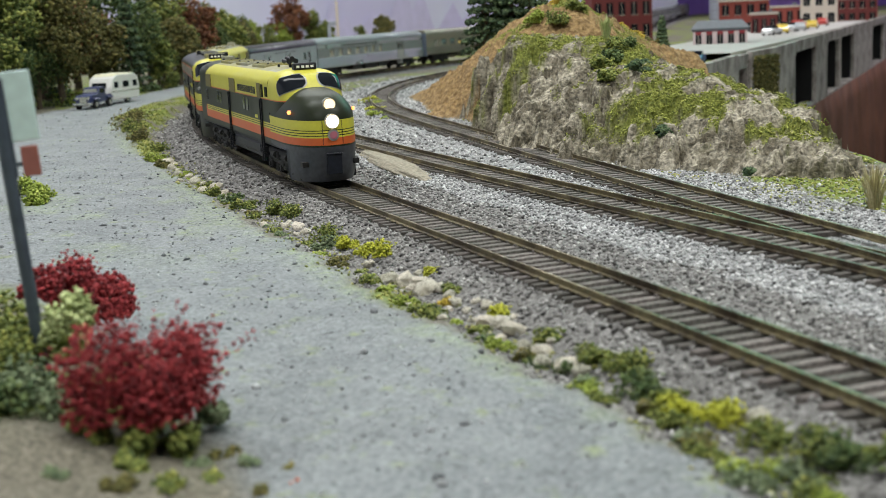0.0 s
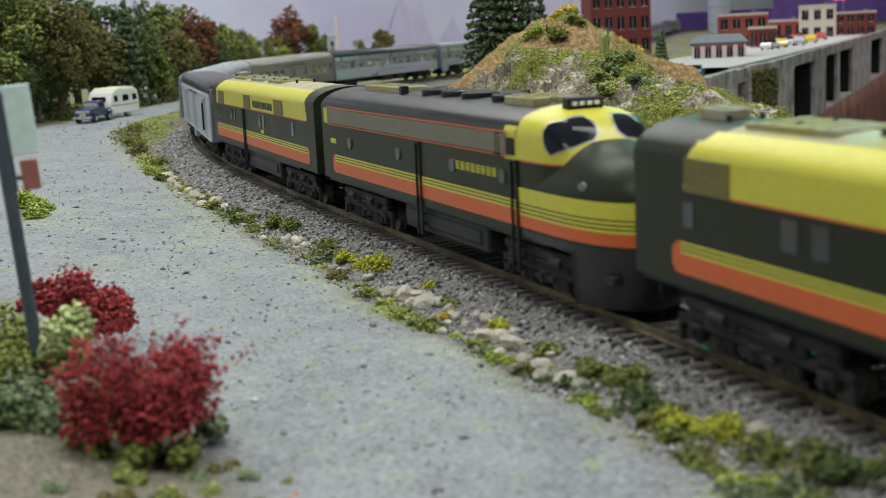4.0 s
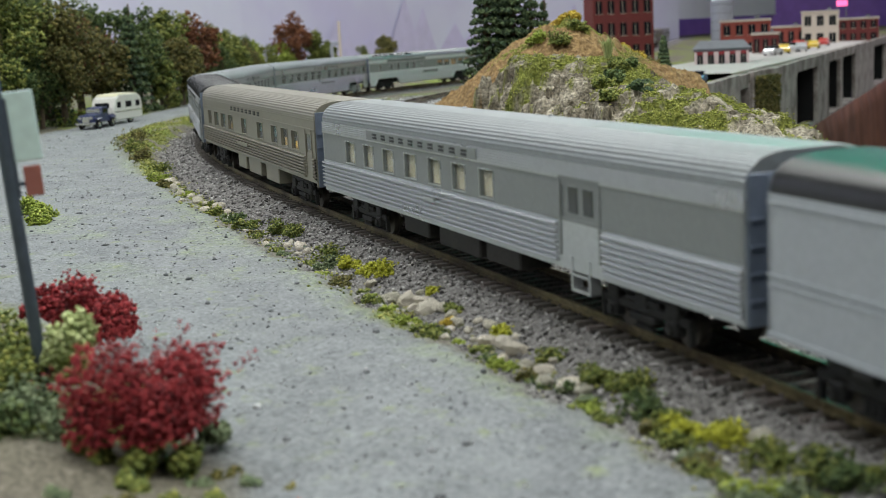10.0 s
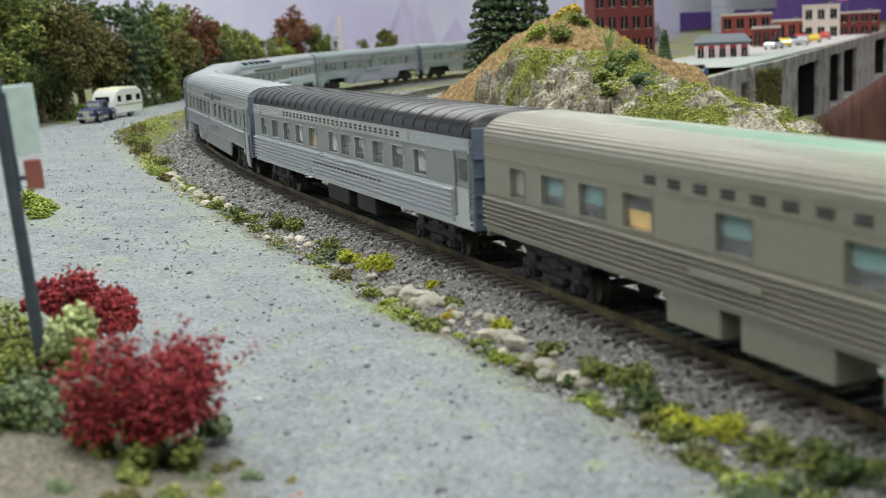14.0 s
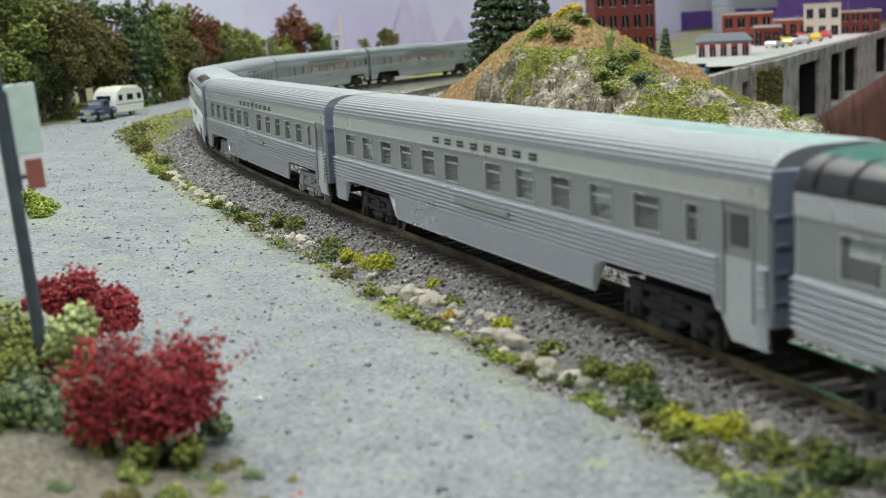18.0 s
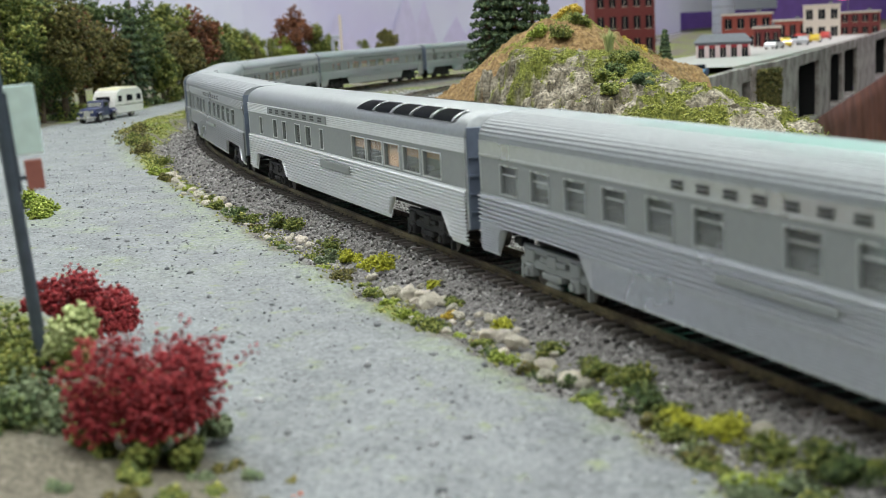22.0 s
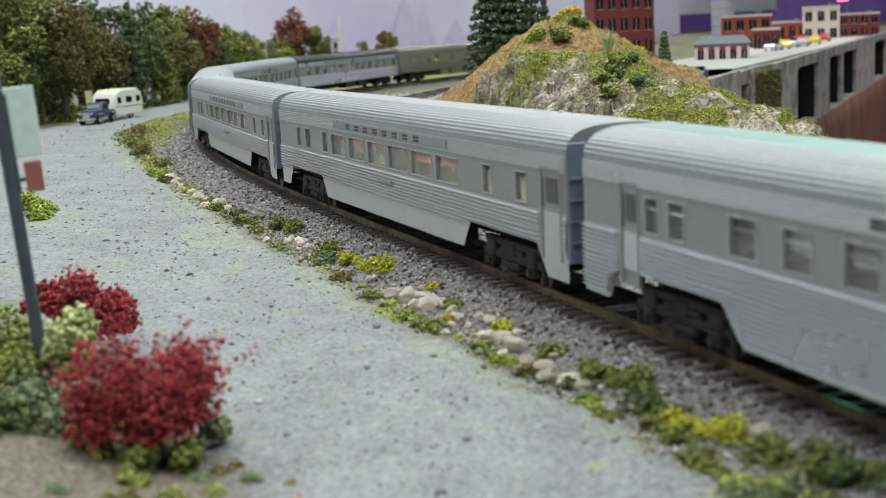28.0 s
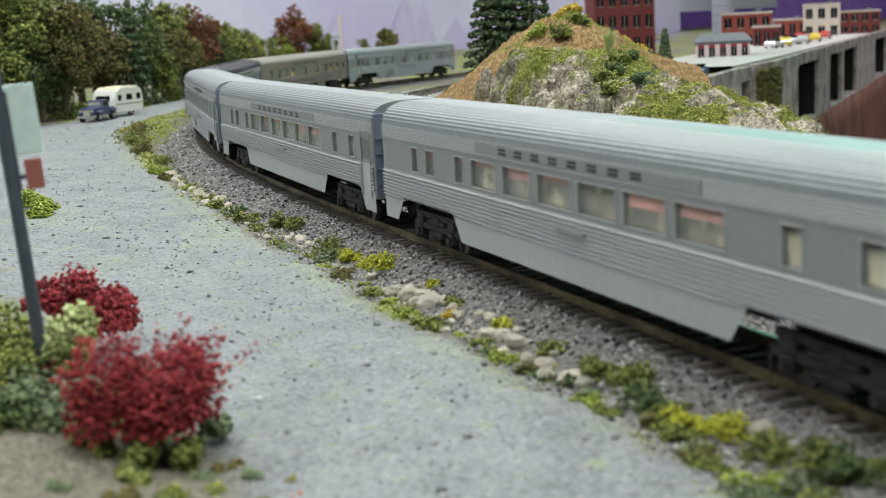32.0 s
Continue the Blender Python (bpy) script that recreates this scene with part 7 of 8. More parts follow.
def grass_tuft(x, y, h, n, label, material, seed=0, z=None):
    rng = np.random.default_rng(seed)
    verts, faces = [], []
    for k in range(n):
        a, lean = rng.uniform(0, 6.28), rng.uniform(0.05, 0.55)
        r, hh, w = rng.uniform(0, 0.12) * h, h * rng.uniform(0.6, 1.0), h * 0.012
        bx, by = math.cos(a) * r, math.sin(a) * r
        tx, ty = bx + math.cos(a) * lean * hh, by + math.sin(a) * lean * hh
        mx, my = bx * 0.4 + tx * 0.6 - (tx - bx) * 0.25, by * 0.4 + ty * 0.6 - (ty - by) * 0.25
        px, py = -math.sin(a) * w, math.cos(a) * w
        i = len(verts)
        verts += [(bx - px, by - py, 0), (bx + px, by + py, 0), (mx + px, my + py, hh * 0.6), (mx - px, my - py, hh * 0.6), (tx, ty, hh)]
        faces += [(i, i + 1, i + 2, i + 3), (i + 3, i + 2, i + 4)]
    zz = (ground_z(x, y) if z is None else z) - 0.001
    return tagged(obj("grass_tuft", mesh_of("grass_tuft", verts, faces, material), None, pose(x, y, zz)), label, "grass")


grass_tuft(0.171, 0.488, 0.020, 150, "straw-coloured static grass tuft beside the siding", L_STRAW, 1)
grass_tuft(0.116, 0.84, 0.018, 110, "pale green grass tuft on the rock hill", L_PALE, 2, hill_z(0.116, 0.84))

# stones on the verge
def stone_mesh(seed):
    bm = bmesh.new()
    bmesh.ops.create_icosphere(bm, subdivisions=2, radius=1.0)
    off = Vector((seed * 3.1, seed * 1.7, 0))
    for v in bm.verts:
        d = noise.noise(v.co * 0.9 + off) * 0.45 + noise.noise(v.co * 2.3 + off) * 0.28 + noise.noise(v.co * 5.0 + off) * 0.16
        v.co = Vector((v.co.x * 1.15, v.co.y * 0.9, v.co.z * 0.72)) * (1 + d)
    return bm_mesh("stone", bm, M_TAN_ROCK)


STONES = [(-0.018, 0.418, 0.0048), (-0.012, 0.412, 0.0055), (-0.007, 0.405, 0.0045), (-0.005, 0.397, 0.0058), (0.0, 0.393, 0.004), (-0.010, 0.403, 0.003), (0.002, 0.384, 0.0032), (0.004, 0.377, 0.003), (-0.026, 0.446, 0.0035), (-0.0605, 0.535, 0.0042),
          (-0.056, 0.522, 0.0035), (-0.066, 0.548, 0.003), (0.013, 0.364, 0.0032), (0.012, 0.352, 0.004), (0.016, 0.346, 0.0045), (0.019, 0.338, 0.0048), (0.015, 0.335, 0.003), (0.021, 0.326, 0.003), (0.025, 0.317, 0.004), (0.024, 0.309, 0.0038),
          (0.030, 0.302, 0.0052), (0.033, 0.297, 0.0035), (0.0632, 0.2462, 0.0042), (-0.137, 0.712, 0.005), (-0.13, 0.70, 0.004), (-0.121, 0.685, 0.005), (-0.126, 0.674, 0.0045), (-0.145, 0.735, 0.004), (-0.155, 0.755, 0.0045), (-0.165, 0.785, 0.005),
          (-0.112, 0.66, 0.004), (-0.175, 0.82, 0.006), (-0.147, 0.72, 0.003), (0.010, 0.372, 0.0022), (0.007, 0.366, 0.0025), (0.008, 0.356, 0.002), (-0.008, 0.418, 0.0025), (0.002, 0.372, 0.002), (0.028, 0.322, 0.0022), (0.020, 0.348, 0.002)]
rng_t = random.Random(8)
for k in range(22):
    y = rng_t.uniform(0.24, 0.85)
    STONES.append((float(road_edge(y)) + rng_t.uniform(0.004, 0.016), y, rng_t.uniform(0.0014, 0.003)))
for i, (x, y, r) in enumerate(STONES):
    me = shared(("stone", i % 6), lambda: stone_mesh(i % 6 + 1))
    ob = obj("stone", me, None, pose(x, y, ground_z(x, y) + r * 0.25, 0, 0, i * 71 % 360) @ Matrix.Diagonal((r * 0.66, r * 0.66, r * 0.66, 1)))
    tagged(ob, "pale tan plaster stone on the verge", "stone", "stones along the verge")
for x, y in ((0.0075, 0.3485), (-0.0305, 0.2335), (0.0735, 0.224)):
    bush(x, y, 0.0016 if y > 0.3 else 0.0013, leafy("red_flower", (0.45, 0.06, 0.02), (0.6, 0.12, 0.03), (0.7, 0.2, 0.05)) if x < 0.05 else L_GOLD, "tiny bright flower clump", 0.9, 60, 0.0005, 1, "flowers on the verge", name="flower")

for i, (x, y, r) in enumerate([(-0.056, 1.19, 0.014), (-0.05, 1.12, 0.012), (-0.046, 1.06, 0.011), (-0.062, 1.24, 0.014), (-0.036, 1.02, 0.007)]):
    bush(x, y, r, L_YELLOW if i % 2 else L_LIME, "yellow-green grass clump between the tracks", 0.3, 420, 0.001, i, "grass clumps between the tracks")
# ---- sign, caravan and truck ----
M_POST = mat("blue_grey_post", (0.07, 0.09, 0.12), 0.5, 0.2, 0.15, 300, 40, 0.1)
M_SIGN = mat("pale_teal_sign", (0.62, 0.78, 0.76), 0.5, 0, 0.08, 300, 40, 0.05)
M_SIGN_RED = mat("dull_red_sign", (0.33, 0.12, 0.1), 0.5, 0, 0.1, 300, 40, 0.05)
M_CARAVAN = mat("white_caravan", (0.72, 0.72, 0.68), 0.45, 0, 0.05, 300, 40, 0.03)
M_CARAVAN_ROOF = mat("cream_caravan_roof", (0.72, 0.70, 0.5), 0.5, 0, 0.08, 300, 40, 0.03)
M_NAVY = mat("navy_truck_paint", (0.035, 0.045, 0.12), 0.3, 0, 0.1, 300, 40, 0.03)
M_CHROME = mat("chrome_trim", (0.6, 0.6, 0.6), 0.25, 0.9, 0.1, 300, 40, 0.0)
M_TYRE = mat("black_tyre", (0.02, 0.02, 0.02), 0.8, 0, 0.2, 300, 40, 0.1)


def roadside_sign():
    s = tagged(new("roadside_sign"), "pale teal roadside sign on a blue-grey post", "sign")
    s.matrix_basis = pose(-0.0984, 0.3, -0.009, 0, -3.3, 12)
    part("post", cyl(bmesh.new(), 0.0016, 0.088, pose(0, 0, 0.044), 12), M_POST, s, "blue-grey round post")
    part("panel", boxes((0.0008, 0.0083, -0.0006, 0.0006, 0.0625, 0.0790), bev=0.0002), M_SIGN, s, "pale teal panel")
    part("small_panel", boxes((0.0034, 0.0074, -0.0006, 0.0006, 0.0540, 0.0612), bev=0.0002), M_SIGN_RED, s, "dull red panel")
    part("bracket", boxes((0.0012, 0.002, -0.001, 0.001, 0.054, 0.0775), (0.0018, 0.0046, -0.0004, 0.0004, 0.0566, 0.0576)), M_POST, s)
    return s


roadside_sign()


def wheel(parent, x, y, r, w):
    t = obj("wheel", bm_mesh("wheel", cyl(bmesh.new(), r, w, pose(0, 0, 0, 90), 18), M_TYRE), parent, pose(x, y, r), "black tyre")
    obj("hub", bm_mesh("hub", cyl(bmesh.new(), r * 0.5, w * 1.1, pose(0, 0, 0, 90), 12), M_CHROME), t)


def shaped(name, outline, half, material, parent, label="", taper=0.0):
    """A body from its side outline (x, z), rounded across."""
    bm = bmesh.new()
    rings = []
    for y, k in ((-half, 0.94), (-half * 0.9, 1.0), (half * 0.9, 1.0), (half, 0.94)):
        cx = sum(p[0] for p in outline) / len(outline)
        cz = sum(p[1] for p in outline) / len(outline)
        rings.append([bm.verts.new((cx + (x - cx) * k, y * (1 - taper * max(0, z - cz) * 20), cz + (z - cz) * k)) for x, z in outline])
    n = len(outline)
    for a, b in zip(rings[:-1], rings[1:]):
        for i in range(n):
            bm.faces.new((a[i], a[(i + 1) % n], b[(i + 1) % n], b[i]))
    bm.faces.new(rings[0][::-1])
    bm.faces.new(rings[-1])
    bmesh.ops.recalc_face_normals(bm, faces=bm.faces)
    return part(name, bm, material, parent, label)


HEAD = -110.0


def caravan():
    c = tagged(new("caravan"), "white caravan with a cream roof on the gravel road", "caravan")
    c.matrix_basis = pose(-0.3715, 1.488, ground_z(-0.3715, 1.488), 0, 0, HEAD) @ Matrix.Diagonal((1.15, 1.15, 1.15, 1))
    out = [(-0.026, 0.006), (-0.027, 0.016), (-0.025, 0.026), (-0.018, 0.0295), (0.014, 0.0295), (0.022, 0.026), (0.0255, 0.017), (0.0255, 0.007), (0.022, 0.0045), (-0.022, 0.0045)]
    body = shaped("body", out, 0.0135, M_CARAVAN, c, "white rounded body")
    shaped("roof", [(-0.0215, 0.028), (-0.018, 0.0302), (0.014, 0.0302), (0.0185, 0.028)], 0.0125, M_CARAVAN_ROOF, c, "cream roof")
    for s in (-1, 1):
        for xa, xb in ((-0.021, -0.014), (-0.006, 0.004), (0.013, 0.019)):
            part("window", boxes((xa, xb, s * 0.0136 - 0.0003, s * 0.0136 + 0.0003, 0.0165, 0.0225), bev=0.0001), M_GLASS_DARK, c, "dark caravan window")
        part("trim", boxes((-0.025, 0.024, s * 0.0136 - 0.0002, s * 0.0136 + 0.0002, 0.0125, 0.0133)), M_CHROME, c, "thin trim line")
        wheel(c, -0.004, s * 0.0118, 0.0042, 0.0025)
    part("window", boxes((0.0248, 0.0258, -0.008, 0.008, 0.0165, 0.022), bev=0.0001), M_GLASS_DARK, c, "dark front window")
    part("hitch", boxes((0.024, 0.034, -0.0008, 0.0008, 0.0045, 0.0058)), M_DARK, c, "dark drawbar")


def pickup():
    t = tagged(new("truck"), "dark navy vintage truck with chrome bumper before the caravan", "truck")
    t.matrix_basis = pose(-0.380, 1.425, ground_z(-0.380, 1.425), 0, 0, HEAD + 10) @ Matrix.Diagonal((1.12, 1.12, 1.12, 1))
    shaped("body", [(-0.026, 0.006), (-0.026, 0.0125), (0.004, 0.0125), (0.006, 0.0145), (0.021, 0.0138), (0.0235, 0.0115), (0.0235, 0.006)], 0.0088, M_NAVY, t, "navy body with a long bonnet")
    shaped("cab", [(-0.012, 0.012), (-0.0115, 0.0195), (-0.009, 0.0208), (0.001, 0.0208), (0.0035, 0.0195), (0.0065, 0.0135), (0.0065, 0.012)], 0.0082, M_NAVY, t, "navy cab")
    part("windscreen", boxes((0.0042, 0.0056, -0.007, 0.007, 0.0148, 0.0192), bev=0.0002), M_CHROME, t, "bright windscreen")
    for s in (-1, 1):
        part("window", boxes((-0.009, 0.001, s * 0.0081 - 0.0004, s * 0.0081 + 0.0004, 0.0148, 0.0192), bev=0.0001), M_GLASS_DARK, t, "dark side window")
        for x in (-0.017, 0.015):
            wheel(t, x, s * 0.0088, 0.0046, 0.003)
            part("fender", boxes((x - 0.0065, x + 0.0065, s * 0.0092 - 0.0024, s * 0.0092 + 0.0024, 0.0088, 0.0108), bev=0.0009), M_NAVY, t, "navy mudguard")
        lamp = part("headlight", cyl(bmesh.new(), 0.0016, 0.0014, pose(0.0236, s * 0.0058, 0.0112, 0, 90), 12), M_CHROME, t, "chrome headlight")
    part("grille", boxes((0.0233, 0.0242, -0.0038, 0.0038, 0.0068, 0.0125), bev=0.0003), M_CHROME, t, "chrome grille")
    part("bumper", boxes((0.025, 0.0265, -0.0105, 0.0105, 0.0045, 0.0068), bev=0.0004), M_CHROME, t, "chrome bumper")


caravan()
pickup()


def dirt_mound():
    bm = bmesh.new()
    bmesh.ops.create_icosphere(bm, subdivisions=4, radius=1.0)
    for v in bm.verts:
        k = 1 + 0.35 * (v.co.x + 1) / 2
        d = noise.noise(v.co * 3.0) * 0.12 + noise.noise(v.co * 9.0) * 0.05
        v.co = Vector((v.co.x * 0.082, v.co.y * 0.0075 * k, v.co.z * 0.0042)) * (1 + d)
    ob = part("dirt_mound", bm, mat("grey_tan_earth", (0.3, 0.27, 0.21), 0.95, 0, 0.3, 500, 60, 0.6, 0.0008), None)
    ob.matrix_basis = pose(-0.0265, 0.715, -0.0055, 0, 0, -74)
    tagged(ob, "low grey-tan earth mound between the tracks", "mound")


dirt_mound()
# ---- room, backdrop, town and retaining wall ----
def sky_material():
    """Painted lavender sky with faint pointed mountains; the east end's purple light is a separate wall colour."""
    m = bpy.data.materials.new("painted_sky")
    m.use_nodes = True
    nodes, link = m.node_tree.nodes, m.node_tree.links.new
    b = nodes["Principled BSDF"]
    tc, n = nodes.new("ShaderNodeTexCoord"), nodes.new("ShaderNodeTexNoise")
    n.inputs["Scale"].default_value, n.inputs["Detail"].default_value = 2.2, 4
    link(tc.outputs["Object"], n.inputs["Vector"])
    r = nodes.new("ShaderNodeValToRGB")
    r.color_ramp.elements[0].position, r.color_ramp.elements[1].position = 0.35, 0.65
    r.color_ramp.elements[0].color, r.color_ramp.elements[1].color = (0.60, 0.58, 0.80, 1), (0.70, 0.74, 0.86, 1)
    link(n.outputs["Fac"], r.inputs["Fac"])
    link(r.outputs["Color"], b.inputs["Base Color"])
    b.inputs["Roughness"].default_value = 0.9
    return m


M_SKY = sky_material()
M_HAZE = mat("painted_violet_mountains", (0.605, 0.58, 0.79), 0.9, 0, 0.06, 30, 5, 0.0)
# purple light on the far end, put into the wall's colour
M_PURPLE_GLOW = mat("purple_wall_paint", (0.2, 0.11, 0.5), 0.8, 0, 0.1, 20, 3, 0.0, other=(0.3, 0.17, 0.6))
M_WALL = mat("room_wall", (0.5, 0.5, 0.47), 0.9, 0, 0.05, 40, 3, 0.05)
M_CONCRETE = mat("stained_concrete", (0.43, 0.395, 0.37), 0.85, 0, 0.2, 220, 25, 0.4, 0.0008, other=(0.2, 0.175, 0.16))
# near-black colour stands in for the deep shade inside the arches
M_ARCH_SHADE = mat("painted_arch_shade", (0.008, 0.008, 0.009), 0.9, 0, 0.2, 100, 20, 0.1)
M_CLOTH = mat("brown_cloth", (0.2, 0.085, 0.052), 0.85, 0, 0.15, 500, 12, 0.2, 0.0004, other=(0.13, 0.055, 0.035))
M_BRICK = mat("red_brick", (0.16, 0.034, 0.032), 0.85, 0, 0.25, 700, 60, 0.3, 0.0004, other=(0.16, 0.03, 0.03))
M_BRICK2 = mat("orange_red_brick", (0.29, 0.065, 0.05), 0.85, 0, 0.2, 700, 60, 0.3, 0.0004)
M_TRIM = mat("cream_trim", (0.6, 0.52, 0.45), 0.7, 0, 0.1, 400, 40, 0.1)
M_DEPOT = mat("dark_red_boards", (0.3, 0.03, 0.04), 0.7, 0, 0.15, 500, 40, 0.2)
M_PANEL = mat("pale_pink_boards", (0.62, 0.5, 0.5), 0.7, 0, 0.1, 400, 40, 0.1)
M_ROOF = mat("grey_town_roof", (0.2, 0.2, 0.23), 0.85, 0, 0.15, 300, 40, 0.2)
M_PAVE = mat("pale_town_pavement", (0.5, 0.48, 0.46), 0.9, 0, 0.1, 300, 40, 0.1)
M_SILO = mat("galvanised_tank", (0.4, 0.42, 0.5), 0.4, 0.4, 0.1, 200, 30, 0.05)


def wall_strip(name, pts, z0, z1, thick, material):
    """An upright wall along points, as one closed band."""
    pts = np.asarray(pts, float)
    tan = np.gradient(pts, axis=0)
    tan /= np.linalg.norm(tan, axis=1)[:, None]
    nrm = np.stack([-tan[:, 1], tan[:, 0]], -1)
    verts, faces = [], []
    for p, q in zip(pts, nrm):
        a, b = p, p + q * thick
        verts += [(*a, z0), (*a, z1), (*b, z1), (*b, z0)]
    for i in range(len(pts) - 1):
        for k in range(4):
            faces.append((4 * i + k, 4 * i + (k + 1) % 4, 4 * i + 4 + (k + 1) % 4, 4 * i + 4 + k))
    faces += [(3, 2, 1, 0), tuple(4 * (len(pts) - 1) + k for k in range(4))]
    return mesh_of(name, verts, faces, material)


def smooth_line(pts, n):
    pts = np.asarray(pts, float)
    t = np.concatenate([[0], np.cumsum(np.linalg.norm(np.diff(pts, axis=0), axis=1))])
    u = np.linspace(0, t[-1], n)
    out = np.stack([np.interp(u, t, pts[:, k]) for k in (0, 1)], -1)
    for _ in range(12):
        out[1:-1] = (out[:-2] + 2 * out[1:-1] + out[2:]) / 4
    return out


BACK_LINE = smooth_line([(-1.35, -0.7), (-1.25, 1.0), (-1.05, 2.4), (-0.6, 3.5), (0.1, 4.3), (0.95, 5.3), (1.05, 5.4)], 60)
EAST_LINE = smooth_line([(1.62, 6.05), (2.0, 6.2), (2.9, 6.3)], 20)


def build_backdrop():
    b = tagged(obj("backdrop", wall_strip("backdrop", BACK_LINE, -0.25, 0.7, 0.012, M_SKY)), "painted pale lavender sky backdrop with violet mountains", "backdrop", kind="structure")
    e = tagged(obj("backdrop", wall_strip("backdrop", EAST_LINE, -0.25, 0.34, 0.012, M_PURPLE_GLOW)), "purple painted backdrop at the far end", "backdrop", kind="structure")
    tagged(obj("backdrop", wall_strip("backdrop", [(1.045, 5.395), (1.3, 5.75), (1.64, 6.06)], 0.075, 0.34, 0.012, M_SKY)), "pale painted backdrop over the track opening", "backdrop", kind="structure")
    # faint pointed mountains painted on the backdrop
    rng = random.Random(9)
    tan = np.gradient(BACK_LINE, axis=0)
    tan /= np.linalg.norm(tan, axis=1)[:, None]
    verts, faces = [], []
    for k in range(26, 58, 1):
        p, t = BACK_LINE[k], tan[k]
        inward = np.array([t[1], -t[0]]) * 0.004
        w, h = rng.uniform(0.05, 0.14), rng.uniform(0.08, 0.20)
        i = len(verts)
        c = p + inward + t * rng.uniform(-0.04, 0.04)
        for u, z in ((-1, -0.02), (1, -0.02), (0.45, 0.55 * h), (0.12, h), (-0.4, 0.5 * h)):
            q = c + t * u * w + inward * (0.3 * (k % 3))
            verts.append((q[0], q[1], z))
        faces.append((i, i + 1, i + 2, i + 3, i + 4))
    obj("painted_mountain", mesh_of("painted_mountain", verts, faces, M_HAZE), b)


def build_room():
    for name, d, m in (("floor", (-5, 4.5, -4, 6.8, -1.3, -1.2), M_WALL), ("ceiling", (-5, 4.5, -4, 6.8, 1.4, 1.5), M_WALL), ("wall_west", (-5.1, -5, -4, 6.8, -1.2, 1.4), M_WALL), ("wall_east", (4.5, 4.6, -4, 6.8, -1.2, 1.4), M_WALL),
                       ("wall_north_1", (-5, 1.2, 6.7, 6.8, -1.2, 1.4), M_WALL), ("wall_north_2", (1.2, 4.5, 6.7, 6.8, -1.2, 1.4), M_PURPLE_GLOW), ("wall_south", (-5, 4.5, -4.1, -4, -1.2, 1.4), M_WALL)):
        ob = part(name, boxes(d), m, None)
        tagged(ob, "plain painted room " + name.split("_")[0], name.split("_")[0], kind="structure")


def green_light_panel():
    """The glowing green panel over the aisle that the roofs of the train mirror."""
    p = tagged(new("light_panel"), "glowing teal green light panel hung over the aisle", "light panel")
    p.matrix_basis = pose(0.95, 2.35, 0.9, 0, 0, 8)
    part("glowing_face", boxes((-0.55, 0.6, -0.004, 0.0, -0.42, 0.3), bev=0.001), mat("lit_teal_panel", (0.02, 0.75, 0.5), 0.5, 0, 0.0, 20, 3, 0.0, emit=1.7), p, "lit teal face")
    part("housing", boxes((-0.56, 0.61, 0.0005, 0.03, -0.43, 0.31), bev=0.002), M_WALL, p, "plain housing")
    for x in (-0.4, 0.4):
        part("hanger", boxes((x - 0.004, x + 0.004, 0.01, 0.018, 0.31, 0.5)), M_ROOF, p, "thin hanger up to the ceiling")


build_backdrop()
build_room()
green_light_panel()


# the retaining wall of the town and the cloth below it
WALL_PTS = [(0.274, 1.35), (0.403, 1.645), (0.467, 1.747), (0.8, 2.483), (1.12, 3.19), (1.75, 4.6)]


def edge_point(u):
    """Point and heading u metres along the retaining wall."""
    pts = np.array(WALL_PTS)
    t = np.concatenate([[0], np.cumsum(np.linalg.norm(np.diff(pts, axis=0), axis=1))])
    x, y = np.interp(u, t, pts[:, 0]), np.interp(u, t, pts[:, 1])
    x2, y2 = np.interp(u + 0.01, t, pts[:, 0]), np.interp(u + 0.01, t, pts[:, 1])
    return x, y, math.degrees(math.atan2(y2 - y, x2 - x))


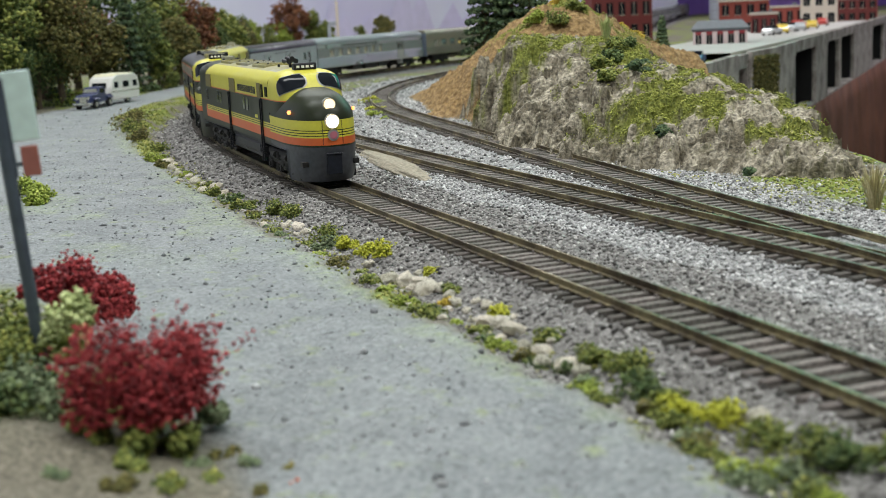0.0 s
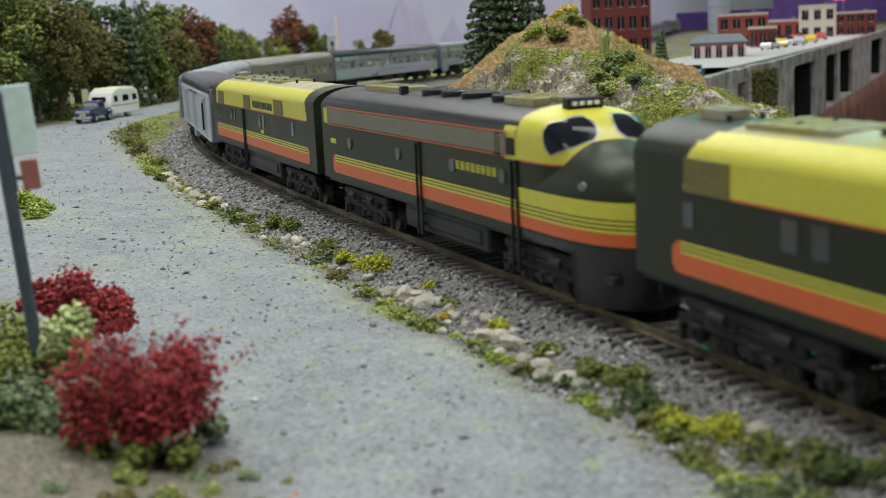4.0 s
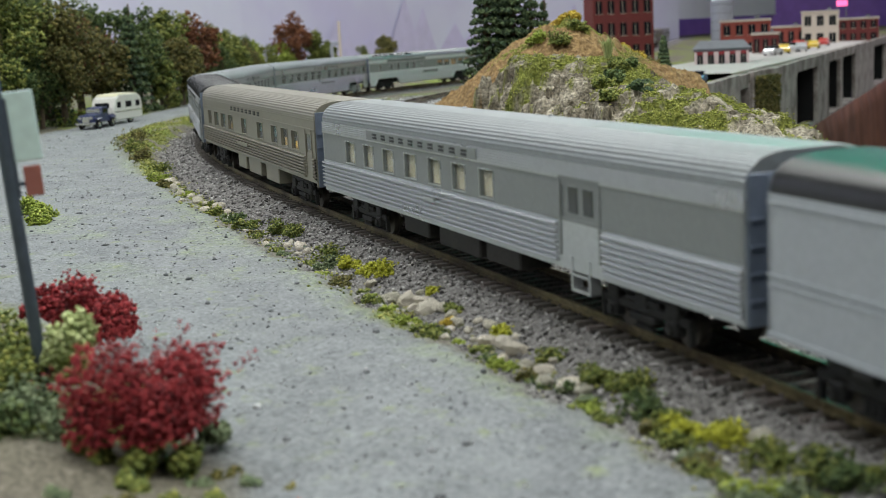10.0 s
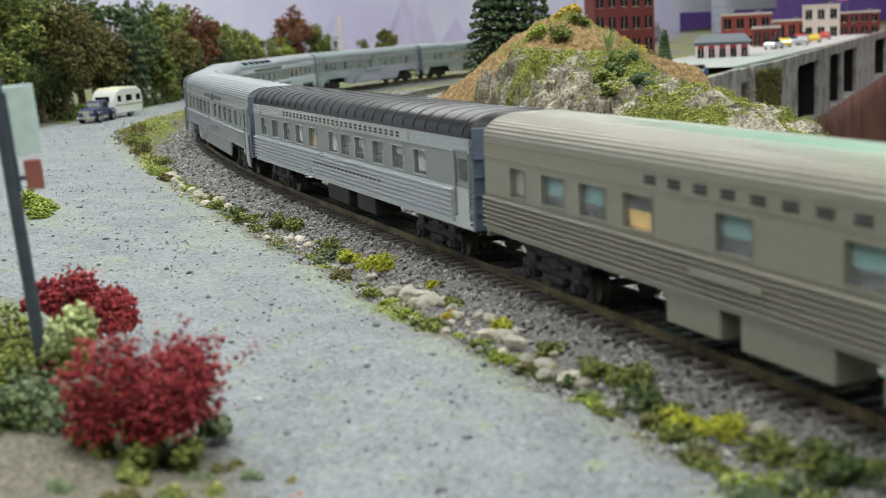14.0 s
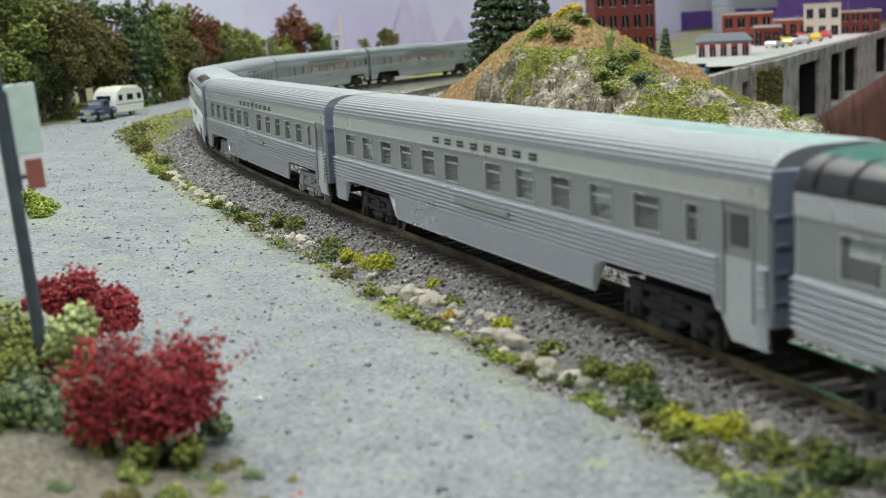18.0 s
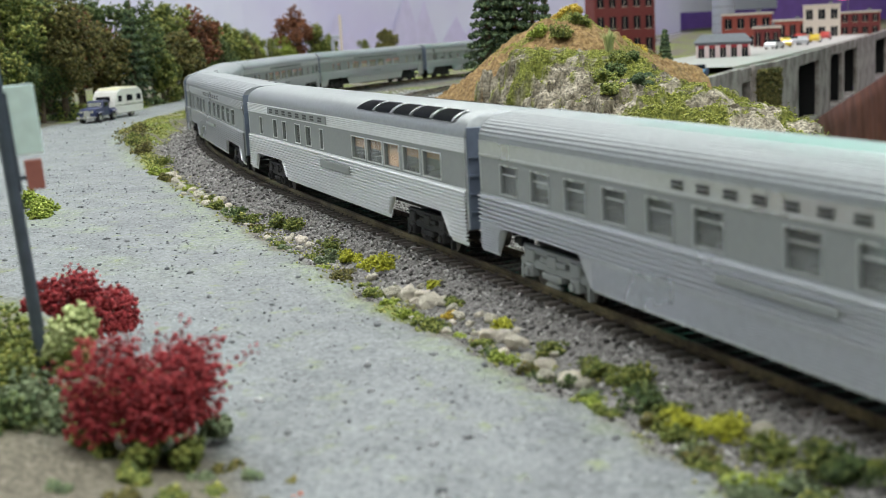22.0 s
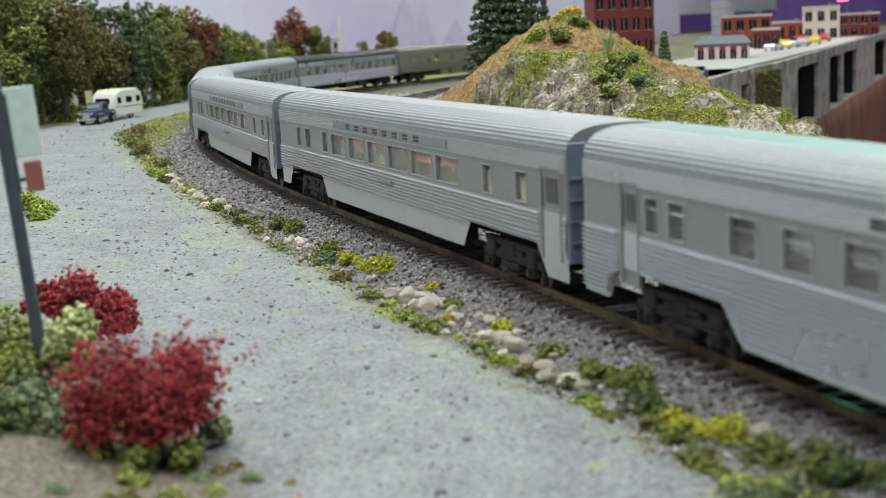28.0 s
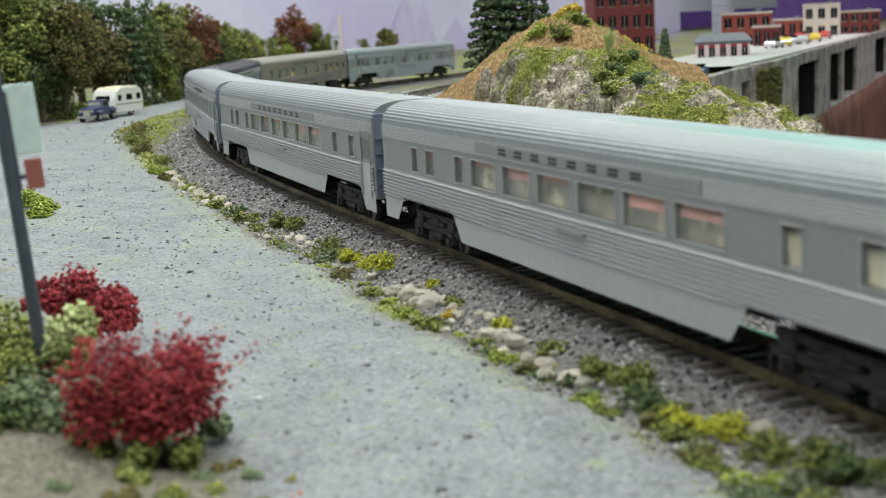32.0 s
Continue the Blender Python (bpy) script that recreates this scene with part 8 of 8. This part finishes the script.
def retaining_wall():
    w = tagged(new("retaining_wall"), "stained concrete retaining wall with dark arches under the town", "wall", kind="structure")
    u, spans = 0.0, []
    for length, hole in ((0.27, 0), (0.08, 1), (0.105, 4), (0.185, 0), (0.235, 3), (0.145, 0), (0.18, 3), (0.03, 0), (0.23, 3), (0.4, 0), (0.32, 3), (0.2, 0), (0.3, 3), (0.9, 0)):
        spans.append((u, length, hole))
        u += length
    for u, length, hole in spans:
        n = 1 if hole == 3 else max(1, int(length / 0.12))
        for k in range(n):
            la = length / n
            x, y, a = edge_point(u + k * la)
            m = pose(x, y, 0, 0, 0, a)
            if hole == 3:
                bm = boxes((0, la, -0.004, 0.004, -0.011, 0.006), (0, la, -0.004, 0.02, -0.112, -0.104))
                for i in range(4):
                    k2 = 0.006 - i * 0.0018
                    box(bm, i * 0.003, i * 0.003 + 0.003, -0.004, 0.004, -0.011 - k2, -0.011)
                    box(bm, la - i * 0.003 - 0.003, la - i * 0.003, -0.004, 0.004, -0.011 - k2, -0.011)
                ob = part("arch", bm, M_CONCRETE, w, "concrete arch over a dark opening")
                # recess walls carry the opening's shade in their colour
                inside = part("recess", boxes((0.001, la - 0.001, 0.0705, 0.076, -0.11, -0.0075), (-0.004, 0.0, 0.0045, 0.07, -0.11, -0.0115), (la - 0.004, la, 0.0045, 0.07, -0.11, -0.0115), (0.0, la, 0.0045, 0.07, -0.0108, -0.007), (0.0, la, 0.0205, 0.07, -0.114, -0.111)), M_ARCH_SHADE, w, "dark inside of an arch")
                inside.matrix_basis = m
            elif hole == 1:
                bm = boxes((0, la, -0.003, 0.012, -0.014, 0.003), (0, 0.008, -0.003, 0.012, -0.088, -0.014), (la - 0.008, la, -0.003, 0.012, -0.088, -0.014), (0.004, la - 0.004, 0.03, 0.034, -0.088, -0.014))
                ob = part("arch", bm, M_CONCRETE, w, "small square concrete portal")
            else:
                bm = boxes((0, la, -0.004, 0.004, -0.112, 0.006), bev=0.0012)
                ob = part("pier", bm, M_CONCRETE, w, "plain concrete pier")
            ob.matrix_basis = m
            if hole == 4 and k == 0:
                rng = np.random.default_rng(5)
                p = rng.uniform((0.0, -0.009, -0.075), (length, -0.003, -0.002), (2600, 3))
                ivy = obj("creeper", scatter_mesh("creeper", p, 0.0022 * rng.uniform(0.5, 1.2, 2600), rng, L_OLIVE, 0.9, TETRA, TETRA_F), None, m)
                tagged(ivy, "brown-green creeper over the retaining wall", "plant")
    return w


retaining_wall()


def cloth():
    """Brown cloth hanging in folds along the table's edge."""
    rng = random.Random(4)
    line = [(right_edge(y) + 0.001, y) for y in np.concatenate([np.arange(-0.7, 1.34, 0.012)])]
    pts = [(x + 0.0, y) for x, y in line]
    u = 0.0
    while u < 3.5:
        x, y, a = edge_point(u)
        pts.append((x + 0.005 * math.sin(math.radians(a)), y - 0.005 * math.cos(math.radians(a))))
        u += 0.012
    pts = np.array(pts, float)
    s = np.arange(len(pts))
    fold = (vnoise(s * 0.0, s * 1.0, 0.22, 3) - 0.5) * 0.05 + np.sin(s * 0.9) * 0.006
    tan = np.gradient(pts, axis=0)
    tan /= np.linalg.norm(tan, axis=1)[:, None]
    out = np.stack([tan[:, 1], -tan[:, 0]], -1)
    verts, faces, rows = [], [], [0.0, 0.04, 0.2, 1.0]
    near = pts[:, 1] < 1.35
    for i, p in enumerate(pts):
        top = -0.045 if near[i] else -0.1075
        for k in rows:
            q = p + out[i] * ((abs(fold[i]) * (0.3 + k) + 0.01 * k) if k > 0 else 0.0)
            verts.append((q[0], q[1], top + (-1.0 - top) * k))
    n = len(rows)
    faces = [(i * n + k, i * n + k + 1, (i + 1) * n + k + 1, (i + 1) * n + k) for i in range(len(pts) - 1) for k in range(n - 1)]
    ob = obj("table_skirt", mesh_of("table_skirt", verts, faces, M_CLOTH, smooth=True))
    so = ob.modifiers.new("thick", "SOLIDIFY")
    so.thickness = 0.002
    return tagged(ob, "brown cloth skirt hanging in folds below the layout", "cloth")


cloth()


# ---- the town on the far deck ----
def building(label, x, y, turn, w, d, h, material, floors, bays, roof_h=0.004, trim=M_TRIM, base=0.0, shape="flat"):
    """Walls with window openings built storey by storey, cornice, roof and windows."""
    b = tagged(new("building"), label, "building", "buildings of the town")
    b.matrix_basis = pose(x, y, base, 0, 0, turn)
    bm = boxes((-w / 2, w / 2, 0.0015, d, 0, h))
    fh, bw = h / floors, w / bays
    for f in range(floors):
        z0, z1 = f * fh + fh * 0.25, f * fh + fh * 0.82
        box(bm, -w / 2, w / 2, 0, 0.0015, f * fh, z0)
        box(bm, -w / 2, w / 2, 0, 0.0015, z1, (f + 1) * fh)
        for k in range(bays + 1):
            xa = -w / 2 + k * bw - bw * 0.22
            box(bm, max(-w / 2, xa), min(w / 2, xa + bw * 0.44), 0, 0.0015, z0, z1)
    part("wall", bm, material, b)
    for f in range(floors):
        for k in range(bays):
            xc, z0, z1 = -w / 2 + (k + 0.5) * bw, f * fh + fh * 0.25, f * fh + fh * 0.82
            win = part("window", boxes((xc - bw * 0.28, xc + bw * 0.28, 0.0009, 0.0014, z0, z1)), M_GLASS_DARK, b)
            part("frame", boxes((xc - bw * 0.28, xc + bw * 0.28, -0.0006, 0.0008, z0 - 0.0008, z0), (xc - 0.0003, xc + 0.0003, 0.0003, 0.0009, z0, z1)), trim, win)
    part("cornice", boxes((-w / 2 - 0.002, w / 2 + 0.002, -0.002, d + 0.002, h, h + roof_h)), trim if shape == "flat" else M_ROOF, b, "projecting cornice")
    if shape == "gable":
        bm = bmesh.new()
        vs = [bm.verts.new(p) for p in ((-w / 2 - 0.004, -0.006, h + roof_h), (w / 2 + 0.004, -0.006, h + roof_h), (w / 2 + 0.004, d + 0.006, h + roof_h), (-w / 2 - 0.004, d + 0.006, h + roof_h), (-w / 2 + 0.008, d / 2, h + roof_h + d * 0.28), (w / 2 - 0.008, d / 2, h + roof_h + d * 0.28))]
        for f in ((0, 1, 5, 4), (2, 3, 4, 5), (1, 2, 5), (3, 0, 4), (3, 2, 1, 0)):
            bm.faces.new([vs[i] for i in f])
        part("roof", bm, M_ROOF, b, "grey hipped roof")
    else:
        part("roof", boxes((-w / 2 + 0.001, w / 2 - 0.001, 0.001, d - 0.001, h + roof_h, h + roof_h + 0.001), (w * 0.2, w * 0.3, d * 0.4, d * 0.6, h + roof_h, h + roof_h + 0.007)), M_ROOF, b, "flat roof with a chimney")
    return b


def at_town(px, d):
    """Plan place at depth d in the direction px (sideways slope)."""
    return px * d, d


for label, px, d, turn, w, dp, h, m, fl, bays, shape in (
        ("tall dark red brick mill with rows of windows", 0.151, 2.62, 4, 0.125, 0.10, 0.135, M_BRICK, 3, 5, "flat"),
        ("red and white wooden depot with a grey hipped roof", 0.2275, 2.06, -12, 0.086, 0.045, 0.030, M_DEPOT, 1, 5, "gable"),
        ("orange brick two-storey house with cream window trim", 0.2465, 2.62, -12, 0.10, 0.07, 0.072, M_BRICK2, 2, 4, "flat"),
        ("dark red brick shop beside the depot", 0.262, 2.5, -14, 0.05, 0.05, 0.045, M_BRICK, 1, 3, "flat"),
        ("cream plaster house at the end of the street", 0.305, 3.05, -16, 0.085, 0.07, 0.082, M_TRIM, 2, 3, "flat"),
        ("low red brick store along the street", 0.278, 3.1, -14, 0.10, 0.07, 0.05, M_BRICK2, 1, 4, "flat"),
        ("red brick corner store along the street", 0.335, 3.3, -16, 0.10, 0.07, 0.06, M_BRICK, 2, 4, "flat")):
    x, y = at_town(px, d)
    house = building(label, x, y, turn, w, dp, h, m, fl, bays, shape=shape, base=-0.006)
    if shape == "gable":
        for k in range(bays + 1):
            xa = -w / 2 + k * w / bays
            part("wall_panel", boxes((max(-w / 2, xa - 0.0038), min(w / 2, xa + 0.0038), -0.0012, -0.0002, 0.004, 0.029)), M_PANEL, house, "pale pink wall panel")
        part("platform_edge", boxes((-w / 2 - 0.01, w / 2 + 0.01, -0.02, -0.002, 0.0, 0.004)), M_PAVE, house, "pale platform edge")


def town_bits():
    # pavement slabs between the wall and the houses
    rows = [(0.40, 1.70), (0.54, 1.98), (0.72, 2.36), (0.90, 2.75), (1.06, 3.1)]
    verts, faces = [], []
    for x, y in rows:
        verts += [(x, y, 0.0035), (x - 0.16, y + 0.08, 0.0035), (x, y, -0.008), (x - 0.16, y + 0.08, -0.008)]
    for i in range(len(rows) - 1):
        a, b = 4 * i, 4 * i + 4
        faces += [(a, b, b + 1, a + 1), (a, a + 2, b + 2, b), (a + 1, b + 1, b + 3, a + 3)]
    tagged(obj("pavement", mesh_of("pavement", verts, faces, M_PAVE)), "pale pavement along the retaining wall", "pavement", kind="structure")
    x, y = at_town(0.228, 3.0)
    silo = tagged(new("water_tank"), "tall blue-grey metal tank behind the brick house", "tank")
    silo.matrix_basis = pose(x, y, -0.006)
    part("shell", cyl(bmesh.new(), 0.026, 0.12, pose(0, 0, 0.06), 28), M_SILO, silo)
    part("lid", cyl(bmesh.new(), 0.027, 0.02, pose(0, 0, 0.13), 28, 0.004), M_SILO, silo, "conical lid")
    for k in range(6):
        part("band", cyl(bmesh.new(), 0.0265, 0.0012, pose(0, 0, 0.012 + k * 0.02), 28), M_ROOF, silo)
    # parked cars on the street
    rng = random.Random(2)
    paints = [mat(n, c, 0.3, 0, 0.05, 200, 30, 0.0, coat=0.5) for n, c in (("yellow_car_paint", (0.7, 0.5, 0.05)), ("white_car_paint", (0.7, 0.7, 0.72)), ("red_car_paint", (0.5, 0.05, 0.04)), ("cream_car_paint", (0.6, 0.52, 0.36)), ("silver_car_paint", (0.45, 0.47, 0.5)), ("blue_car_paint", (0.12, 0.2, 0.42)))]
    names = ["yellow", "white", "red", "cream", "silver", "blue"]
    for k, (px, d) in enumerate([(0.276, 2.42), (0.284, 2.52), (0.289, 2.7), (0.294, 2.85), (0.29, 2.5), (0.208, 1.62), (0.300, 2.62), (0.268, 2.35), (0.308, 2.8), (0.279, 2.6)]):
        x, y = at_town(px, d)
        c = tagged(new("car"), names[k % 6] + " toy car parked on the town street", "car", "cars on the town street")
        c.matrix_basis = pose(x, y, 0.0035 if k != 5 else ground_z(x, y), 0, 0, 62 + rng.uniform(-20, 20))
        shaped("body", [(-0.026, 0.004), (-0.027, 0.010), (-0.018, 0.0125), (0.016, 0.012), (0.026, 0.009), (0.026, 0.004)], 0.0105, paints[k % 6], c)
        shaped("cabin", [(-0.016, 0.0115), (-0.011, 0.0175), (0.004, 0.0175), (0.011, 0.0115)], 0.0092, M_GLASS_DARK if k % 2 else paints[k % 6], c)
        for wx in (-0.016, 0.016):
            for s in (-1, 1):
                wheel(c, wx, s * 0.0095, 0.004, 0.0025)
    # crossing post and dead stick beyond the curve
    mast = tagged(new("signal_mast"), "tan wooden mast with a small grey signal arm", "mast")
    mast.matrix_basis = pose(-0.215, 3.02, -0.006)
    part("post", boxes((-0.003, 0.003, -0.003, 0.003, 0, 0.118), bev=0.0005), M_TRIM, mast)
    part("arm", boxes((-0.022, -0.003, -0.002, 0.002, 0.062, 0.072), (-0.024, -0.016, -0.002, 0.002, 0.035, 0.064), bev=0.001), M_SILO, mast, "grey signal arm")
    stick = tagged(new("dead_tree"), "bare leaning dead tree trunk above the shrubs", "tree")
    bm = bmesh.new()
    limb(bm, (0, 0, 0), (0.016, 0, 0.115), 0.003, 0.0012)
    limb(bm, (0.010, 0, 0.07), (0.003, 0, 0.095), 0.0014, 0.0006)
    part("trunk", bm, M_BARK, stick)
    stick.matrix_basis = pose(-0.405, 2.3, -0.006)
    sign = tagged(new("lit_sign"), "small glowing pink sign in the far town", "sign")
    sign.matrix_basis = pose(*at_town(0.322, 3.45), 0.06, 0, 0, -16)
    part("panel", boxes((-0.014, 0.014, 0, 0.004, 0.03, 0.045)), mat("lit_pink_panel", (1.0, 0.15, 0.4), 0.5, 0, 0.0, 100, 10, 0.0, emit=1.5), sign, "glowing pink panel")
    part("leg", boxes((-0.012, -0.010, 0.001, 0.003, -0.066, 0.03), (0.010, 0.012, 0.001, 0.003, -0.066, 0.03)), M_ROOF, sign)


town_bits()
motions()
